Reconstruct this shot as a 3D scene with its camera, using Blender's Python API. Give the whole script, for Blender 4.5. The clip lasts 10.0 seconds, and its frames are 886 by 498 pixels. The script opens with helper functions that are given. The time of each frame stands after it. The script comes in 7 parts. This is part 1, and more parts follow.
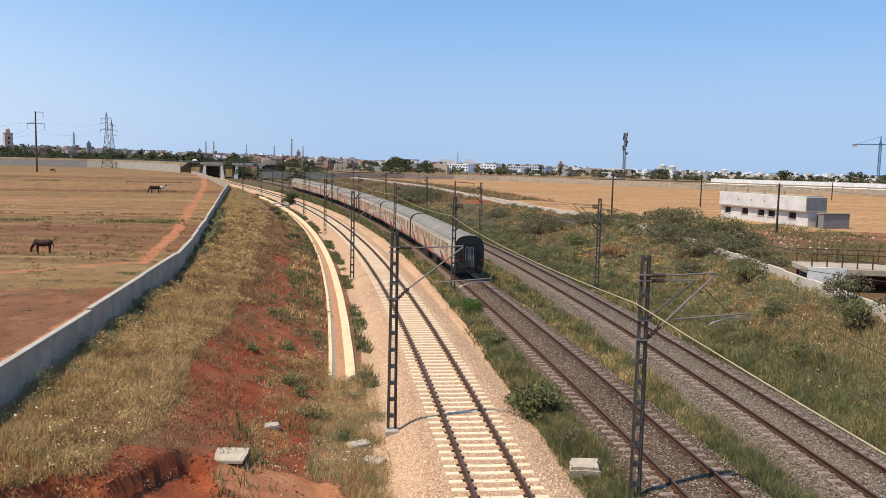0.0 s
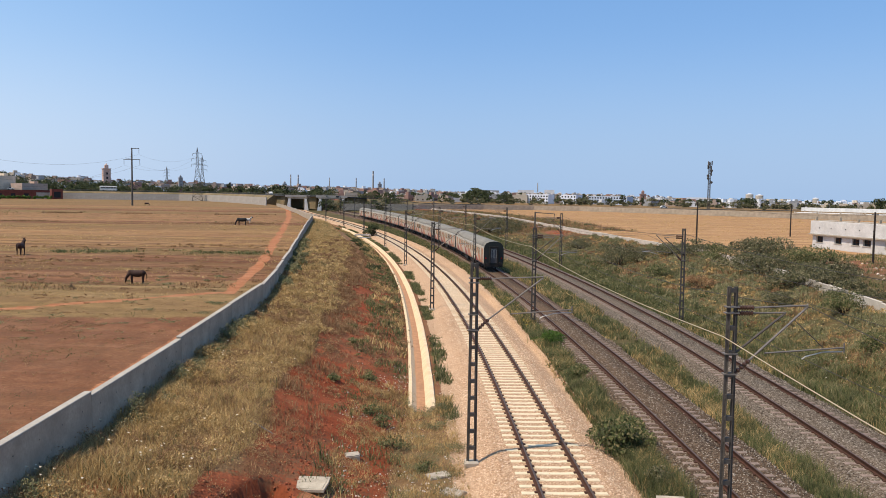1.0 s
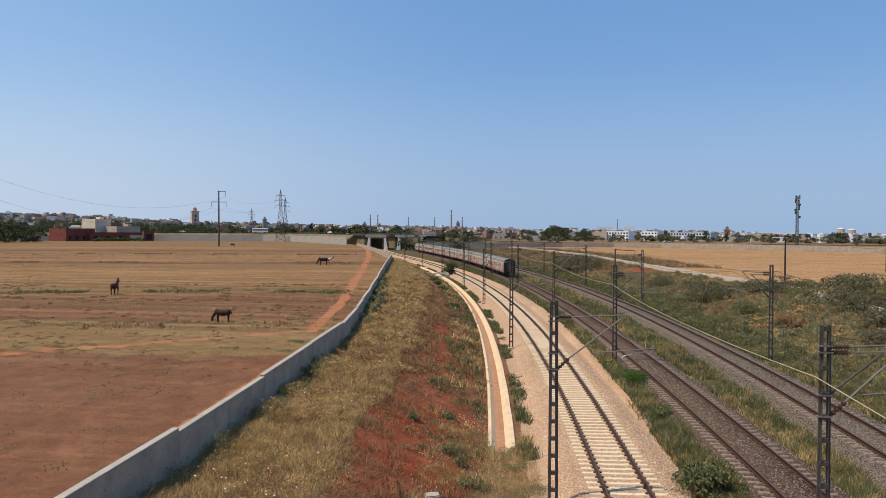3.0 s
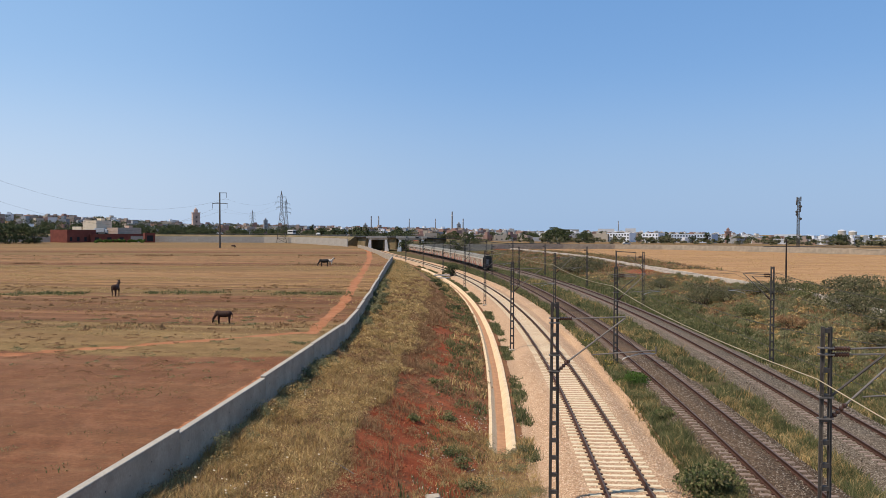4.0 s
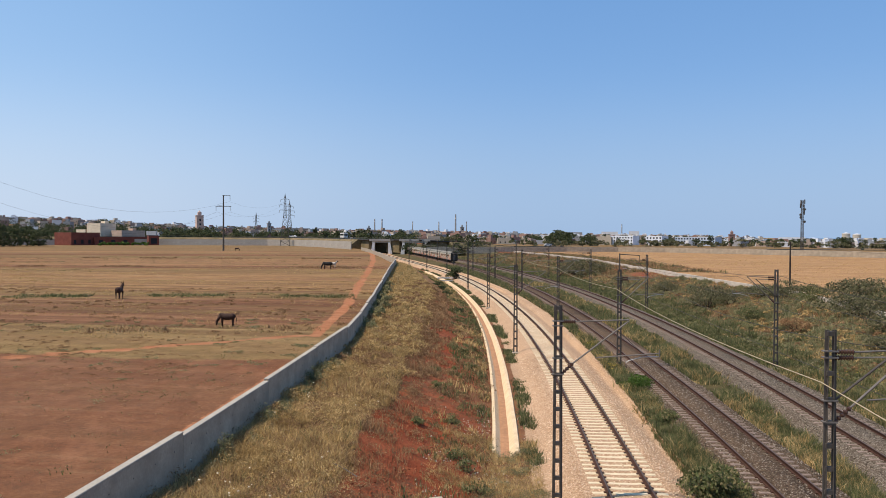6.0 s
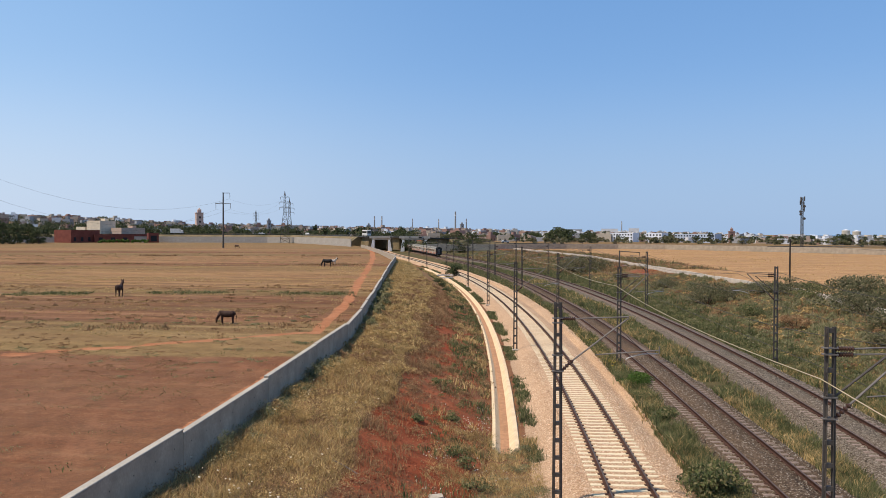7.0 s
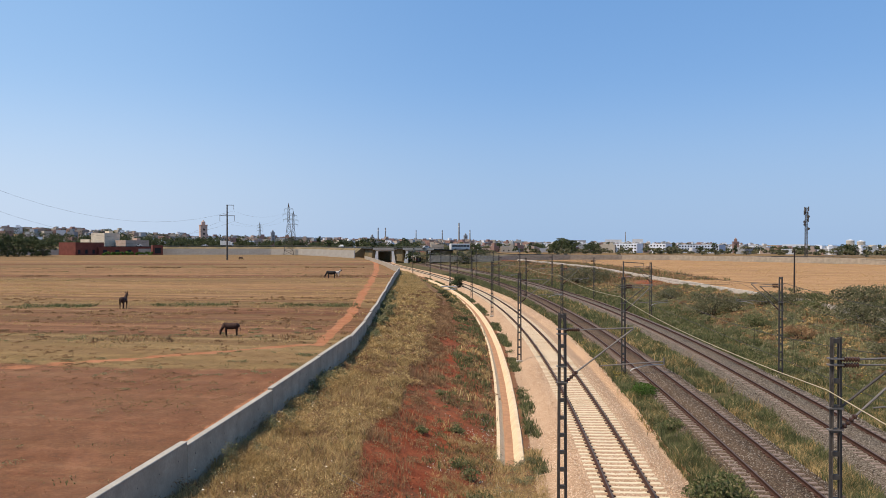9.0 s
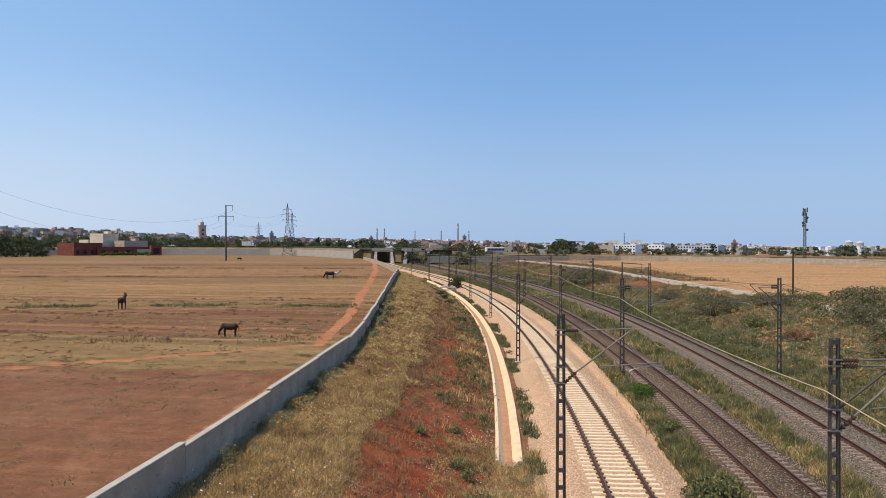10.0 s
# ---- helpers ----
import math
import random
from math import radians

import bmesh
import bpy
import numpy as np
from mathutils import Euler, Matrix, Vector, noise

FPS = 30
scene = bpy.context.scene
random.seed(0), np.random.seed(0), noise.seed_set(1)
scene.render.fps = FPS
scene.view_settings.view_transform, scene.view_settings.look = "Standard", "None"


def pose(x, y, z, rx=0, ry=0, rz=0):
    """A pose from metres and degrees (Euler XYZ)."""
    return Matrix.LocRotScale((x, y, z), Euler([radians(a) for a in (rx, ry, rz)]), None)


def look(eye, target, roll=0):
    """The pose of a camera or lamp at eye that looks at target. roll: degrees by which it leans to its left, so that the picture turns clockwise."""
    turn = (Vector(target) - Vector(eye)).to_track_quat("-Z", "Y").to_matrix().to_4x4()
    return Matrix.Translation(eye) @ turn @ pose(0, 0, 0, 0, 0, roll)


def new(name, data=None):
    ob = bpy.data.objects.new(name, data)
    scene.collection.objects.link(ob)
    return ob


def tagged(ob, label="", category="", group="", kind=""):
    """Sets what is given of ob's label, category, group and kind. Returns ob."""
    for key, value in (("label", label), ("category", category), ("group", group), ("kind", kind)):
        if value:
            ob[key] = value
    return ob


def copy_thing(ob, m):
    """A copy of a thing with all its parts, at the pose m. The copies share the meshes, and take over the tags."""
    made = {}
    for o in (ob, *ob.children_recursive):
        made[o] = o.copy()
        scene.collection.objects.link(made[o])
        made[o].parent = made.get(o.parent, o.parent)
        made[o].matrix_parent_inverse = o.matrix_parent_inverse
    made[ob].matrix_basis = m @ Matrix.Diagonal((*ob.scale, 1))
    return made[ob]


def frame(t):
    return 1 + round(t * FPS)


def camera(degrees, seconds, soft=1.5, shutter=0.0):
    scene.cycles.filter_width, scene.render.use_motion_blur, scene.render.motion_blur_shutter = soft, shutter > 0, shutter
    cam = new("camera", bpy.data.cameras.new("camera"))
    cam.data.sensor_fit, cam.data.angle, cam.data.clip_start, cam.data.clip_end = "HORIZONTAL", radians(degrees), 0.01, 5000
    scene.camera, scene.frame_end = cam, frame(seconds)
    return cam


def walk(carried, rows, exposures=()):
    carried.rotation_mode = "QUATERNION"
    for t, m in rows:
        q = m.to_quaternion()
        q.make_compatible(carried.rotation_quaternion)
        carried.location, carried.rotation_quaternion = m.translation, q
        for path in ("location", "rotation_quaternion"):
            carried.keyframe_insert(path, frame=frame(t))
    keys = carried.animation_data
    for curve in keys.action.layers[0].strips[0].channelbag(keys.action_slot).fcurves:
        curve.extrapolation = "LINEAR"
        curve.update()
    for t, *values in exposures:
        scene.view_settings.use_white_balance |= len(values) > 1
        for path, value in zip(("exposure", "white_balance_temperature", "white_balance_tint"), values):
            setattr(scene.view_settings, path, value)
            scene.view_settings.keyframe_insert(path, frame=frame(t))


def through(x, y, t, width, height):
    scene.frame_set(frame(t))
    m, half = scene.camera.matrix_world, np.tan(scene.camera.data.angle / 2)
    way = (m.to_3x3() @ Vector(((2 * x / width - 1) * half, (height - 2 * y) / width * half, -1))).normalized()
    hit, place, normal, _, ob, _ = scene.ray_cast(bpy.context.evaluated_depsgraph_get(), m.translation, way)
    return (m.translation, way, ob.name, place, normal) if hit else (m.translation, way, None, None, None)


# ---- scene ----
cam = camera(56.0, 10.0, 0.6)
HC = 8.8
walk(cam, [(t, pose(0, 0, HC, 90 + p, r, y)) for t, y, p, r in (
    (0.0, 0.00, -5.91, -1.30),
    (0.5, 2.33, -5.19, -1.42),
    (1.0, 5.46, -3.89, -0.82),
    (1.5, 8.13, -2.28, -0.41),
    (2.0, 9.80, -1.43, -0.23),
    (2.5, 10.69, -1.31, -0.12),
    (4.0, 10.88, -1.19, -0.20),
    (4.5, 10.92, -1.06, -0.27),
    (5.0, 11.04, -0.97, -0.29),
    (5.5, 11.10, -0.93, -0.24),
    (7.0, 11.10, -1.19, -0.17),
    (7.5, 11.10, -1.07, -0.14),
    (8.0, 11.16, -0.88, 0.01),
    (8.5, 11.27, -0.64, 0.06),
    (9.0, 11.35, -0.41, 0.01),
    (9.5, 11.39, -0.34, -0.05),
    (10.0, 11.27, -0.36, -0.04),
)], ((0.0, 0.17), (0.5, 0.15), (1.0, 0.08), (1.5, -0.02), (2.0, -0.13), (2.5, -0.18), (4.0, -0.06), (10.0, 0.0)))

# ---- daylight: a high sun from the field side, clear sky ----
SUN_FROM = Vector((-0.50, -0.28, 1.0)).normalized()
world = bpy.data.worlds.new("sky")
scene.world = world
world.use_nodes = True
_n = world.node_tree.nodes
_sky = _n.new("ShaderNodeTexSky")
_sky.sky_type = 'NISHITA'
_sky.sun_disc = False
_sky.sun_elevation = math.asin(SUN_FROM.z)
_sky.sun_rotation = math.atan2(SUN_FROM.x, SUN_FROM.y)
_sky.air_density = 0.7
_sky.dust_density = 0.0
_sky.ozone_density = 4.0
_tint = _n.new("ShaderNodeMix")
_tint.data_type, _tint.blend_type = 'RGBA', 'MULTIPLY'
_tint.inputs[0].default_value = 1.0
_tint.inputs[7].default_value = (0.94, 0.955, 1.10, 1)
_haze = _n.new("ShaderNodeGamma")
_haze.inputs[1].default_value = 0.28
world.node_tree.links.new(_sky.outputs[0], _haze.inputs[0])
_sat = _n.new("ShaderNodeHueSaturation")
_sat.inputs["Saturation"].default_value = 2.4
world.node_tree.links.new(_haze.outputs[0], _sat.inputs["Color"])
world.node_tree.links.new(_sat.outputs[0], _tint.inputs[6])
# sea haze low over the horizon, and the brighter sky on the sun's side
_dir = _n.new("ShaderNodeTexCoord")
_xyz = _n.new("ShaderNodeSeparateXYZ")
world.node_tree.links.new(_dir.outputs["Generated"], _xyz.inputs[0])


def sky_ramp(socket, lo, hi, top):
    r = _n.new("ShaderNodeMapRange")
    r.interpolation_type = 'SMOOTHSTEP'
    r.inputs["From Min"].default_value, r.inputs["From Max"].default_value = lo, hi
    r.inputs["To Min"].default_value, r.inputs["To Max"].default_value = top if lo < hi else 0.0, 0.0 if lo < hi else top
    world.node_tree.links.new(socket, r.inputs["Value"])
    return r.outputs[0]


_low = _n.new("ShaderNodeMix")
_low.data_type = 'RGBA'
_low.inputs[7].default_value = (0.74, 1.10, 1.67, 1)
world.node_tree.links.new(sky_ramp(_xyz.outputs["Z"], -0.02, 0.20, 0.92), _low.inputs[0])
world.node_tree.links.new(_tint.outputs[2], _low.inputs[6])
_toward = _n.new("ShaderNodeVectorMath")
_toward.operation = 'DOT_PRODUCT'
_toward.inputs[1].default_value = Vector((SUN_FROM.x, SUN_FROM.y, 0)).normalized()
world.node_tree.links.new(_dir.outputs["Generated"], _toward.inputs[0])
_near = _n.new("ShaderNodeMapRange")
_near.interpolation_type = 'SMOOTHSTEP'
_near.inputs["From Min"].default_value, _near.inputs["From Max"].default_value = -0.45, 0.25
world.node_tree.links.new(_toward.outputs["Value"], _near.inputs["Value"])
_glow = _n.new("ShaderNodeMix")
_glow.data_type, _glow.blend_type = 'RGBA', 'MULTIPLY'
_glow.inputs[7].default_value = (1.55, 1.32, 1.14, 1)
world.node_tree.links.new(_near.outputs[0], _glow.inputs[0])
world.node_tree.links.new(_low.outputs[2], _glow.inputs[6])
world.node_tree.links.new(_glow.outputs[2], _n["Background"].inputs[0])
_n["Background"].inputs[1].default_value = 0.44
_sun = bpy.data.lights.new("sun", 'SUN')
_sun.energy = 4.9
_sun.angle = radians(0.5)
_sun.color = (1.0, 0.86, 0.70)
new("sun", _sun).matrix_world = look(SUN_FROM * 50, (0, 0, 0))

# ---- plan: lines of the place as x over y ----
def poly(c, y):
    y = np.minimum(np.asarray(y, float), 400.0) / 100
    return sum(k * y ** i for i, k in enumerate(c))


def line(c, y):
    """x of a line at y; straight on past 400 m."""
    y = np.asarray(y, float)
    slope = (poly(c, 400.0) - poly(c, 398.0)) / 2
    return poly(c, y) + np.maximum(y - 400.0, 0) * slope


TRACK_A = (4.1037, -9.6, -4.4005, -1.4851, 0.3522)
TRACK_B = (9.6935, -8.5499, -5.262, -0.3198, 0.1233)
TRACK_C = (13.8889, -2.8705, -8.6794, 0.6029, 0.0237)
FIELD_Z = 1.6
RIGHT_Z = 1.5


def xa(y): return line(TRACK_A, y)
def xb(y): return line(TRACK_B, y)
def xc(y): return line(TRACK_C, y)
def xw(y):
    return np.interp(y, (-40, 17.2, 22.7, 31.9, 51, 62, 76.4, 99, 150, 195.6, 210, 261, 333, 486, 700, 5000),
                     (-6, -11.7, -12.4, -13.6, -16.3, -18.6, -21.9, -27.3, -39.5, -50, -55.2, -72.1, -97.9, -155, -235, -1850))


def xr(y):
    """The boundary wall on the far side of the cutting."""
    return np.interp(y, (-40, 20, 40, 62, 85, 100, 112, 125, 153, 197, 239, 300, 400, 700, 5000),
                     (20.6, 21.4, 22.0, 23.2, 23.5, 22.8, 20.4, 17.4, 12.0, 3.0, -4.8, -24, -57, -160, -1700))


def xs(y):
    """The shoulder of the bank beside the field wall."""
    return xa(y) - np.minimum(10.4, 0.72 * (xa(y) - xw(y)))


FAR_WALL = ((-74, 340), (-44, 352), (-17, 366), (5, 372), (25, 366), (60, 335), (85, 305), (151, 245), (204, 198), (270, 140))


def berm(y):
    """How far the new ballast reaches towards the old tracks."""
    return np.clip(2.5 + 0.02 * (np.asarray(y, float) - 20), 2.4, 4.0)


def smooth(a, b, v):
    t = np.clip((np.asarray(v, float) - a) / (b - a), 0, 1)
    return t * t * (3 - 2 * t)


def wave(x, y, scale, seed=0):
    """Cheap smooth 2D value noise, -1 to 1."""
    x, y = np.asarray(x, float) / scale + seed * 17.3, np.asarray(y, float) / scale + seed * 31.7
    i, j = np.floor(x), np.floor(y)
    u, v = x - i, y - j
    u, v = u * u * (3 - 2 * u), v * v * (3 - 2 * v)

    def h(a, b):
        s = np.sin(a * 127.1 + b * 311.7 + seed) * 43758.5453
        return (s - np.floor(s)) * 2 - 1
    return (h(i, j) * (1 - u) + h(i + 1, j) * u) * (1 - v) + (h(i, j + 1) * (1 - u) + h(i + 1, j + 1) * u) * v


def gully(x, y):
    """1 inside the washed-out hollow at the near end of the bank, with a jagged rim."""
    rim = np.interp(x, (-10.4, -9.35, -8.95, -8.45, -7.75, -7.6, -7.45, -7.35, -7.2, -6.9, -6.5, -6.1, -5.4), (16.8, 18.1, 18.8, 18.95, 19.25, 19.7, 20.6, 21.6, 22.3, 22.6, 22.4, 21.6, 20.5))
    rim = rim + 0.22 * wave(x, y * 0.3, 0.55, 14) + 0.12 * wave(x, y * 0.3, 0.2, 13)
    return smooth(rim + 0.05, rim - 0.09, y) * smooth(-5.2, -6.6, x)


def bare_patch(x, y):
    """1 on the trodden orange earth at the foot of the bank."""
    return smooth(1.25, 0.75, np.hypot((x + 4.1) / 1.7, (y - 22.3) / 1.2) + 0.3 * wave(x, y, 0.9, 15))


def ground_z(x, y):
    """Height of the ground sheet, cutting, ditch and ballast included."""
    x, y = np.broadcast_arrays(np.asarray(x, float), np.asarray(y, float))
    a, b, c, w, r, s = xa(y), xb(y), xc(y), xw(y), xr(y), xs(y)
    n1, n2 = wave(x, y, 3.1, 1), wave(x, y, 0.9, 2)
    left = FIELD_Z + 0 * x
    rough = 0.10 * n1 + 0.04 * n2
    # cutting on the field side: bank, shoulder, slope, ditch
    ta = x - a
    dl = -4.9
    bank = FIELD_Z - 0.1 - 0.35 * smooth(0, 1, (x - w) / np.maximum(s - w, 0.1)) + rough
    slope_t = np.clip((x - s) / np.maximum(a + dl - s, 0.1), 0, 1)
    top = FIELD_Z - 0.45
    slope = top + (-0.72 - top) * (slope_t ** 0.9) + rough * 1.5 * (1 - slope_t)
    z = np.where(x < w, left + 0.04 * n1, np.where(x < s, bank, slope))
    floor_z = -0.62 + 0.05 * n1 + 0.03 * n2
    z = np.where(ta > dl, floor_z, z)
    # open ditch, from 35 m on
    dd = np.abs(ta + 4.2)
    open_t = smooth(34.0, 36.5, y) * smooth(215, 190, y)
    ditch = -0.62 - 0.42 * smooth(0.55, 0.28, dd)
    z = np.where((dd < 0.75), floor_z + (ditch - floor_z) * open_t, z)
    # ballast of the three tracks
    def bed(z, d, half, toe, base):
        q = np.abs(d)
        t = smooth(toe, half, q)
        return np.where(q < toe, np.maximum(z, z + (-0.19 - z) * t), z)
    z = bed(z, ta, 1.5, 2.9, 0)
    tb, tc = x - b, x - c
    between = -0.5 + 0.07 * n1 + 0.04 * n2
    z = np.where((ta > 2.9), between + 0.22 * smooth(berm(y) + 0.4, berm(y) - 0.3, ta), z)
    z = bed(z, tb, 1.45, 2.35, 0)
    z = bed(z, tc, 1.45, 2.45, 0)
    z = np.where((np.abs(tb) < 0.69) | (np.abs(tc) < 0.69), -0.150 + 0.015 * n2, z)
    # far side of the cutting
    rise = np.clip((x - (c + 4.0)) / np.maximum(r - 0.4 - (c + 4.0), 0.5), 0, 1)
    right = -0.5 + (RIGHT_Z + 0.5) * smooth(0, 1, rise) + rough * 1.6 + 0.25 * wave(x, y, 6.0, 5) * np.sin(np.pi * rise)
    z = np.where(x > c + 2.45, np.where(x < c + 4.0, between, right), z)
    z = np.where(x > r, RIGHT_Z + 0.06 * n1, z)
    # washed-out gully at the near end of the bank
    z = z - (0.52 + 0.1 * n2) * gully(x, y)
    # the cutting runs out far behind the road
    z = z + (FIELD_Z - z) * smooth(720, 800, y)
    dist = np.hypot(x, y)
    z = z - 8.5 * smooth(0.0, 0.3, x / np.maximum(np.abs(y), 1)) * smooth(450, 1300, dist)
    # low hill under the town on the field side
    z = z + np.interp(np.degrees(np.arctan2(x, np.maximum(y, 1.0))), (-60, -46, -38, -33, -28, -20, -12, -7), (16, 17, 18, 14, 8, 5, 2.5, 0)) * smooth(640, 1050, dist)
    return z


# ---- materials ----
class Nodes:
    """Short hand for building a node material."""

    def __init__(self, name):
        self.mat = bpy.data.materials.new(name)
        self.mat.use_nodes = True
        self.t = self.mat.node_tree
        self.bsdf = self.t.nodes["Principled BSDF"]

    def node(self, kind, **values):
        n = self.t.nodes.new(kind)
        for k, v in values.items():
            n.inputs[k.replace("_", " ")].default_value = v
        return n

    def link(self, a, b):
        self.t.links.new(a, b)

    def coords(self):
        return self.t.nodes.new("ShaderNodeTexCoord").outputs["Object"]

    def noise(self, scale, detail=4.0, rough=0.6, vec=None):
        n = self.node("ShaderNodeTexNoise", Scale=scale, Detail=detail, Roughness=rough)
        self.link(vec or self.coords(), n.inputs["Vector"])
        return n.outputs["Fac"]

    def math(self, op, a, b):
        n = self.t.nodes.new("ShaderNodeMath")
        n.operation = op
        for i, v in enumerate((a, b)):
            if isinstance(v, (int, float)):
                n.inputs[i].default_value = v
            else:
                self.link(v, n.inputs[i])
        return n.outputs[0]

    def ramp(self, fac, *stops):
        n = self.t.nodes.new("ShaderNodeValToRGB")
        e = n.color_ramp.elements
        while len(e) < len(stops):
            e.new(0.5)
        for el, (p, c) in zip(e, stops):
            el.position = p
            el.color = (*c, 1) if not isinstance(c, (int, float)) else (c, c, c, 1)
        self.link(fac, n.inputs[0])
        return n.outputs[0]

    def mix(self, fac, a, b, mode='MIX'):
        n = self.t.nodes.new("ShaderNodeMix")
        n.data_type, n.blend_type = 'RGBA', mode
        for sock, v in ((n.inputs[0], fac), (n.inputs[6], a), (n.inputs[7], b)):
            if isinstance(v, (int, float)):
                sock.default_value = v
            elif isinstance(v, tuple):
                sock.default_value = (*v, 1)
            else:
                self.link(v, sock)
        return n.outputs[2]

    def bump(self, height, strength=0.5, distance=0.05):
        n = self.node("ShaderNodeBump", Strength=strength, Distance=distance)
        self.link(height, n.inputs["Height"])
        self.link(n.outputs[0], self.bsdf.inputs["Normal"])

    def done(self, color=None, rough=0.9, metal=0.0, spec=0.3):
        if color is not None:
            if isinstance(color, tuple):
                self.bsdf.inputs["Base Color"].default_value = (*color, 1)
            else:
                self.link(color, self.bsdf.inputs["Base Color"])
        if isinstance(rough, (int, float)):
            self.bsdf.inputs["Roughness"].default_value = rough
        else:
            self.link(rough, self.bsdf.inputs["Roughness"])
        self.bsdf.inputs["Metallic"].default_value = metal
        self.bsdf.inputs["Specular IOR Level"].default_value = spec
        return self.mat


def worn(name, color, dark=0.7, scale=3.0, rough=0.85, metal=0.0, bump=0.2, stain=None):
    """A plain surface with broad stains and fine grain. stain: colour of the stains."""
    k = Nodes(name)
    big, fine = k.noise(scale, 5, 0.65), k.noise(scale * 14, 3, 0.6)
    low = stain or tuple(c * dark for c in color)
    c = k.mix(k.ramp(big, (0.38, 0.0), (0.66, 1.0)), low, color)
    c = k.mix(k.ramp(fine, (0.3, 0.35), (0.7, 0.0)), c, tuple(v * 0.6 for v in low))
    if bump:
        k.bump(fine, bump, 0.01)
    return k.done(c, rough, metal)


def leafy(name, *colors, rough=0.7, through=0.25, lay=0.65):
    """Blades and leaves: each island takes its own tone."""
    k = Nodes(name)
    g = k.t.nodes.new("ShaderNodeNewGeometry")
    colors = [tuple(v * t for v, t in zip(c, (1.05, 0.965, 0.82))) for c in colors]
    stops = [((i + 0.5) / len(colors), c) for i, c in enumerate(colors)]
    c = k.ramp(g.outputs["Random Per Island"], *stops)
    # darker noise patches: mottled tone, and painted shade between the clumps
    c = k.mix(k.ramp(k.noise(0.55, 4), (0.42, 0.0), (0.68, 0.65)), c, tuple(v * 0.6 for v in colors[0]))
    c = k.mix(k.ramp(k.noise(2.1, 3), (0.44, 0.0), (0.62, 0.45)), c, tuple(v * 0.6 for v in colors[0]))
    m = k.done(c, rough, 0, 0.15)
    up = k.node("ShaderNodeVectorMath")
    up.operation = 'MULTIPLY_ADD'
    k.link(g.outputs["Normal"], up.inputs[0])
    up.inputs[1].default_value, up.inputs[2].default_value = (lay, lay, lay), (0, 0, 0.6)
    nrm = k.node("ShaderNodeVectorMath")
    nrm.operation = 'NORMALIZE'
    k.link(up.outputs[0], nrm.inputs[0])
    k.link(nrm.outputs[0], k.bsdf.inputs["Normal"])
    tr = k.node("ShaderNodeBsdfTranslucent")
    k.link(c, tr.inputs["Color"])
    mixer = k.node("ShaderNodeMixShader", Fac=through)
    k.link(k.bsdf.outputs[0], mixer.inputs[1])
    k.link(tr.outputs[0], mixer.inputs[2])
    k.link(mixer.outputs[0], k.t.nodes["Material Output"].inputs["Surface"])
    return m


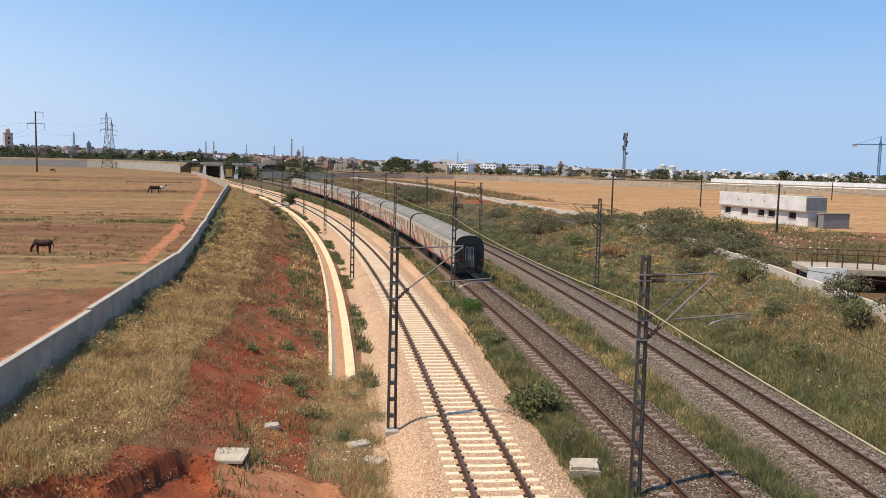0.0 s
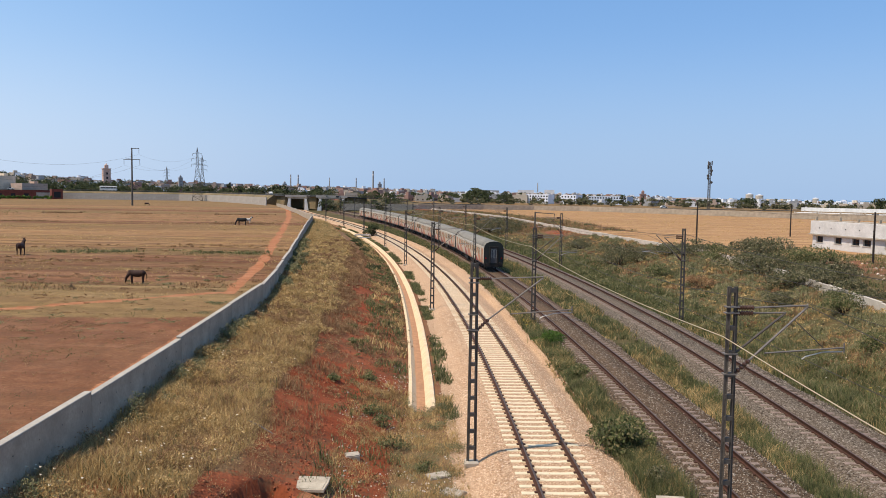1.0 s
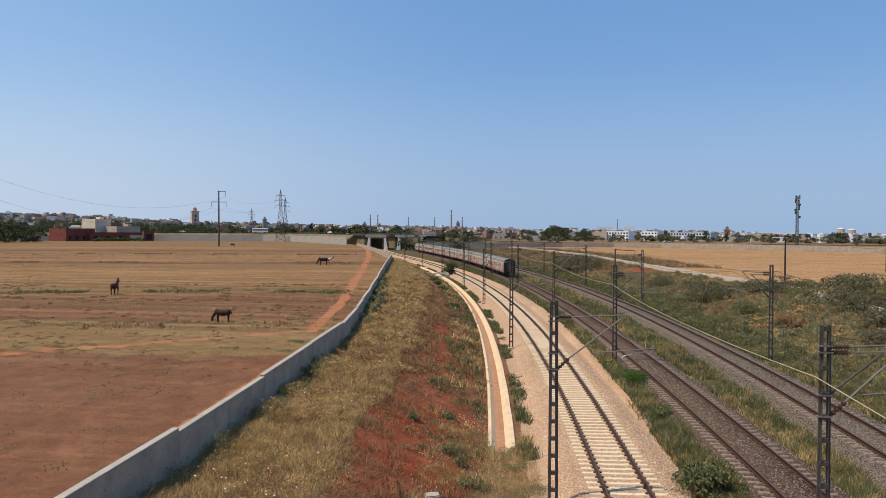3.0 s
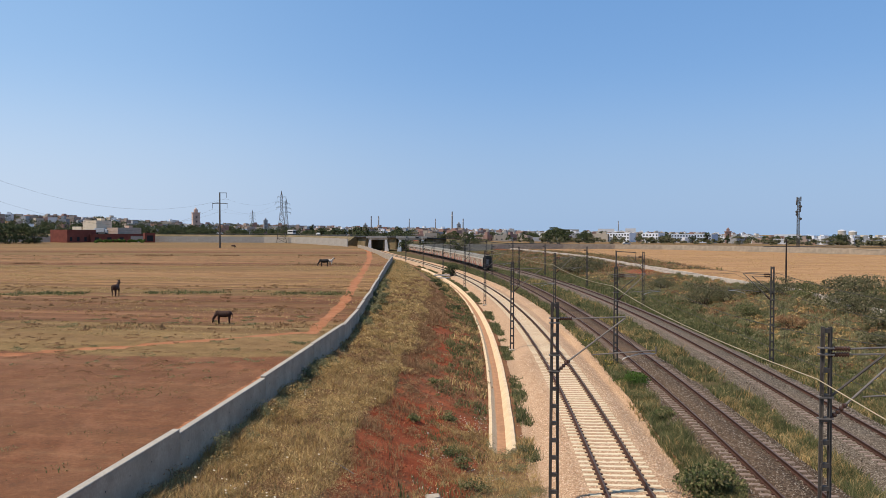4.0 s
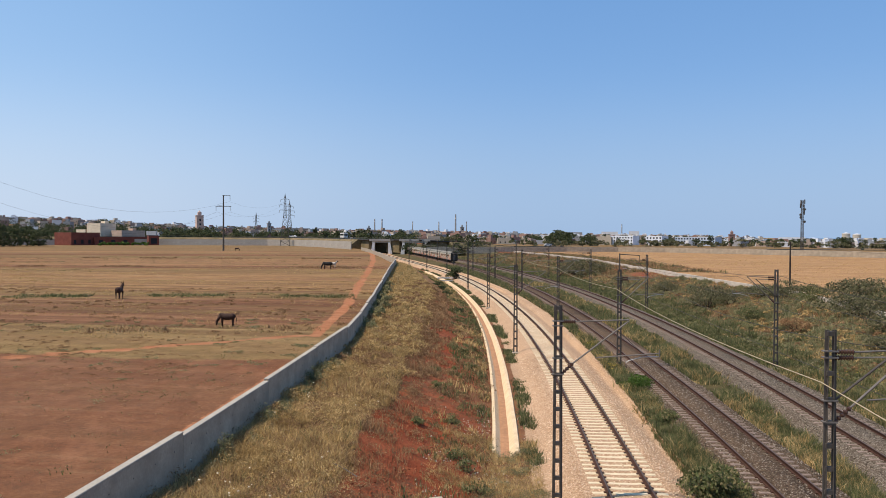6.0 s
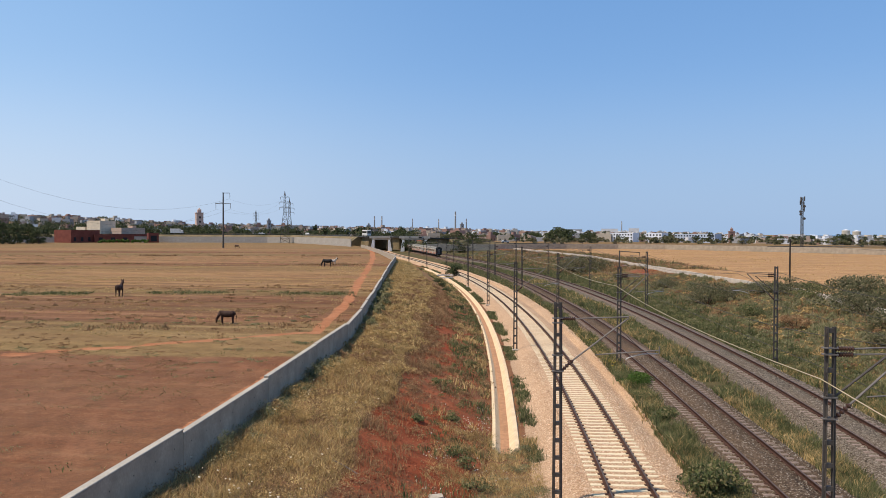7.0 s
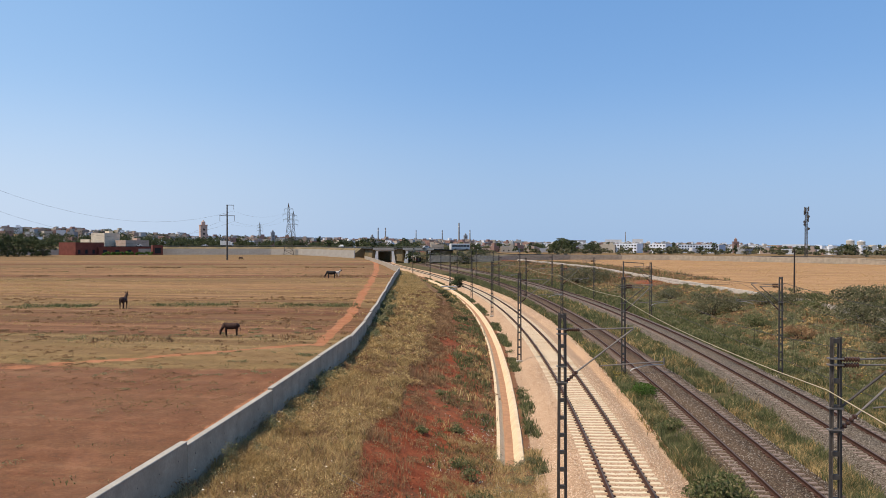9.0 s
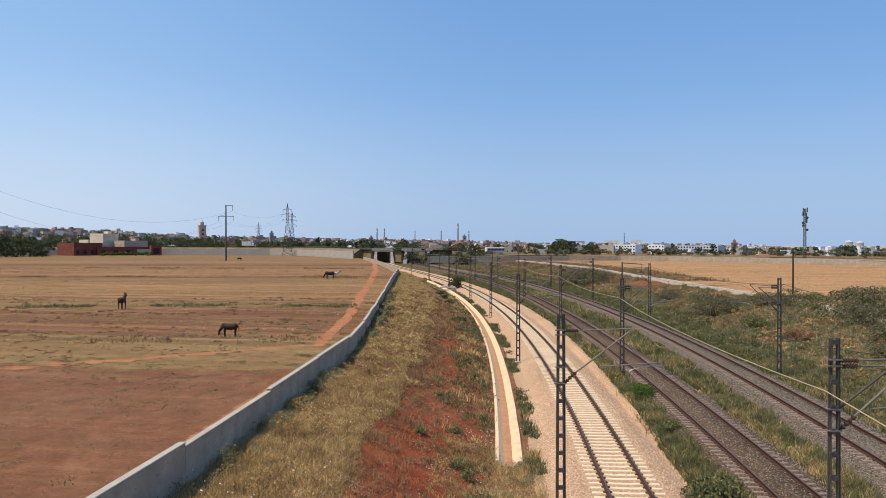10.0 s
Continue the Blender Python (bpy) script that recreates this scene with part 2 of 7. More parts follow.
def ground_material():
    k = Nodes("ground_soil")
    pos = k.coords()
    n_big, n_mid, n_fine = k.noise(0.12, 4, 0.6, pos), k.noise(0.9, 5, 0.65, pos), k.noise(7.0, 5, 0.7, pos)
    n_grit = k.noise(26.0, 3, 0.7, pos)

    def kind(lo, mid, hi):
        lo, mid, hi = (tuple(v * t for v, t in zip(c, (1.11, 0.95, 0.79))) for c in (lo, mid, hi))
        c = k.ramp(n_mid, (0.30, lo), (0.5, mid), (0.70, hi))
        return k.mix(k.ramp(n_fine, (0.34, 0.55), (0.62, 0.0)), c, tuple(v * 0.55 for v in lo))
    cols = {
        "bare": kind((0.145, 0.066, 0.037), (0.195, 0.096, 0.054), (0.245, 0.134, 0.08)),
        "stubble": kind((0.215, 0.135, 0.065), (0.32, 0.21, 0.105), (0.43, 0.305, 0.16)),
        "brown": kind((0.09, 0.042, 0.023), (0.165, 0.080, 0.043), (0.255, 0.138, 0.075)),
        "olive": kind((0.15, 0.115, 0.05), (0.23, 0.17, 0.08), (0.31, 0.235, 0.115)),
        "path": kind((0.30, 0.125, 0.065), (0.39, 0.185, 0.10), (0.48, 0.26, 0.16)),
        # dry soil, its colour darkened for the shade under the grass
        "dry": kind((0.13, 0.085, 0.045), (0.21, 0.145, 0.08), (0.30, 0.215, 0.12)),
        "red": kind((0.135, 0.031, 0.013), (0.25, 0.062, 0.027), (0.36, 0.115, 0.055)),
        "green": kind((0.045, 0.05, 0.022), (0.08, 0.082, 0.036), (0.15, 0.115, 0.06)),
        "gold": kind((0.36, 0.225, 0.115), (0.46, 0.31, 0.17), (0.54, 0.39, 0.235)),
    }
    cols["bare"] = k.mix(k.ramp(k.noise(0.42, 6, 0.72, pos), (0.52, 0.0), (0.68, 0.6)), cols["bare"], (0.31, 0.135, 0.07))
    cols["bare"] = k.mix(k.ramp(k.noise(1.7, 5, 0.75, pos), (0.36, 0.5), (0.5, 0.0)), cols["bare"], (0.10, 0.05, 0.028))
    # ballast: pale new stone, brown-grey old stone; cell edges painted dark as shade between
    v = k.node("ShaderNodeTexVoronoi", Scale=16.0)
    k.link(pos, v.inputs["Vector"])
    stone = v.outputs["Color"]
    sep = k.t.nodes.new("ShaderNodeSeparateColor")
    k.link(stone, sep.inputs[0])
    new_b = k.ramp(sep.outputs[0], (0.0, (0.44, 0.262, 0.15)), (0.5, (0.60, 0.398, 0.245)), (1.0, (0.72, 0.518, 0.345)))
    old_b = k.ramp(sep.outputs[0], (0.0, (0.08, 0.062, 0.045)), (0.5, (0.165, 0.134, 0.10)), (1.0, (0.31, 0.265, 0.208)))
    gap_shade = k.ramp(v.outputs["Distance"], (0.25, 0.0), (0.75, 0.7))
    cols["new"] = k.mix(gap_shade, new_b, (0.31, 0.19, 0.105))
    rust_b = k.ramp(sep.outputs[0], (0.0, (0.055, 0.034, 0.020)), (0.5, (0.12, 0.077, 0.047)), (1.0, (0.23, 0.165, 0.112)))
    cols["rusty"] = k.mix(gap_shade, rust_b, (0.03, 0.02, 0.014))
    cols["old"] = k.mix(gap_shade, old_b, (0.03, 0.022, 0.016))
    names = ["bare"] + [n for n in KINDS if n not in ("bare", "ploughed")]
    col = cols["bare"]
    wob = k.math('MULTIPLY', k.math('SUBTRACT', k.math('ADD', n_mid, n_fine), 1.0), 1.1)
    for name in names[1:]:
        at = k.t.nodes.new("ShaderNodeAttribute")
        at.attribute_name = "is_" + name
        f = k.math('ADD', at.outputs["Fac"], k.math('MULTIPLY', wob, 0.75))
        f = k.math('MULTIPLY', k.ramp(f, (0.42, 0.0), (0.58, 1.0)), k.ramp(at.outputs["Fac"], (0.02, 0.0), (0.12, 1.0)))
        col = k.mix(f, col, cols[name])
    col = k.mix(k.ramp(n_big, (0.35, 0.0), (0.7, 0.3)), col, (0.22, 0.14, 0.08), 'MIX')
    # plough lines across the fields
    mp = k.t.nodes.new("ShaderNodeMapping")
    mp.inputs["Rotation"].default_value = (0, 0, radians(-11.3))
    mp.inputs["Scale"].default_value = (0.035, 1.0, 1.0)
    k.link(pos, mp.inputs["Vector"])
    rows = k.noise(0.55, 4, 0.7, mp.outputs[0])
    fld = k.t.nodes.new("ShaderNodeAttribute")
    fld.attribute_name = "is_ploughed"
    col = k.mix(k.math('MULTIPLY', fld.outputs["Fac"], k.ramp(rows, (0.42, 0.8), (0.53, 0.0))), col, (0.105, 0.05, 0.027))
    col = k.mix(k.math('MULTIPLY', fld.outputs["Fac"], k.ramp(rows, (0.55, 0.0), (0.7, 0.4))), col, (0.46, 0.33, 0.18))
    streak = k.noise(0.16, 5, 0.68, mp.outputs[0])
    col = k.mix(k.math('MULTIPLY', fld.outputs["Fac"], k.ramp(streak, (0.50, 0.0), (0.60, 0.6))), col, (0.19, 0.115, 0.05))
    col = k.mix(k.math('MULTIPLY', fld.outputs["Fac"], k.ramp(streak, (0.38, 0.45), (0.47, 0.0))), col, (0.30, 0.15, 0.075))
    h = k.math('ADD', n_fine, k.math('MULTIPLY', n_grit, 0.5))
    k.bump(h, 0.6, 0.08)
    return k.done(col, 0.95, 0, 0.1)


KINDS = ("bare", "stubble", "brown", "olive", "path", "dry", "red", "green", "gold", "new", "old", "rusty", "ploughed")
M_GROUND = ground_material()
M_CONCRETE = worn("grey_concrete", (0.47, 0.39, 0.29), 0.7, 0.8, 0.9, 0, 0.25)
M_CONCRETE_CAP = worn("pale_concrete", (0.48, 0.425, 0.345), 0.8, 1.2, 0.9)
M_PALE_WALL = worn("pale_new_concrete", (0.62, 0.55, 0.45), 0.82, 0.6, 0.9, 0, 0.2)
M_DITCH = worn("ditch_concrete", (0.78, 0.60, 0.37), 0.75, 1.5, 0.9, 0, 0.3, (0.66, 0.48, 0.285))
M_SILT = worn("red_silt", (0.50, 0.26, 0.13), 0.7, 3.0)
M_SLEEPER_NEW = worn("new_sleeper_concrete", (0.80, 0.66, 0.44), 0.84, 3.0, 0.9, 0, 0.2)
M_SLEEPER_OLD = worn("stained_sleeper_concrete", (0.33, 0.24, 0.185), 0.6, 3.0, 0.9, 0, 0.3)
M_RAIL = worn("rusty_rail_steel", (0.115, 0.052, 0.030), 0.6, 5.0, 0.7, 0.3, 0.2)
M_RAIL_TOP = worn("worn_rail_head", (0.14, 0.09, 0.062), 0.7, 4.0, 0.5, 0.3, 0.1)
M_STEEL = worn("dark_galvanised_steel", (0.13, 0.112, 0.094), 0.6, 2.0, 0.7, 0.2, 0.1)
M_STEEL_PALE = worn("weathered_galvanised_steel", (0.25, 0.22, 0.19), 0.7, 3.0, 0.6, 0.3, 0.1)
M_RUST = worn("rusty_iron", (0.16, 0.07, 0.04), 0.6, 4.0, 0.85, 0.2)
M_WOODPOLE = worn("dark_creosoted_wood", (0.045, 0.035, 0.03), 0.6, 2.0, 0.9)
M_WIRE = worn("aged_copper_wire", (0.10, 0.085, 0.06), 0.8, 1.0, 0.6, 0.6, 0)
M_FEEDER = worn("bright_feeder_cable", (0.50, 0.42, 0.26), 0.85, 1.0, 0.6, 0.2, 0)
M_PORCELAIN = worn("brown_porcelain", (0.10, 0.055, 0.04), 0.7, 4.0, 0.25, 0, 0)
M_WHITE = worn("dirty_white_paint", (0.72, 0.70, 0.66), 0.78, 0.5, 0.85, 0, 0.1)
M_CREAM = worn("cream_plaster", (0.74, 0.62, 0.46), 0.82, 0.4, 0.9, 0, 0.1)
M_BRIGHT = worn("bright_white_paint", (0.80, 0.83, 0.88), 0.9, 0.2, 0.8, 0, 0)
M_PINK = worn("pinkish_plaster", (0.58, 0.42, 0.32), 0.82, 0.4, 0.9, 0, 0.1)
M_TERRACOTTA = worn("terracotta_plaster", (0.22, 0.065, 0.045), 0.7, 0.4, 0.9, 0, 0.1)
M_GREYBLOCK = worn("bare_cement_render", (0.27, 0.26, 0.245), 0.7, 0.7, 0.95, 0, 0.3)
# near-black colour painted in place of the shade inside openings and holes
M_DARK = worn("dark_opening", (0.02, 0.02, 0.022), 0.6, 2.0, 0.6, 0, 0)
M_TARMAC = worn("road_asphalt", (0.06, 0.058, 0.056), 0.8, 0.3, 0.95)
M_SLAB = worn("weathered_cream_slab", (0.54, 0.46, 0.34), 0.7, 2.5, 0.95, 0, 0.5)
M_ROCK = worn("pale_limestone", (0.52, 0.44, 0.34), 0.7, 5.0, 0.95, 0, 0.5)


# ---- mesh helpers ----
def tri_mesh(name, verts, faces, mats, slots=None):
    """A mesh from arrays of corners and faces (all with the same number of corners)."""
    verts, faces = np.asarray(verts, np.float32), np.asarray(faces, np.int32)
    me = bpy.data.meshes.new(name)
    k = faces.shape[1]
    me.vertices.add(len(verts))
    me.vertices.foreach_set("co", verts.ravel())
    me.loops.add(faces.size)
    me.loops.foreach_set("vertex_index", faces.ravel())
    me.polygons.add(len(faces))
    me.polygons.foreach_set("loop_start", np.arange(len(faces), dtype=np.int32) * k)
    me.polygons.foreach_set("loop_total", np.full(len(faces), k, np.int32))
    for m in mats if isinstance(mats, (list, tuple)) else [mats]:
        me.materials.append(m)
    if slots is not None:
        me.polygons.foreach_set("material_index", np.asarray(slots, np.int32))
    me.update(calc_edges=True)
    me.validate()
    return me


class Form:
    """Gathers boxes, rods and prisms into one mesh."""

    def __init__(self):
        self.v, self.f, self.s = [], [], []

    def add(self, verts, faces, slot=0):
        o = len(self.v)
        self.v += [tuple(p) for p in verts]
        self.f += [tuple(i + o for i in q) for q in faces]
        self.s += [slot] * len(faces)
        return self

    def box(self, x0, x1, y0, y1, z0, z1, slot=0, bevel=0.0, m=None):
        b = min(bevel, abs(x1 - x0) / 3, abs(y1 - y0) / 3)
        if b > 0:
            ring = [(x0 + b, y0), (x1 - b, y0), (x1, y0 + b), (x1, y1 - b), (x1 - b, y1), (x0 + b, y1), (x0, y1 - b), (x0, y0 + b)]
        else:
            ring = [(x0, y0), (x1, y0), (x1, y1), (x0, y1)]
        n = len(ring)
        vs = [Vector((x, y, z0)) for x, y in ring] + [Vector((x, y, z1 - b)) for x, y in ring]
        fs = [tuple(reversed(range(n)))] + [(i, (i + 1) % n, n + (i + 1) % n, n + i) for i in range(n)]
        if b > 0:
            cx, cy = (x0 + x1) / 2, (y0 + y1) / 2
            hx, hy = abs(x1 - x0) / 2, abs(y1 - y0) / 2
            vs += [Vector((cx + (x - cx) * (hx - b) / hx, cy + (y - cy) * (hy - b) / hy, z1)) for x, y in ring]
            fs += [(n + i, n + (i + 1) % n, 2 * n + (i + 1) % n, 2 * n + i) for i in range(n)]
            fs.append(tuple(range(2 * n, 3 * n)))
        else:
            fs.append(tuple(range(n, 2 * n)))
        if m is not None:
            vs = [m @ v for v in vs]
        return self.add(vs, fs, slot)

    def rod(self, a, b, r0, r1=None, sides=6, slot=0):
        a, b = Vector(a), Vector(b)
        r1 = r0 if r1 is None else r1
        d = b - a
        if d.length < 1e-6:
            return self
        q = d.to_track_quat('Z', 'Y').to_matrix()
        vs = []
        for p, r in ((a, r0), (b, r1)):
            vs += [p + q @ Vector((r * math.cos(2 * math.pi * i / sides), r * math.sin(2 * math.pi * i / sides), 0)) for i in range(sides)]
        fs = [(i, (i + 1) % sides, sides + (i + 1) % sides, sides + i) for i in range(sides)]
        fs += [tuple(reversed(range(sides))), tuple(range(sides, 2 * sides))]
        return self.add(vs, fs, slot)

    def turned(self, a, b, radii, sides=8, slot=0):
        """A turned piece along a line, with these radii at even steps."""
        a, b = Vector(a), Vector(b)
        q = (b - a).to_track_quat('Z', 'Y').to_matrix()
        vs, n = [], len(radii)
        for i, r in enumerate(radii):
            p = a.lerp(b, i / (n - 1))
            vs += [p + q @ Vector((r * math.cos(2 * math.pi * k / sides), r * math.sin(2 * math.pi * k / sides), 0)) for k in range(sides)]
        fs = [(i * sides + k, i * sides + (k + 1) % sides, (i + 1) * sides + (k + 1) % sides, (i + 1) * sides + k) for i in range(n - 1) for k in range(sides)]
        fs += [tuple(reversed(range(sides))), tuple(range((n - 1) * sides, n * sides))]
        return self.add(vs, fs, slot)

    def path(self, pts, r, sides=5, slot=0):
        """One bent tube through these points."""
        P = [Vector(p) for p in pts]
        vs = []
        for i, p in enumerate(P):
            q = (P[min(i + 1, len(P) - 1)] - P[max(i - 1, 0)]).to_track_quat('Z', 'Y').to_matrix()
            vs += [p + q @ Vector((r * math.cos(2 * math.pi * k / sides), r * math.sin(2 * math.pi * k / sides), 0)) for k in range(sides)]
        fs = [(i * sides + k, i * sides + (k + 1) % sides, (i + 1) * sides + (k + 1) % sides, (i + 1) * sides + k) for i in range(len(P) - 1) for k in range(sides)]
        fs += [tuple(reversed(range(sides))), tuple(range((len(P) - 1) * sides, len(P) * sides))]
        return self.add(vs, fs, slot)

    def bar(self, a, b, wide, thick, slot=0):
        """A flat or square bar between two points."""
        a, b = Vector(a), Vector(b)
        d = b - a
        q = d.to_track_quat('Z', 'Y').to_matrix().to_4x4()
        return self.box(-wide / 2, wide / 2, -thick / 2, thick / 2, 0, d.length, slot, 0, Matrix.Translation(a) @ q)

    def prism(self, ring, z0, z1, slot=0):
        n = len(ring)
        vs = [(x, y, z0) for x, y in ring] + [(x, y, z1) for x, y in ring]
        fs = [tuple(reversed(range(n))), tuple(range(n, 2 * n))] + [(i, (i + 1) % n, n + (i + 1) % n, n + i) for i in range(n)]
        return self.add(vs, fs, slot)

    def ball(self, c, rx, ry, rz, seg=10, rings=6, slot=0, m=None):
        vs, fs = [], []
        for i in range(rings + 1):
            th = math.pi * i / rings
            for j in range(seg):
                ph = 2 * math.pi * j / seg
                vs.append(Vector((c[0] + rx * math.sin(th) * math.cos(ph), c[1] + ry * math.sin(th) * math.sin(ph), c[2] + rz * math.cos(th))))
        for i in range(rings):
            for j in range(seg):
                fs.append((i * seg + j, (i + 1) * seg + j, (i + 1) * seg + (j + 1) % seg, i * seg + (j + 1) % seg))
        if m is not None:
            vs = [m @ v for v in vs]
        return self.add(vs, fs, slot)

    def mesh(self, name, mats, smooth_faces=False):
        me = bpy.data.meshes.new(name)
        me.from_pydata(self.v, [], self.f)
        for m in mats if isinstance(mats, (list, tuple)) else [mats]:
            me.materials.append(m)
        me.polygons.foreach_set("material_index", self.s)
        if smooth_faces:
            me.polygons.foreach_set("use_smooth", [True] * len(self.f))
        me.update()
        return me


def part(name, form, mats, parent=None, label="", smooth_faces=False):
    """Links a form as one mesh object under a thing or a part."""
    ob = new(name, form if isinstance(form, bpy.types.Mesh) else form.mesh(name, mats, smooth_faces))
    ob.parent = parent
    if label:
        tagged(ob, label)
    return ob


def empty(name, m=None, label="", category="", group=""):
    ob = new(name)
    ob.empty_display_size = 0.2
    if m is not None:
        ob.matrix_basis = m
    return tagged(ob, label, category, group)


def at(x, y, z=None, turn=0.0):
    """A pose on the ground."""
    return pose(x, y, float(ground_z(x, y)) if z is None else z, 0, 0, turn)


# ---- the ground sheet ----
def seg_dist(x, y, pts):
    """Distance to a broken line."""
    best = np.full(np.shape(x), 1e9)
    for (x0, y0), (x1, y1) in zip(pts, pts[1:]):
        dx, dy = x1 - x0, y1 - y0
        t = np.clip(((x - x0) * dx + (y - y0) * dy) / (dx * dx + dy * dy), 0, 1)
        best = np.minimum(best, np.hypot(x - x0 - t * dx, y - y0 - t * dy))
    return best


def ground_kinds(x, y):
    """How much of each soil lies at a place."""
    w, s, a, b, c, r = xw(y), xs(y), xa(y), xb(y), xc(y), xr(y)
    q = -0.195 * x + 0.981 * y + 3.0 * wave(x, y, 25, 3)
    k = {n: np.zeros(np.shape(x)) for n in KINDS}
    field = smooth(w + 0.3, w - 0.3, x)
    far = smooth(700, 900, np.hypot(x, y))
    k["stubble"] = field * (smooth(99, 104, q) * smooth(177, 172, q) + 0.55 * smooth(185, 189, q) * smooth(245, 240, q) + 0.7 * smooth(300, 315, q) * smooth(345, 335, q))
    k["brown"] = field * np.clip(smooth(63, 67, q) * smooth(96, 91, q) + smooth(171, 175, q) * smooth(189, 185, q) + smooth(268, 274, q) * smooth(292, 284, q), 0, 1)
    k["olive"] = field * np.clip(smooth(48, 51, q) * smooth(67, 63, q) * 0.9 + smooth(89, 93, q) * smooth(104, 100, q) + 0.55 * smooth(140, 160, q) * smooth(176, 170, q)
                                 + smooth(240, 246, q) * smooth(272, 266, q) + smooth(290, 298, q) * smooth(316, 308, q) * 0.8 + smooth(340, 350, q), 0, 1)
    p = smooth(1.5, 0.8, seg_dist(x, y, [(-20.2, 56), (-22.0, 64), (-26.2, 82.6), (-33.3, 109.4), (-44.4, 152), (-61, 214), (-80, 280), (-109, 374)]) / (0.33 + y * 0.0011) + 0.35 * wave(x, y, 2.2, 29))
    p = np.maximum(p, 0.62 * smooth(0.8, 0.2, seg_dist(x, y, [(-20.6, 56.5), (-25, 51.6), (-30, 46.3), (-34.3, 41.9), (-42, 34)]) + 0.3 * wave(x, y, 1.5, 6)))
    p = np.maximum(p, 0.72 * smooth(1.6, 0.6, np.abs(x - (w - 1.0))) * smooth(60, 40, y))
    p = np.clip(p * 1.5, 0, 1)
    k["ploughed"] = field * (1 - p) * (0.25 + 0.75 * smooth(56, 66, q) - 0.25 * smooth(108, 116, q)) + smooth(r, r + 2, x) * smooth(90, 110, y) * 0.45 * (1 - far)
    k["path"] = np.maximum(field * p, bare_patch(x, y))
    bank = smooth(w - 0.1, w + 0.1, x)
    k["dry"] = bank * smooth(s + 2.2, s - 0.6, x + 0.9 * wave(x, y, 4, 7)) * 0.95
    slope = smooth(s - 0.4, s + 0.8, x) * smooth(a - 4.9, a - 5.7, x)
    k["red"] = slope * (0.9 - 0.45 * smooth(60, 120, y)) * (0.75 + 0.35 * wave(x, y, 3.5, 9))
    toe = smooth(a - 7.4, a - 6.0, x) * smooth(a - 2.5, a - 3.2, x)
    k["red"] = np.maximum(k["red"], 0.95 * smooth(-5.4, -6.0, x) * smooth(22.5, 21.0, y - 0.9 * (x + 8)))
    k["dry"] = np.maximum(k["dry"], toe * (0.55 + 0.4 * wave(x, y, 2.5, 4)) * smooth(45, 30, y))
    k["dry"] = np.maximum(k["dry"], slope * smooth(60, 130, y) * 0.6)
    mid = smooth(a + 2.6, a + 3.3, x) * smooth(r + 0.2, r - 0.4, x)
    k["green"] = np.maximum(mid * 0.8, toe * 0.35)
    top = smooth(5.5, 3.5, r - x) * smooth(r + .3, r - .3, x) * smooth(75, 95, y)
    k["green"] = k["green"] * (1 - top)
    k["path"] = np.maximum(k["path"], top * (0.55 + 0.4 * wave(x, y, 5, 27)))
    k["red"] = np.maximum(k["red"], smooth(c + 5.5, c + 8, x) * smooth(r + 0.3, r - 0.5, x) * (0.40 + 0.22 * smooth(70, 110, y) + 0.35 * wave(x, y, 5, 8)))
    k["dry"] = np.maximum(k["dry"], smooth(c + 5.5, c + 8, x) * smooth(r + 0.3, r - 0.5, x) * (0.42 + 0.4 * wave(x, y, 4, 12)))
    before = smooth(2, -2, y - np.interp(x, *zip(*FAR_WALL)))
    k["gold"] = smooth(r, r + 2, x) * smooth(95, 108, y) * before
    k["olive"] = np.maximum(k["olive"], smooth(r, r + 2, x) * (1 - before))
    k["green"] = np.maximum(k["green"], smooth(r, r + 1, x) * smooth(100, 80, y) * 0.55)
    k["olive"] = np.maximum(k["olive"], far * 0.9)
    bed = smooth(720, 650, y)
    wide = berm(y)
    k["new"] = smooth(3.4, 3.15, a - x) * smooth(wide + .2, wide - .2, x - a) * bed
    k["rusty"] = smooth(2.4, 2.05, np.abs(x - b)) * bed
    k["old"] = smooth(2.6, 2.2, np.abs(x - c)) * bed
    for n in ("dry", "green", "red"):
        k[n] = k[n] * (1 - np.maximum(k["new"], np.maximum(k["old"], k["rusty"]))) * (1 - bare_patch(x, y))
    return k


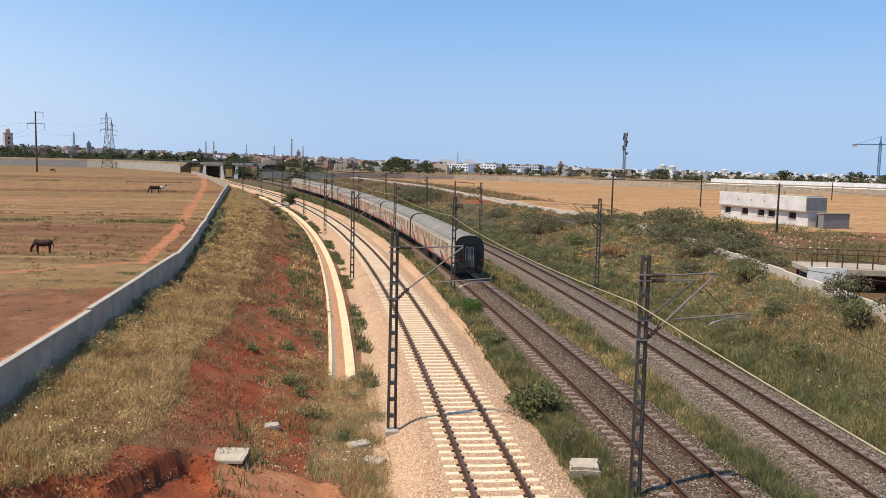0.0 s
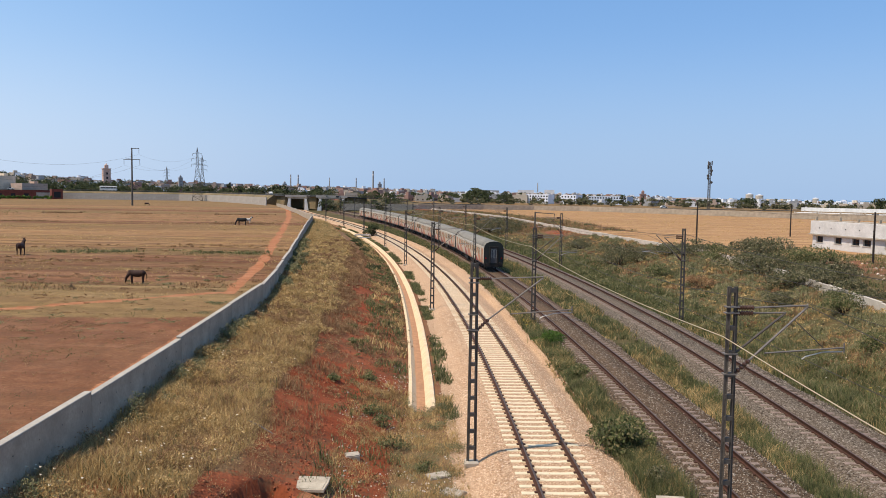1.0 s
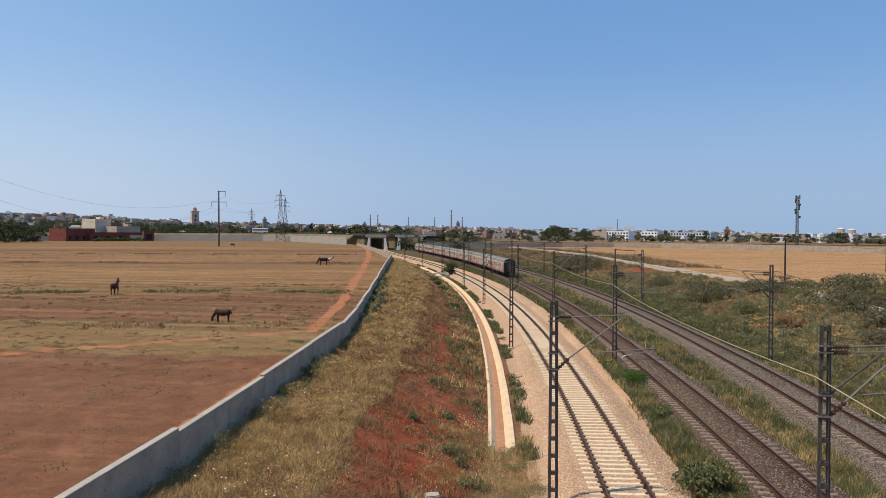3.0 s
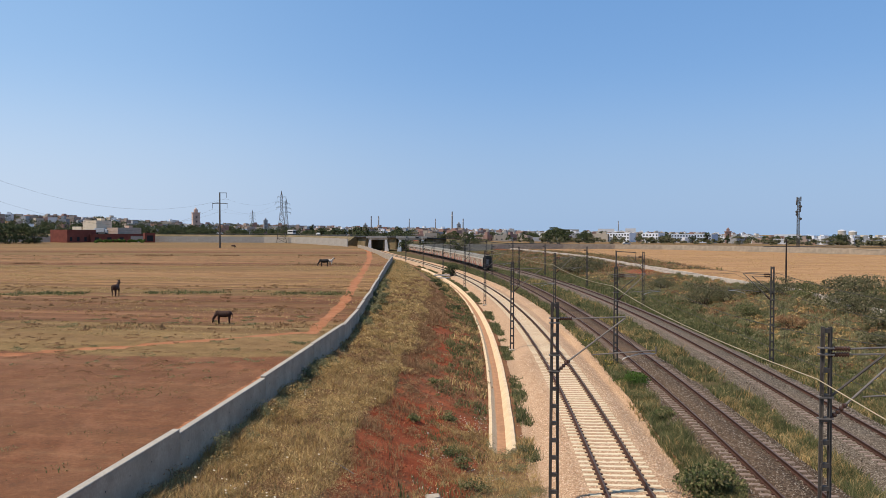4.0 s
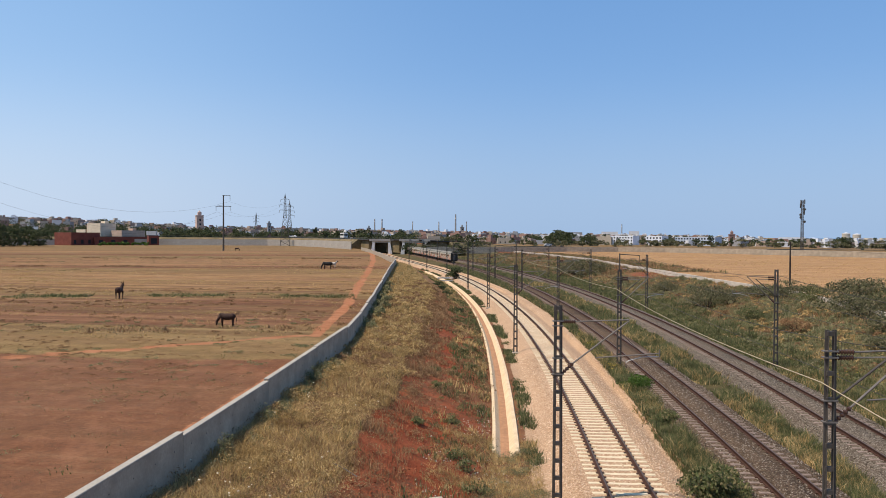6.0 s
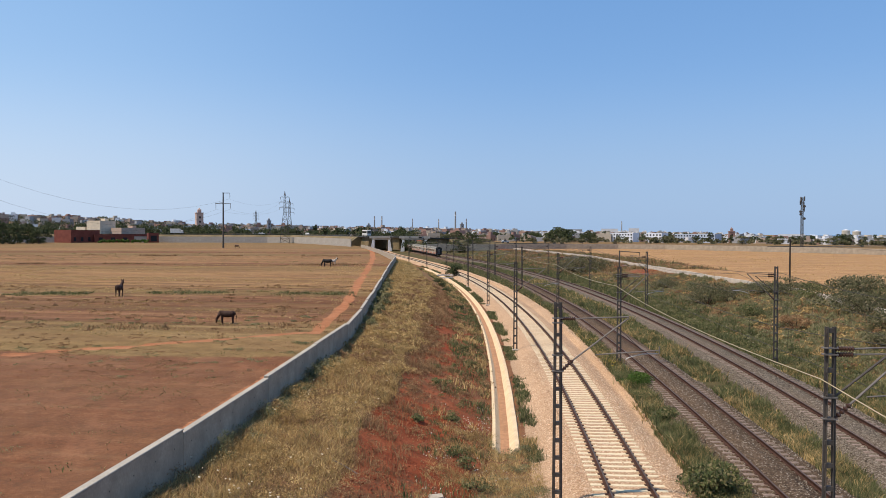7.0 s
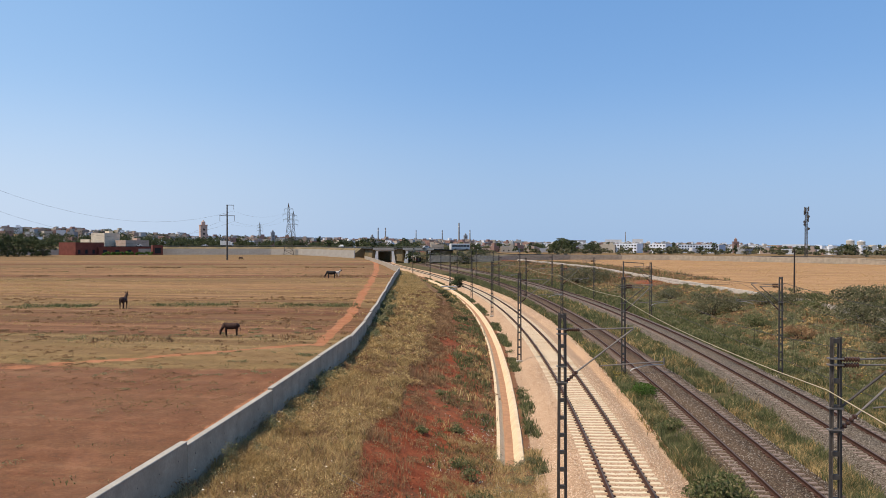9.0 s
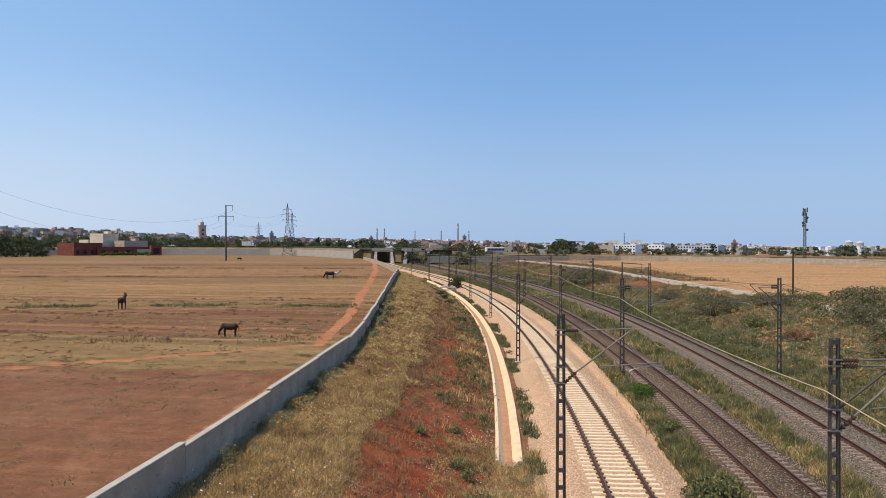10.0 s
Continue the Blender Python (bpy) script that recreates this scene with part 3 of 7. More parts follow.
def build_ground():
    ys = np.concatenate([np.arange(-40, 8, 4.0), np.arange(8, 16, 0.4), np.arange(16, 25, 0.12), np.arange(25, 60, 0.3), np.arange(60, 120, 0.8), np.arange(120, 300, 2.0),
                         np.arange(300, 460, 5), np.arange(460, 900, 40), [1000, 1200, 1500, 2000, 2700, 3500, 4400, 4950]])
    rows = []
    for y in ys:
        w, s, a, b, c, r = (float(v(y)) for v in (xw, xs, xa, xb, xc, xr))
        reach = max(500.0, abs(y) * 1.25)
        xs_ = [w - 0.05 - np.geomspace(0.35, reach + w, 74)[::-1],
               np.linspace(w - 0.05, s, 34, endpoint=False), np.linspace(s, a - 5.0, 40, endpoint=False),
               a + np.array([-5.0, -4.8, -4.62, -4.5, -4.2, -3.9, -3.78, -3.6]), np.linspace(a - 3.4, a - 2.95, 3, endpoint=False),
               a + np.array([-2.9, -2.5, -2.1, -1.8, -1.5, -.75, 0, .75, 1.5, 1.8, 2.1, 2.5, 2.9]),
               np.linspace(a + 3, b - 2.4, 8, endpoint=False), b + np.array([-2.35, -2.1, -1.8, -1.45, -.71, -.68, 0, .68, .71, 1.45, 1.8, 2.1, 2.35]),
               np.linspace(b + 2.45, c - 2.5, 6, endpoint=False), c + np.array([-2.45, -2.2, -1.8, -1.45, -.71, -.68, 0, .68, .71, 1.45, 1.8, 2.2, 2.45]),
               np.linspace(c + 2.55, max(r, c + 4), 22, endpoint=False),
               [r], r + np.geomspace(0.4, reach - r, 60)]
        rows.append(np.concatenate(xs_))
    X = np.array(rows)
    Y = np.repeat(ys[:, None], X.shape[1], 1)
    Z = ground_z(X, Y)
    V = np.stack([X, Y, Z], -1).reshape(-1, 3)
    nr, nc = X.shape
    i = np.arange(nr * nc).reshape(nr, nc)
    F = np.stack([i[:-1, :-1], i[:-1, 1:], i[1:, 1:], i[1:, :-1]], -1).reshape(-1, 4)
    me = tri_mesh("ground", V, F, M_GROUND)
    for name, val in ground_kinds(X.ravel(), Y.ravel()).items():
        att = me.attributes.new("is_" + name, 'FLOAT', 'POINT')
        att.data.foreach_set("value", np.asarray(val, np.float32))
    me.polygons.foreach_set("use_smooth", np.ones(len(F), bool))
    return tagged(new("ground", me), "farmland with stubble fields, red soil cutting and dry verges", "ground", kind="structure")


build_ground()


# ---- railway tracks ----
def rail_form(xf, side, y0, y1):
    """A flat-bottomed rail swept along a track."""
    prof = ((-0.07, -0.16), (0.07, -0.16), (0.07, -0.145), (0.012, -0.13), (0.012, -0.045), (0.036, -0.035), (0.036, -0.004), (0.028, 0.0),
            (-0.028, 0.0), (-0.036, -0.004), (-0.036, -0.035), (-0.012, -0.045), (-0.012, -0.13), (-0.07, -0.145))
    ys = np.concatenate([np.arange(y0, 120, 2.0), np.arange(120, y1 + 1, 5.0)])
    f = Form()
    n = len(prof)
    x = xf(ys)
    dx = np.gradient(x, ys)
    L = np.sqrt(1 + dx * dx)
    for yy, xx, d, l in zip(ys, x, dx, L):
        f.v += [(xx + (side * 0.7535 + px) / l, yy - (side * 0.7535 + px) * d / l, pz) for px, pz in prof]
    for r in range(len(ys) - 1):
        for i in range(n):
            f.f.append((r * n + i, r * n + (i + 1) % n, (r + 1) * n + (i + 1) % n, (r + 1) * n + i))
            f.s.append(1 if i == 7 else 0)
    return f


def sleeper_form():
    f = Form()
    prof = [(-1.3, -0.165), (-0.5, -0.165), (-0.35, -0.178), (0.35, -0.178), (0.5, -0.165), (1.3, -0.165)]
    n = len(prof)
    for side in (-1, 1):
        f.v += [(x, side * 0.10, z) for x, z in prof]
    for side in (-1, 1):
        f.v += [(x * 1.01, side * 0.145, -0.30) for x, z in prof]
    for i in range(n - 1):
        f.f += [(i, i + 1, n + i + 1, n + i), (i + 1, i, 2 * n + i, 2 * n + i + 1), (n + i, n + i + 1, 3 * n + i + 1, 3 * n + i)]
        f.s += [0] * 3
    f.f += [(0, n, 3 * n, 2 * n), (2 * n - 1, n - 1, 3 * n - 1, 4 * n - 1)]
    f.s += [0, 0]
    for x in (-0.7535, 0.7535):
        for d in (-0.11, 0.11):
            f.box(x + d - 0.045, x + d + 0.045, -0.06, 0.06, -0.17, -0.125, 1)
    return f


def track(xf, mat, label, step):
    t = empty("railway_track", None, label, "railway track", "railway tracks")
    for side, nm in ((-1, "rail"), (1, "rail")):
        part(nm, rail_form(xf, side, 2.0, 640), [M_RAIL, M_RAIL_TOP], t, "rusty steel rail")
    one = sleeper_form().mesh("sleeper", [mat, M_RAIL])
    y, k, rest = 14.0, 0, []
    while y < 330:
        x = float(xf(y))
        d = float(xf(y + 0.5) - xf(y - 0.5))
        y_next = y + step / math.sqrt(1 + d * d)
        j = random.uniform
        m = pose(x + j(-0.015, 0.015), y, j(-0.006, 0.006), 0, 0, math.degrees(math.atan(-d)) + j(-0.4, 0.4))
        if k < 190:
            o = part("sleeper", one, None, t)
            o.matrix_basis = m
        else:
            rest.append(m)
        k += 1
        y = y_next
    f = Form()
    for m in rest:
        f.box(-1.3, 1.3, -0.13, 0.13, -0.28, -0.165, 0, 0, m)
    tagged(part("distant_sleepers", f, mat, t), kind="stuff")
    return t


# ---- drainage ditch ----
def ditch():
    """Concrete channel beside the new track: two pale lips, sloped sides and a silted bed."""
    d = empty("drainage_ditch", None, "pale concrete drainage ditch with red silt in its bed", "ditch")
    ys = np.concatenate([np.arange(35.6, 120, 1.2), np.arange(120, 212, 4.0)])
    base = xa(ys) - 4.2
    wob = 0.015 * wave(ys, ys * 0, 3, 21)
    def strip(prof, y_from=0):
        f = Form()
        n = len(prof)
        for yy, xx, ww in zip(ys, base, wob):
            f.v += [(xx + px + ww, yy, pz) for px, pz in prof]
        for r in range(len(ys) - 1):
            for i in range(n - 1):
                f.f.append((r * n + i, r * n + i + 1, (r + 1) * n + i + 1, (r + 1) * n + i))
                f.s.append(0)
        f.f += [tuple(range(n)), tuple(reversed(range((len(ys) - 1) * n, len(ys) * n)))]
        f.s += [0, 0]
        return f
    part("ditch_side", strip([(-0.66, -0.60), (-0.64, -0.52), (-0.50, -0.50), (-0.26, -0.80), (-0.34, -1.0)]), M_DITCH, d)
    part("ditch_side", strip([(0.34, -1.0), (0.10, -0.81), (0.36, -0.50), (0.54, -0.50), (0.60, -0.64)]), M_DITCH, d)
    part("silt_bed", strip([(-0.34, -0.99), (-0.29, -0.78), (-0.08, -0.765), (0.13, -0.785), (0.2, -0.99)]), M_SILT, d, "red silt")
    return d


# ---- boundary walls ----
def wall_run(name, pts, label, height, thick, step, mat, cap, stagger=0.0, ties=True, group=""):
    """A cast concrete wall in panels along a broken line of (x, y, base)."""
    w = tagged(empty(name), label, "wall", kind="structure")
    P = [Vector(p) for p in pts]
    k = 0
    for a, b in zip(P, P[1:]):
        d = b - a
        n = max(1, round(d.length / step))
        for i in range(n):
            p, q = a + d * (i / n), a + d * ((i + 1) / n)
            flat = Vector((q.x - p.x, q.y - p.y))
            ang = math.degrees(math.atan2(flat.y, flat.x))
            L = flat.length
            z = (p.z + q.z) / 2
            up = height + stagger * math.sin(k * 2.1) + (0.5 * stagger if k % 3 == 0 else 0)
            f = Form().box(0.008, L - 0.008, -thick / 2, thick / 2, -0.6, up, 0, 0.02)
            f.box(-0.008, 0.008, -thick / 2 + 0.02, thick / 2 - 0.02, -0.6, up - 0.03, 0)
            o = part("wall_panel", f, mat, w)
            o.matrix_basis = pose(p.x, p.y, z, 0, 0, ang)
            if cap is not None:
                c = Form().box(0.0, L, -thick / 2 - 0.012, thick / 2 + 0.012, up + 0.002, up + 0.035, 0, 0.012)
                part("coping", c, cap, o, "pale coping")
            if ties and p.y < 70:
                t = Form()
                for r in range(2):
                    for c in range(max(2, int(L / 1.3))):
                        xx = (c + 0.5) * L / max(2, int(L / 1.3))
                        t.rod((xx, -thick / 2 - 0.004, up * (0.3 + 0.42 * r)), (xx, -thick / 2 + 0.01, up * (0.3 + 0.42 * r)), 0.022, 0.022, 6)
                part("tie_holes", t, M_DARK, o)
            k += 1
    return w


def walls():
    ys = [4, 13.5, 22.7, 31.9, 41.5, 51, 62, 76.4, 99, 124, 150, 173, 195.6, 210, 235, 261, 297, 333, 362]
    pts = [(float(xw(y)), y, FIELD_Z - 0.15 + 0.06 * math.sin(y)) for y in ys]
    wall_run("wall_field_side", pts, "grey cast concrete boundary wall with pale coping along a field", 1.38, 0.2, 7.5, M_CONCRETE, M_CONCRETE_CAP, 0.06)
    ys = [24, 40, 55, 70, 85, 100, 112, 125, 153, 175, 197, 218, 239, 270, 300, 340]
    pts = [(float(xr(y)), y, RIGHT_Z - 0.45) for y in ys]
    wall_run("wall_cutting_top", pts, "low pale concrete wall at the top of the cutting", 1.2, 0.2, 6.0, M_PALE_WALL, None, 0.04, False)
    pts = [(x, y, 1.4) for x, y in FAR_WALL]
    wall_run("wall_beyond_field", pts, "long grey rendered wall behind a harvested field", 2.15, 0.25, 12.0, M_CONCRETE, None, 0.05, False)


# ---- overhead line ----
def mast_parts():
    """A lattice mast of two channels with batten plates, on a concrete foot, with its cantilever towards +x. Local z 0 is rail level."""
    m = empty("catenary_mast", None, "dark steel batten-plate catenary mast with cantilever arm", "railway mast", "overhead line masts")
    top, w0, w1 = 6.45, 0.125, 0.088
    for s in (-1, 1):
        f = Form()
        f.bar((s * w0, 0, -0.6), (s * w1, 0, top), 0.04, 0.10)
        f.bar((s * (w0 - 0.02), -0.055, -0.6), (s * (w1 - 0.02), -0.055, top), 0.06, 0.012)
        part("channel", f, M_STEEL, m)
    for z in (0.0, 0.58, 1.16, 1.74, 2.32, 2.9, 3.48, 4.06, 4.64, 5.3, 6.3):
        w = w0 + (w1 - w0) * (z + 0.6) / (top + 0.6)
        part("batten", Form().box(-w - 0.015, w + 0.015, -0.068, 0.068, z, z + 0.115), M_STEEL, m)
    part("foundation", Form().box(-0.25, 0.25, -0.25, 0.25, -1.1, -0.4, 0, 0.04), M_ROCK, m, "pale concrete foot")
    return m


def cantilever(m, reach, double):
    """Tube bracket, diagonal struts, steady arm and insulators."""
    part("top_tube", Form().rod((0.55, 0, 5.9), (reach, 0, 5.98), 0.026), M_STEEL_PALE, m)

    def discs(a, b, n):
        a, b = Vector(a), Vector(b)
        f = Form().turned(a, b, [0.03] + [0.075, 0.03] * n)
        part("insulator", f, M_PORCELAIN, m, "ribbed porcelain insulator")
    discs((0.1, 0, 5.9), (0.58, 0, 5.9), 7)
    part("strut", Form().rod((0.5, 0, 4.15 + (5.95 - 4.15) * 0.2), (reach, 0, 5.95), 0.03), M_STEEL_PALE, m)
    discs((0.1, 0, 4.12), (0.5, 0, 4.15 + (5.95 - 4.15) * 0.2), 5)
    if double:
        part("tie_tube", Form().rod((0.55, 0, 5.76), (1.42, 0, 5.78), 0.024), M_STEEL_PALE, m)
        discs((0.1, 0, 5.75), (0.56, 0, 5.76), 7)
        part("strut", Form().rod((0.1, 0, 4.68), (1.42, 0, 5.78), 0.03), M_STEEL, m)
    e = reach + 1.0
    part("register_tube", Form().rod((reach - 1.1, 0, 4.70), (e, 0, 4.87), 0.022).rod((e, 0, 4.74), (e, 0, 5.0), 0.022), M_STEEL_PALE, m)
    part("steady_arm", Form().path([(e - 0.03, 0.02, 4.76), (e - .55, 0.02, 4.74), (e - 1.0, 0.02, 4.62), (e - 1.1, 0.02, 4.55)], 0.018), M_GUTTER_STEEL, m, "pale aluminium steady arm")
    part("stay", Form().rod((reach - .38, 0, 5.62), (e - .55, 0, 4.86), 0.012), M_STEEL, m)
    for z in (4.12, 4.66, 5.74, 5.9):
        part("clamp", Form().box(-0.19, 0.17, -0.1, 0.1, z, z + 0.035), M_STEEL_PALE, m)


M_GUTTER_STEEL = worn("pale_aluminium", (0.55, 0.54, 0.51), 0.85, 3.0, 0.5, 0.4, 0)
A_ROW = (28.1, 65.2, 105.0, 138.5, 176.0, 214.0, 252.0)
B_ROW = (22.3, 58.2, 95.0, 132.0, 169.0, 206.0, 243.0, 280.0, 317.0)
C_ROW = (61.3, 104.0, 139.0, 176.0, 213.0, 250.0, 287.0)


def overhead():
    single, double = mast_parts(), mast_parts()
    cantilever(single, 2.35, False)
    cantilever(double, 2.0, True)
    free = [single, double]

    def place(xf, off, y, turn, ob):
        d = float(xf(y + 1) - xf(y - 1)) / 2
        a = math.degrees(math.atan(-d))
        return pose(float(xf(y)) + off, y, 0, 0, 0, a + turn)
    for xf, off, rows, turn, proto in ((xa, -2.6, A_ROW, 0, single), (xb, -2.0, B_ROW, 0, double), (xc, 2.6, C_ROW, 180, double)):
        for y in rows:
            mm = place(xf, off, y, turn, None)
            if proto in free:
                free.remove(proto)
                proto.matrix_basis = mm
            else:
                copy_thing(proto, mm)
    b = empty("wire_bracket", place(xb, -2.0, 58.2, 0, None), "thin steel bracket pole on a mast head", "bracket")
    part("post", Form().rod((0, 0, 6.3), (0, 0, 7.55), 0.05), M_STEEL, b)
    part("arm", Form().rod((0, 0, 7.5), (1.35, 0, 7.42), 0.03).rod((1.35, 0, 7.42), (1.3, 0, 6.9), 0.02), M_STEEL, b)

    def wires(name, xf, off, rows, z, sag, mat, r, label):
        f = Form()
        pts = [(float(xf(y)) + off, y, z) for y in rows]
        q, n = [Vector(pts[0])], 10
        for a, b in zip(pts, pts[1:]):
            q += [Vector(a).lerp(Vector(b), i / n) - Vector((0, 0, sag * 4 * (i / n) * (1 - i / n))) for i in range(1, n + 1)]
        f.path(q, r, 4)
        return tagged(part(name, f, mat), label, "cable")
    bb = (-14.0,) + B_ROW
    cc = (-20.0, 20.0) + C_ROW
    for xf, rows in ((xb, bb), (xc, cc)):
        wires("contact_wire", xf, -0.05, rows, 4.55, 0.0, M_WIRE, 0.010, "thin contact wire above the track")
        wires("catenary_wire", xf, 0.0, rows, 5.95, 0.75, M_WIRE, 0.011, "sagging catenary wire above the track")
        f = Form()
        for a, b in zip(rows, rows[1:]):
            for i in range(1, 8):
                t = i / 8
                x0, x1 = float(xf(a)), float(xf(b))
                y = a + (b - a) * t
                x = x0 + (x1 - x0) * t
                f.rod((x - 0.05, y, 4.55), (x, y, 5.95 - 3.0 * t * (1 - t)), 0.006, 0.006, 4)
        tagged(part("droppers", f, M_WIRE), "thin dropper wires between contact and catenary wire", "cable", kind="stuff")
    wires("feeder_cable", xb, -2.2, bb, 5.12, 0.3, M_FEEDER, 0.015, "bright feeder cable along the masts")
    wires("return_cable", xc, 2.9, cc, 6.0, 0.5, M_WIRE, 0.014, "dark return cable along the masts")


# ---- train ----
COACH_L, COACH_STEP = 26.4, 26.9
M_COACH = worn("silver_beige_coach_paint", (0.56, 0.48, 0.37), 0.8, 0.7, 0.55, 0.0, 0.05)
M_COACH_ORANGE = worn("faded_orange_coach_paint", (0.52, 0.20, 0.11), 0.75, 0.9, 0.5, 0.0, 0.05)
M_COACH_RED = worn("dull_red_coach_paint", (0.30, 0.055, 0.05), 0.75, 0.9, 0.5, 0.0, 0.05)
M_COACH_GREY = worn("dark_grey_coach_paint", (0.10, 0.09, 0.09), 0.75, 0.9, 0.5, 0.0, 0.05)
M_COACH_ROOF = worn("dusty_grey_roof_paint", (0.27, 0.25, 0.205), 0.75, 0.5, 0.8, 0.0, 0.1)
M_COACH_END = worn("black_green_end_paint", (0.022, 0.026, 0.024), 0.7, 1.0, 0.5, 0.0, 0.05)
M_UNDER = worn("grimy_underframe", (0.035, 0.03, 0.027), 0.7, 2.0, 0.85, 0.2, 0.1)
M_GUTTER = worn("pale_gutter_paint", (0.60, 0.57, 0.50), 0.8, 1.0, 0.6)
M_REDLAMP = worn("red_lamp_lens", (0.55, 0.01, 0.012), 0.8, 3.0, 0.2, 0, 0)


def glass_material():
    k = Nodes("tinted_window_glass")
    k.bsdf.inputs["Coat Weight"].default_value = 0.4
    return k.done((0.02, 0.022, 0.024), 0.08, 0.0, 0.6)


M_GLASS = glass_material()


def swoosh(f, y0, y1, zlo, zhi, lean, x):
    """A curved paint panel on a coach side, a few millimetres proud."""
    n = 10
    top, low = [], []
    for i in range(n + 1):
        t = i / n
        b = math.sin(math.pi * min(1, t * 1.15) / 2)
        low.append((x, y0 + (y1 - y0) * t, zlo))
        top.append((x, y0 + (y1 - y0) * t + lean * b, zlo + (zhi - zlo) * b))
    o = low + top
    f.add(o, [(i, i + 1, n + 2 + i, n + 1 + i) for i in range(n)])


def coach_parts():
    """A passenger coach; local y 0 is the middle, -y its rear, z 0 rail level."""
    c = empty("passenger_coach", None, "beige and orange passenger coach with grey roof", "train coach", "coaches of the train")
    h = COACH_L / 2 - 0.25
    side = [(-1.3, 0.95), (-1.41, 1.15), (-1.42, 2.1), (-1.40, 3.05), (-1.36, 3.2)]
    roof = [(-1.36, 3.2), (-1.28, 3.5), (-1.05, 3.78), (-0.6, 3.98), (0, 4.04)]
    ring = side + [(-x, z) for x, z in reversed(side)]
    arch = roof + [(-x, z) for x, z in reversed(roof[:-1])]

    def hull(prof, cap):
        f = Form()
        n = len(prof)
        f.v = [(x, y, z) for y in (-h, h) for x, z in prof]
        f.f = [(i, i + 1, n + i + 1, n + i) for i in range(n - 1)]
        if cap:
            f.f += [(n - 1, 0, n, 2 * n - 1), tuple(reversed(range(n))), tuple(range(n, 2 * n))]
        f.s = [0] * len(f.f)
        return f
    part("body", hull(ring, True), M_COACH, c, "beige body side")
    part("roof", hull(arch, True), M_COACH_ROOF, c, "dusty grey roof", False)
    for i in range(9):
        y = -h + 0.9 + i * (2 * h - 1.8) / 8
        f = Form()
        for (x0, z0), (x1, z1) in zip(arch, arch[1:]):
            f.bar((x0, y, z0 + 0.008), (x1, y, z1 + 0.008), 0.05, 0.02)
        part("roof_rib", f, M_COACH_ROOF, c)
    for s in (-1, 1):
        part("gutter", Form().box(s * 1.375 - 0.03, s * 1.375 + 0.03, -h, h, 3.17, 3.27), M_GUTTER, c, "pale gutter strip")
        for y0, y1, lean, zh in ((-11.2, -9.4, 1.6, 2.9), (-3.2, -0.4, 1.8, 2.8), (5.0, 7.6, 1.5, 2.95)):
            f = Form()
            swoosh(f, y0, y1, 1.0, zh, lean, s * 1.424)
            part("orange_panel", f, M_COACH_ORANGE, c, "faded orange paint panel")
        for y0, y1, lean, zh in ((-9.0, -7.2, 1.3, 1.9), (0.2, 2.4, 1.4, 2.2), (8.4, 10.2, 1.2, 2.0)):
            f = Form()
            swoosh(f, y0, y1, 1.0, zh, lean, s * 1.424)
            part("red_panel", f, M_COACH_RED, c, "dull red paint panel")
        part("grey_skirt", Form().box(s * 1.30 - 0.02, s * 1.30 + 0.02, -h, h, 0.86, 1.0), M_COACH_GREY, c)
        for i in range(11):
            y = -9.2 + i * 1.84
            part("window", Form().box(s * 1.418 - 0.012, s * 1.418 + 0.012, y - 0.6, y + 0.6, 2.02, 2.92, 0, 0), M_GLASS, c, "dark tinted window")
        for y in (-11.7, 11.7):
            d = part("door", Form().box(s * 1.425 - 0.012, s * 1.425 + 0.012, y - 0.42, y + 0.42, 1.05, 3.0), M_COACH_ORANGE, c, "orange folding door")
            part("door_window", Form().box(s * 1.44 - 0.006, s * 1.44 + 0.006, y - 0.22, y + 0.22, 2.0, 2.8), M_GLASS, d)
    for s in (-1, 1):
        y = s * (h + 0.03)
        f = Form()
        n = len(ring)
        prof = ring + [(-x, z) for x, z in roof[1:]] + [(x, z) for x, z in reversed(roof[:-1])]
        prof = side + roof[1:] + [(-x, z) for x, z in reversed(roof[:-1])] + [(-x, z) for x, z in reversed(side)][1:]
        f.v = [(x, y - 0.04, z) for x, z in prof] + [(x, y + 0.04, z) for x, z in prof]
        k = len(prof)
        f.f = [tuple(range(k)), tuple(reversed(range(k, 2 * k)))] + [(i, (i + 1) % k, k + (i + 1) % k, k + i) for i in range(k)]
        f.s = [0] * len(f.f)
        end = part("end_wall", f, M_COACH_END, c, "black end wall")
        yo = y + s * 0.05
        gang = part("gangway", Form().box(-0.62, -0.5, min(y, y + s * 0.24), max(y, y + s * 0.24), 1.05, 3.3).box(0.5, 0.62, min(y, y + s * 0.24), max(y, y + s * 0.24), 1.05, 3.3)
                    .box(-0.62, 0.62, min(y, y + s * 0.24), max(y, y + s * 0.24), 3.2, 3.35), M_UNDER, c, "black rubber gangway frame")
        part("end_door", Form().box(-0.45, 0.45, yo - 0.015, yo + 0.015, 1.1, 3.1), M_COACH_GREY, c, "grey end door")
        for x in (-0.22, 0.22):
            part("door_frame", Form().box(x - 0.17, x - 0.13, yo - 0.03, yo + 0.03, 1.75, 2.9).box(x + 0.13, x + 0.17, yo - 0.03, yo + 0.03, 1.75, 2.9)
                 .box(x - 0.17, x + 0.17, yo - 0.03, yo + 0.03, 2.86, 2.92), M_GUTTER, c, "pale door frame")
        for x in (-1.12, 1.12):
            part("tail_lamp", Form().rod((x, yo - 0.02, 1.75), (x, yo + s * 0.06, 1.75), 0.09, 0.08, 12), M_REDLAMP, c, "red tail lamp")
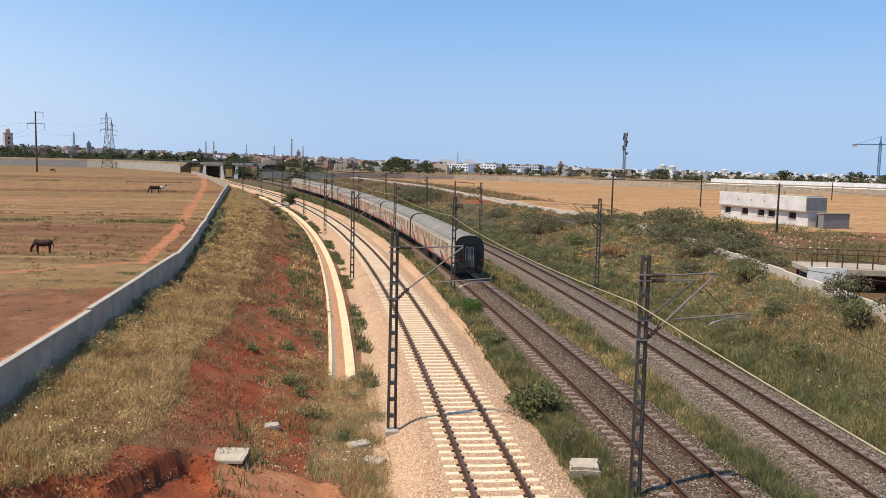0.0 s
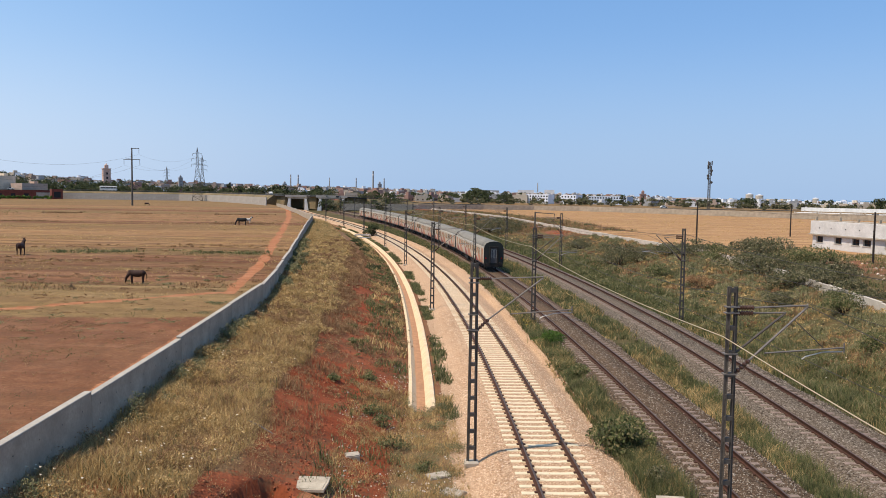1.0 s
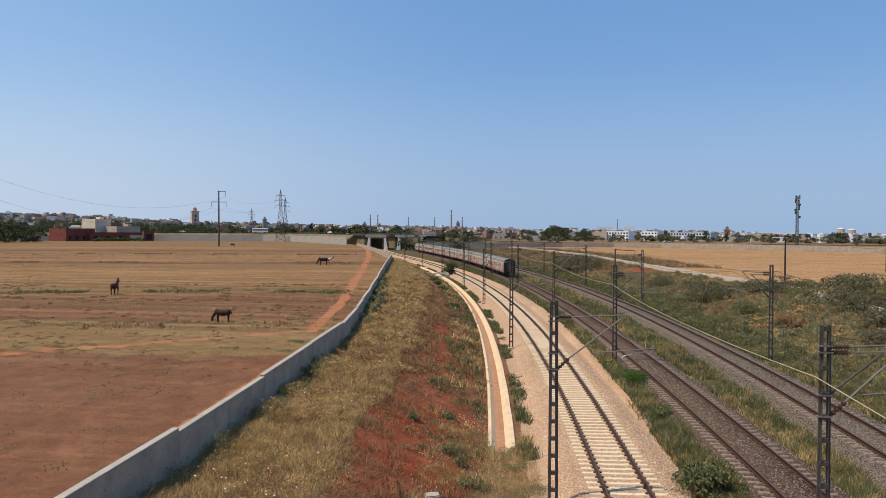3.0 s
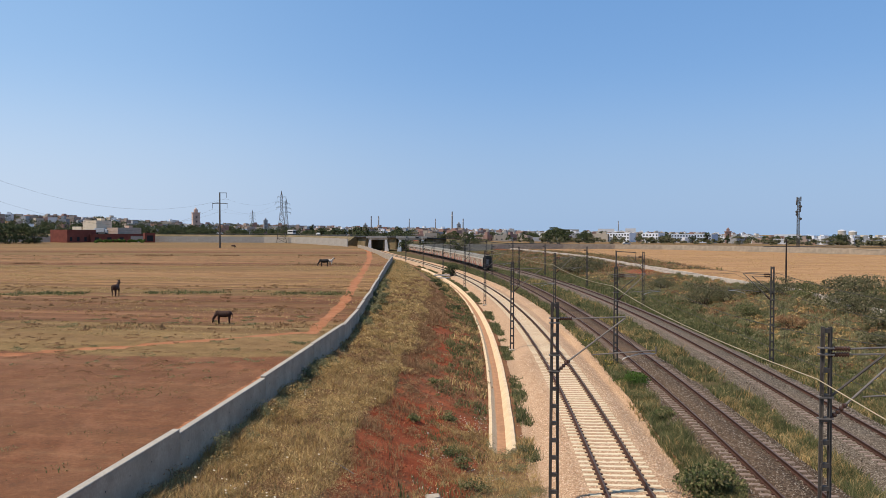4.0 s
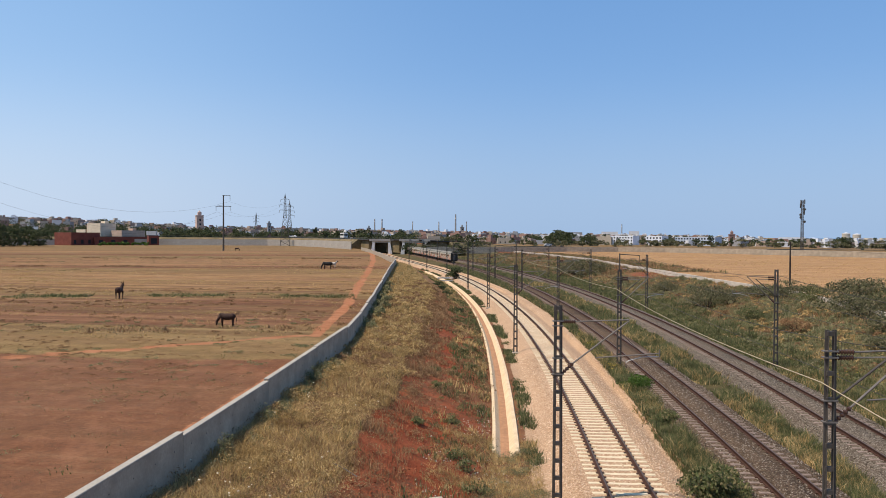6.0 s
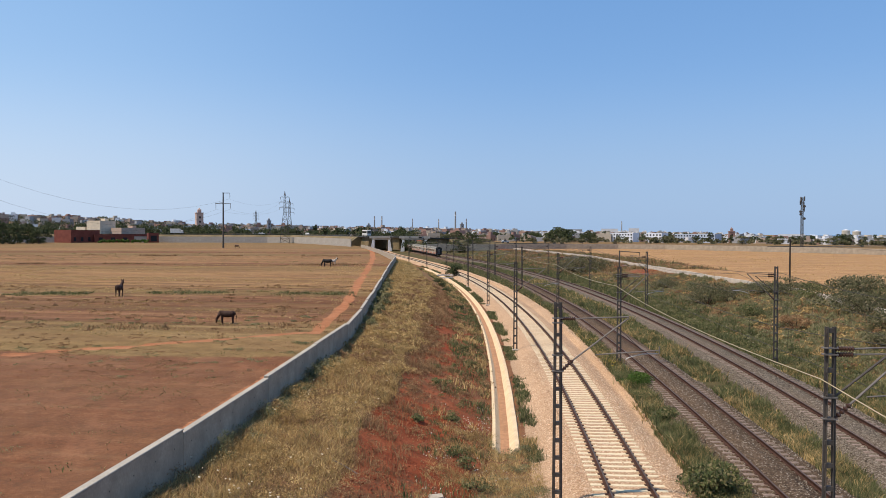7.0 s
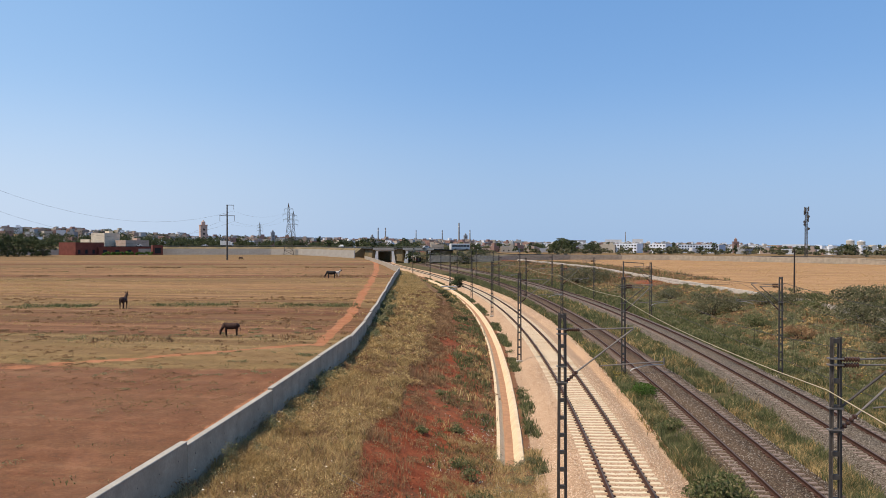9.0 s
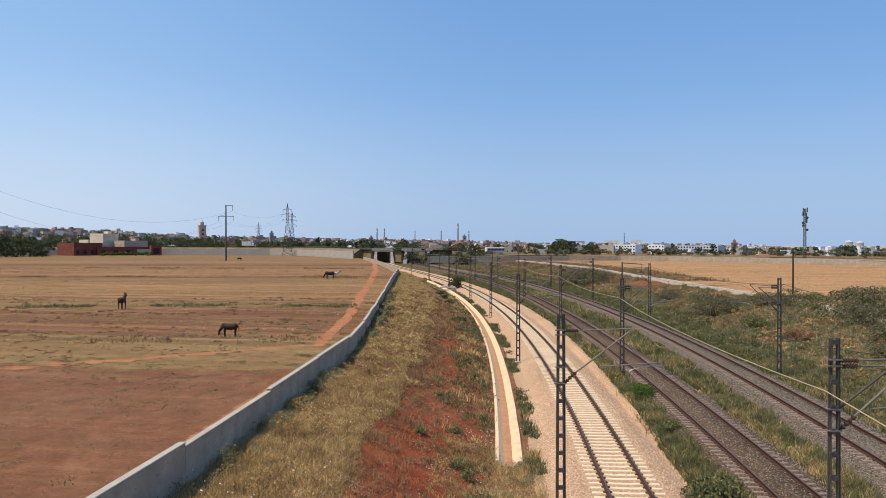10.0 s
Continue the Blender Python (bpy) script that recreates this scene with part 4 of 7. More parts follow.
        for x in (-0.88, 0.88):
            part("buffer", Form().rod((x, y, 1.05), (x, y + s * 0.5, 1.05), 0.09, 0.09, 8).rod((x, y + s * 0.5, 1.05), (x, y + s * 0.56, 1.05), 0.24, 0.22, 12), M_UNDER, c)
        part("buffer_beam", Form().box(-1.3, 1.3, y - 0.08, y + 0.08, 0.55, 1.0), M_UNDER, c)
    part("underframe", Form().box(-1.0, 1.0, -6.0, 6.0, 0.35, 0.95).box(-1.25, 1.25, -4, -1.5, 0.3, 0.95).box(-1.25, 1.25, 1.2, 4.4, 0.3, 0.95)
         .box(-1.25, 1.25, -h, h, 0.8, 0.98), M_UNDER, c)
    for by in (-9.5, 9.5):
        b = part("bogie", Form().box(-1.1, -0.98, by - 1.8, by + 1.8, 0.45, 0.7).box(0.98, 1.1, by - 1.8, by + 1.8, 0.45, 0.7).box(-1, 1, by - 0.25, by + 0.25, 0.45, 0.8), M_UNDER, c)
        for wy in (-1.25, 1.25):
            part("wheelset", Form().rod((-0.8, by + wy, 0.46), (-0.68, by + wy, 0.46), 0.46, 0.46, 16).rod((0.68, by + wy, 0.46), (0.8, by + wy, 0.46), 0.46, 0.46, 16)
                 .rod((-0.7, by + wy, 0.46), (0.7, by + wy, 0.46), 0.08), M_UNDER, b)
    c.scale = (0.80, 1.0, 0.83)
    return c


TRAIN = []


def train():
    first = coach_parts()
    TRAIN.append(first)
    for i in range(6):
        TRAIN.append(copy_thing(first, pose(0, 0, 0)))


_ty = np.arange(0, 900, 0.5)
_tx = xb(_ty)
_ts = np.concatenate([[0], np.cumsum(np.hypot(np.diff(_tx), np.diff(_ty)))])


def on_track(s):
    return Vector((float(np.interp(s, _ts, _tx)), float(np.interp(s, _ts, _ty)), 0))


def tail_s(t):
    """Way of the train's tail along its track."""
    return float(np.interp(63.0 + 30.6 * t + 0.25 * t * t, _ty, _ts))


def motions():
    for i, c in enumerate(TRAIN):
        rows = []
        for k in range(21):
            t = k * 0.5
            mid = tail_s(t) + COACH_L / 2 + i * COACH_STEP
            p, q = on_track(mid - 9.5), on_track(mid + 9.5)
            d = q - p
            o = (p + q) / 2
            rows.append((t, pose(o.x, o.y, 0, 0, 0, math.degrees(math.atan2(-d.x, d.y)))))
        walk(c, rows)
    for mover in MOVERS:
        walk(*mover)


MOVERS = []

walls()
ditch()
overhead()
train()


# ---- the distance: road, bridges, town, sea ----
def away(deg, d):
    """A place d metres off, deg degrees right of north, as x and y."""
    return d * math.sin(radians(deg)), d * math.cos(radians(deg))


ROAD = [(-46, 620, 7.0), (-34, 585, 6.8), (-27, 566, 6.6), (-21, 548, 6.5), (-18.0, 480, 6.4), (-15.6, 404, 6.4), (-13.0, 392, 6.4), (-10.8, 398, 5.6), (-7, 412, 3.4),
        (3, 440, 2.3), (12, 470, 1.8), (24, 520, 1.5), (34, 600, 1.2)]


def road_point(k):
    """A place along the road, k counts its corners."""
    i = min(int(k), len(ROAD) - 2)
    t = k - i
    a, b = ROAD[i], ROAD[i + 1]
    x0, y0 = away(a[0], a[1])
    x1, y1 = away(b[0], b[1])
    return Vector((x0 + (x1 - x0) * t, y0 + (y1 - y0) * t, a[2] + (b[2] - a[2]) * t))


M_BANK = worn("grassy_embankment", (0.27, 0.19, 0.105), 0.6, 0.12, 0.95, 0, 0.3, (0.13, 0.105, 0.05))
M_FAR_WALL = worn("dusty_retaining_wall", (0.44, 0.40, 0.345), 0.8, 0.06, 0.95)
M_ABUT = worn("whitewashed_abutment", (0.85, 0.83, 0.78), 0.75, 0.4, 0.9)


def road():
    """Road on its embankment, cut by two railway bridges."""
    pts = [road_point(k * 0.25) for k in range((len(ROAD) - 1) * 4 + 1)]
    f = Form()
    for a, b in zip(pts, pts[1:]):
        n = Vector((-(b - a).y, (b - a).x, 0)).normalized() * 4.5
        f.add([a - n, b - n, b + n, a + n, a - n - Vector((0, 0, .5)), b - n - Vector((0, 0, .5)), b + n - Vector((0, 0, .5)), a + n - Vector((0, 0, .5))],
              [(0, 1, 2, 3), (0, 4, 5, 1), (3, 2, 6, 7)])
    tagged(part("road", f, M_TARMAC), "asphalt road on an embankment", "road", kind="structure")
    # embankment with gaps at the bridges
    gap_a, gap_b = (float(xa(386)) - 4.4, float(xa(386)) + 4.4), (float(xb(384) + xc(384)) / 2 - 5.6, float(xb(384) + xc(384)) / 2 + 5.6)
    dense = [road_point(k * 0.02) for k in range((len(ROAD) - 1) * 50 + 1)]
    f = Form()
    for a, b in zip(dense, dense[1:]):
        if any(g0 < (a.x + b.x) / 2 < g1 for g0, g1 in (gap_a, gap_b)):
            continue
        n = Vector((-(b - a).y, (b - a).x, 0)).normalized()
        n = n if n.y > 0 else -n
        low = 0.4
        near = min(abs((a.x + b.x) / 2 - g) for g in (*gap_a, *gap_b))
        front = 3.2 if near < 8 else 5.2
        a0, b0 = a - n * front, b - n * front
        fall = 0.12 if near < 8 else 1.3
        a1, b1 = a - n * (front + (a.z - low) * fall), b - n * (front + (b.z - low) * fall)
        a1.z = b1.z = low
        d = Vector((0, 0, 0.25))
        f.add([a1, b1, b0 - d, a0 - d, b + n * 6 - d, a + n * 6 - d, b + n * 14 - Vector((0, 0, b.z)), a + n * 14 - Vector((0, 0, a.z))],
              [(0, 1, 2, 3), (3, 2, 4, 5), (5, 4, 6, 7), (0, 3, 5, 7), (1, 2, 4, 6)])
    tagged(part("embankment", f, M_BANK), "grassy road embankment", "embankment", kind="structure")
    # safety rail
    f = Form()
    for a, b in zip(pts[4:], pts[5:]):
        n = Vector((-(b - a).y, (b - a).x, 0)).normalized()
        n = n if n.y > 0 else -n
        f.bar(a - n * 4.6 + Vector((0, 0, .7)), b - n * 4.6 + Vector((0, 0, .7)), 0.3, 0.08)
        f.box(a.x - n.x * 4.6 - .06, a.x - n.x * 4.6 + .06, a.y - n.y * 4.6 - .06, a.y - n.y * 4.6 + .06, a.z - .3, a.z + .7)
    tagged(part("guard_rail", f, M_STEEL_PALE), "galvanised guard rail along the road", "guard rail")


def bridge(x, y, half, z, turn, piers, label):
    """A flat concrete railway bridge: white abutments, deck, parapet. Local x runs along the road."""
    b = empty("railway_bridge", pose(x, y, 0, 0, 0, turn), label, "bridge", "railway bridges under the road")
    part("deck", Form().box(-half - 1.4, half + 1.4, -5.5, 5.5, z - 1.3, z - 0.1, 0, 0.05), M_CONCRETE, b)
    part("parapet", Form().box(-half - 2.5, half + 2.5, -5.75, -5.5, z - 0.6, z + 0.45), M_FAR_WALL, b)
    for s in (-1, 1):
        f = Form()
        pr = [(s * half, -0.6), (s * (half + 1.9), -0.6), (s * (half + 1.0), z - 1.3), (s * half, z - 1.3)]
        f.v = [(px, yy, pz) for yy in (-6.2, 5.5) for px, pz in pr]
        f.f = [(0, 1, 2, 3), (7, 6, 5, 4), (0, 4, 5, 1), (1, 5, 6, 2), (2, 6, 7, 3), (3, 7, 4, 0)]
        f.s = [0] * 6
        part("abutment", f, M_ABUT, b, "whitewashed abutment")
    for px in piers:
        for k in (-4, 0, 4):
            part("pier", Form().rod((px, k, -0.5), (px, k, z - 1.3), 0.35, 0.35, 10), M_ABUT, b)
    return b


def vehicles():
    """Bus, truck and cars along the road."""
    def key(ob, k0, speed_k, lane):
        rows = []
        for i in range(21):
            t = i * 0.5
            k = k0 + speed_k * t
            p, q = road_point(k), road_point(k + 0.02)
            d = q - p
            n = Vector((-d.y, d.x, 0)).normalized() * lane
            rows.append((t, pose(p.x + n.x, p.y + n.y, p.z, 0, 0, math.degrees(math.atan2(d.y, d.x)))))
        MOVERS.append((ob, rows))

    def by_s(ob, s0, v, lane):
        """Keeps a true speed along the road."""
        ks = np.linspace(0, len(ROAD) - 1.03, 600)
        P = np.array([road_point(k)[:] for k in ks])
        S = np.concatenate([[0], np.cumsum(np.linalg.norm(np.diff(P, axis=0), axis=1))])
        rows = []
        for i in range(21):
            t = i * 0.5
            s = float(np.interp(t, *BUS_WAY)) if s0 is None else s0 + v * t
            k = float(np.interp(s, S, ks))
            p, q = road_point(k), road_point(k + 0.02)
            d = q - p
            n = Vector((-d.y, d.x, 0)).normalized() * lane
            rows.append((t, pose(p.x + n.x, p.y + n.y, p.z, 0, 0, math.degrees(math.atan2(d.y, d.x)))))
        MOVERS.append((ob, rows))
    bus = empty("bus", None, "white coach bus with a dark window band", "bus")
    part("body", Form().box(-5.6, 5.6, -1.25, 1.25, 0.45, 3.5, 0, 0.25), M_WHITE, bus)
    for s in (-1, 1):
        for i in range(6):
            part("window", Form().box(-5.0 + i * 1.7, -3.42 + i * 1.7, s * 1.25 - 0.02, s * 1.25 + 0.02, 1.8, 2.85), M_GLASS, bus)
    part("windscreen", Form().box(5.55, 5.62, -1.05, 1.05, 1.5, 3.0), M_GLASS, bus)
    for x in (-3.2, 3.6):
        for y in (-1.1, 1.1):
            part("wheel", Form().rod((x, y - 0.15, 0.5), (x, y + 0.15, 0.5), 0.5, 0.5, 14), M_UNDER, bus)
    bus.scale = (0.9, 0.9, 0.9)
    by_s(bus, None, None, -2.0)
    truck = empty("box_truck", None, "white box truck on the road", "truck")
    part("cargo_box", Form().box(-4.0, 2.2, -1.2, 1.2, 0.9, 3.6, 0, 0.04), M_WHITE, truck)
    cab = part("cab", Form().box(2.35, 4.1, -1.1, 1.1, 0.6, 2.7, 0, 0.2), M_WHITE, truck)
    part("windscreen", Form().box(4.08, 4.13, -0.95, 0.95, 1.6, 2.45), M_GLASS, cab)
    part("chassis", Form().box(-4.0, 4.0, -0.5, 0.5, 0.5, 0.88), M_UNDER, truck)
    for x in (-2.8, 3.1):
        for y in (-1.0, 1.0):
            part("wheel", Form().rod((x, y - 0.14, 0.48), (x, y + 0.14, 0.48), 0.48, 0.48, 14), M_UNDER, truck)
    by_s(truck, TRUCK_S, 15.1, -2.0)
    car = empty("car", None, "small white hatchback car", "car")
    prof = [(-1.9, 0.35), (-1.95, 0.8), (-1.5, 0.95), (-1.1, 1.42), (0.35, 1.45), (0.95, 0.98), (1.8, 0.85), (1.95, 0.5), (1.9, 0.35)]
    f = Form()
    n = len(prof)
    f.v = [(x, y, z) for y in (-0.8, 0.8) for x, z in prof]
    f.f = [tuple(range(n)), tuple(reversed(range(n, 2 * n)))] + [(i, n + i, n + (i + 1) % n, (i + 1) % n) for i in range(n)]
    f.s = [0] * len(f.f)
    part("body", f, M_WHITE, car)
    for s in (-1, 1):
        part("side_window", Form().box(-1.0, 0.4, s * 0.8 - 0.01, s * 0.8 + 0.01, 0.98, 1.36), M_GLASS, car)
    for x in (-1.25, 1.3):
        for y in (-0.75, 0.75):
            part("wheel", Form().rod((x, y - 0.09, 0.32), (x, y + 0.09, 0.32), 0.32, 0.32, 12), M_UNDER, car)
    by_s(car, CAR_S, 24.0, -2.2)
    for s0, v, lane in ((CAR_S + 260, -20.0, 2.2), (CAR_S + 520, -22.0, 2.2), (CAR_S - 150, 21.0, -2.2)):
        by_s(copy_thing(car, pose(0, 0, 0)), s0, v, lane)


TRUCK_S, CAR_S = 79.8, 120.0
BUS_WAY = ((0.0, 2.5, 4.5, 5.5, 7.5, 8.5, 10.0), (180.0, 232.5, 276.1, 324.6, 428.2, 447.4, 477.1))


def building(name, x, y, z, turn, w, d, h, mat, label, floors=0, cols=0, roof_box=True, group="", win=(0.9, 1.1), glass=None):
    """A flat-roofed building with parapet and recess-framed windows on its camera-facing walls. Local -y is the front."""
    b = empty(name, pose(x, y, z, 0, 0, turn), label, "building", group)
    part("wall_block", Form().box(-w / 2, w / 2, -d / 2, d / 2, -2.0, h), mat, b)
    p = Form()
    for a in ((-w / 2, w / 2, -d / 2, -d / 2 + 0.25), (-w / 2, w / 2, d / 2 - 0.25, d / 2), (-w / 2, -w / 2 + 0.25, -d / 2 + 0.25, d / 2 - 0.25), (w / 2 - 0.25, w / 2, -d / 2 + 0.25, d / 2 - 0.25)):
        p.box(*a, h + 0.003, h + 0.7)
    part("parapet", p, mat, b)
    if roof_box:
        part("stair_tower", Form().box(w * 0.1, w * 0.1 + min(3, w / 3), -min(d / 4, 2), min(d / 4, 2), h + 0.003, h + 2.2), mat, b)
    if floors and cols:
        fl = h / floors
        for i in range(floors):
            for j in range(cols):
                cx = -w / 2 + (j + 0.5) * w / cols
                part("window", Form().box(cx - win[0] / 2, cx + win[0] / 2, -d / 2 - 0.03, -d / 2 + 0.02, i * fl + 0.9, i * fl + 0.9 + win[1]), glass or M_GLASS, b)
    return b


def town():
    rnd = random.Random(4)
    walls_ = [worn("town_white", (0.74, 0.74, 0.74), 0.85, 0.1, 0.9, 0, 0), worn("town_cream", (0.50, 0.43, 0.34), 0.85, 0.1, 0.9, 0, 0),
              worn("town_ochre", (0.40, 0.31, 0.25), 0.85, 0.1, 0.9, 0, 0), worn("town_red", (0.34, 0.21, 0.17), 0.85, 0.1, 0.9, 0, 0),
              worn("town_grey", (0.34, 0.34, 0.34), 0.85, 0.1, 0.9, 0, 0)]
    n = 0
    while n < 285:
        deg = rnd.uniform(-44, 33)
        d = rnd.choice((rnd.uniform(640, 1000), rnd.uniform(900, 1700), rnd.uniform(1300, 2400)))
        right = deg > -8
        if not right:
            d = d + 180
        x, y = away(deg, d)
        z = float(ground_z(x, y))
        if z < -3.8 and d > 1170:
            continue
        if right:
            h = rnd.uniform(3.0, 6) if d < 1300 else rnd.uniform(4, 8)
            mat = rnd.choice(walls_[:2] * 3 + walls_[2:4] + walls_[4:])
        else:
            h = rnd.uniform(2.8, 5.0) + d * 0.0025
            mat = rnd.choice(walls_[:1] + walls_[1:2] * 2 + walls_[2:] * 2)
        w, dp = rnd.uniform(5, 12), rnd.uniform(5, 9)
        fl = max(1, int(h / 3.1))
        near = d < 760
        tone = ("white", "cream", "ochre", "reddish", "grey")[walls_.index(mat)]
        building("town_house", x, y, z, -deg + rnd.uniform(-25, 25), w, dp, h, mat, tone + " flat-roofed town house in the distance", fl if near else 0,
                 max(2, int(w / 3.5)) if near else 0, rnd.random() < 0.5, "town houses")
        n += 1
    # the many small houses that run together in the distance
    f = Form()
    for i in range(1500):
        deg, d = rnd.uniform(-46, 34), rnd.uniform(900, 2600)
        x, y = away(deg, d)
        z = float(ground_z(x, y))
        if z < -3.8 and d > 1170:
            continue
        w, dp, h = rnd.uniform(5, 14), rnd.uniform(5, 10), rnd.uniform(3, 6) + (d * 0.0035 if deg < -6 else d * 0.002)
        m = pose(x, y, z, 0, 0, rnd.uniform(0, 180))
        sl = rnd.choice((0, 0, 0, 1, 1, 2, 3, 4) if deg > -8 else (0, 1, 2, 2, 3, 3, 4, 4))
        f.box(-w / 2, w / 2, -dp / 2, dp / 2, -2, h, sl, 0, m)
        if rnd.random() < 0.4:
            f.box(-w / 4, 0, -dp / 4, dp / 4, h + 0.003, h + 2.2, sl, 0, m)
    for i in range(800):
        deg, d = rnd.uniform(-9, 34), rnd.uniform(640, 1160)
        x, y = away(deg, d)
        w, dp, h = rnd.uniform(4, 10), rnd.uniform(4, 8), rnd.uniform(2.6, 5.2)
        m = pose(x, y, float(ground_z(x, y)), 0, 0, rnd.uniform(0, 180))
        sl = rnd.choice((0, 0, 0, 0, 1, 1, 2, 3, 4))
        f.box(-w / 2, w / 2, -dp / 2, dp / 2, -2, h, sl, 0, m)
        f.box(-w / 2 + 0.8, -w / 2 + 1.7, -dp / 2 - 0.05, -dp / 2 + 0.1, 0.9, 2.1, 5, 0, m)
        f.box(w / 2 - 1.7, w / 2 - 0.8, -dp / 2 - 0.05, -dp / 2 + 0.1, 0.9, 2.1, 5, 0, m)
        if rnd.random() < 0.45:
            f.box(-w / 4, w / 6, -dp / 4, dp / 4, h + 0.003, h + rnd.uniform(1.2, 2.6), sl, 0, m)
    for i in range(700):
        deg, d = rnd.uniform(-46, -9), rnd.uniform(760, 1500)
        x, y = away(deg, d)
        w, dp, h = rnd.uniform(6, 15), rnd.uniform(6, 11), rnd.uniform(3.5, 8)
        m = pose(x, y, float(ground_z(x, y)), 0, 0, rnd.uniform(0, 180))
        sl = rnd.choice((0, 1, 1, 2, 2, 3, 3, 4, 4))
        f.box(-w / 2, w / 2, -dp / 2, dp / 2, -2, h, sl, 0, m)
        if rnd.random() < 0.5:
            f.box(-w / 4, w / 6, -dp / 4, dp / 4, h + 0.003, h + rnd.uniform(1.5, 3), sl, 0, m)
    tagged(part("distant_houses", f, walls_ + [M_DARK]), "crowd of small flat-roofed houses on the skyline", "houses", kind="stuff")
    # long white institute with rows of windows
    for deg, d, w, h, fl, cols, lab, mm in ((1.1, 640, 21, 6.6, 3, 9, "long white three-storey building with rows of windows", M_BRIGHT), (3.3, 640, 13, 6.6, 3, 5, "white three-storey building with rows of windows", M_BRIGHT),
                                           (5.9, 660, 33, 6.2, 3, 14, "pale blue-grey three-storey building with rows of windows", worn("pale_blue_paint", (0.50, 0.57, 0.66), 0.85, 0.1))):
        x, y = away(deg, d)
        building("institute_building", x, y, float(ground_z(x, y)) - 0.4, -deg - 28, w, 10, h, mm, lab, fl, cols, False, "institute buildings", (1.2, 1.1))
    # minarets and towers
    def tower(deg, d, w, h, mat, label, name="minaret"):
        x, y = away(deg, d)
        t = empty(name, pose(x, y, float(ground_z(x, y)), 0, 0, -deg + 12), label, "tower")
        part("shaft", Form().box(-w / 2, w / 2, -w / 2, w / 2, -1, h), mat, t)
        part("gallery", Form().box(-w * .56, w * .56, -w * .56, w * .56, h, h + 0.8), mat, t)
        part("lantern", Form().box(-w / 4, w / 4, -w / 4, w / 4, h + 0.8, h + 0.8 + w * 0.45).rod((0, 0, h + 0.8 + w * 0.45), (0, 0, h + 0.8 + w * 0.75), w * 0.22, 0.05, 8), mat, t)
        for k in range(3):
            part("niche", Form().box(-w * .12, w * .12, -w / 2 - 0.04, -w / 2 + 0.05, h * (.3 + .22 * k), h * (.3 + .22 * k) + h * .1), M_DARK, t)
    tower(-27.4, 900, 7.0, 20, worn("minaret_pink", (0.62, 0.43, 0.34), 0.8, 0.2, 0.9, 0, 0), "pinkish minaret with a small lantern above the trees")
    tower(8.0, 700, 4.2, 8.5, walls_[3], "red-brown square tower among the houses", "square_tower")
    tower(-22.9, 850, 3.5, 14, walls_[4], "grey water tower on the skyline", "water_tower")
    tower(-16.2, 1900, 8, 17, walls_[4], "grey industrial tower on the skyline", "industrial_tower")
    tower(-9.8, 2200, 9, 25, walls_[4], "pale cathedral tower on the skyline", "church_tower")

    def stack(deg, d, r, h, label, mat):
        x, y = away(deg, d)
        s = empty("chimney_stack", pose(x, y, float(ground_z(x, y))), label, "chimney", "chimney stacks")
        part("shaft", Form().rod((0, 0, -1), (0, 0, h), r, r * 0.75, 12), mat, s)
        part("band", Form().rod((0, 0, h * .8), (0, 0, h * .86), r * .9, r * .88, 12), M_WHITE, s)
    for deg, d, r, h in ((-15.8, 2100, 2.0, 42), (-15.3, 2100, 2.0, 42), (-10.25, 2000, 2.3, 54), (-11.4, 2000, 1.6, 36), (-9.5, 2300, 2.0, 42), (-13.2, 2300, 1.6, 40), (1.0, 2200, 1.5, 36)):
        stack(deg, d, r, h, "tall grey chimney stack on the skyline", walls_[4])
    # storage tanks and halls near the sea
    for deg, d, r, h in ((14.7, 1905, 8, 17), (15.3, 1910, 8, 15), (18.6, 1915, 6, 10)):
        x, y = away(deg, d)
        t = empty("storage_tank", pose(x, y, -3.0), "cream cylindrical storage tank near the sea", "tank", "storage tanks")
        part("shell", Form().rod((0, 0, -1), (0, 0, h), r, r, 20), walls_[1], t)
        part("lid", Form().rod((0, 0, h), (0, 0, h + 2), r, r * 0.2, 20), walls_[0], t)
    for deg, d, w, h, m, lab in ((11.6, 950, 26, 9, walls_[0], "white flat-roofed industrial hall"), (13.8, 1000, 60, 8.5, walls_[4], "long grey industrial hall"), (-2.5, 2300, 70, 14, walls_[4], "large grey hall on the skyline"),
                                 (0.2, 2100, 40, 15, walls_[0], "white apartment block on the skyline"), (1.8, 2200, 26, 17, walls_[0], "white apartment block on the skyline"), (17, 1120, 40, 6, walls_[0], "white flat-roofed harbour hall")):
        x, y = away(deg, d)
        building("industrial_hall", x, y, float(ground_z(x, y)), -deg, w, 18, h, m, lab, 0, 0, False)


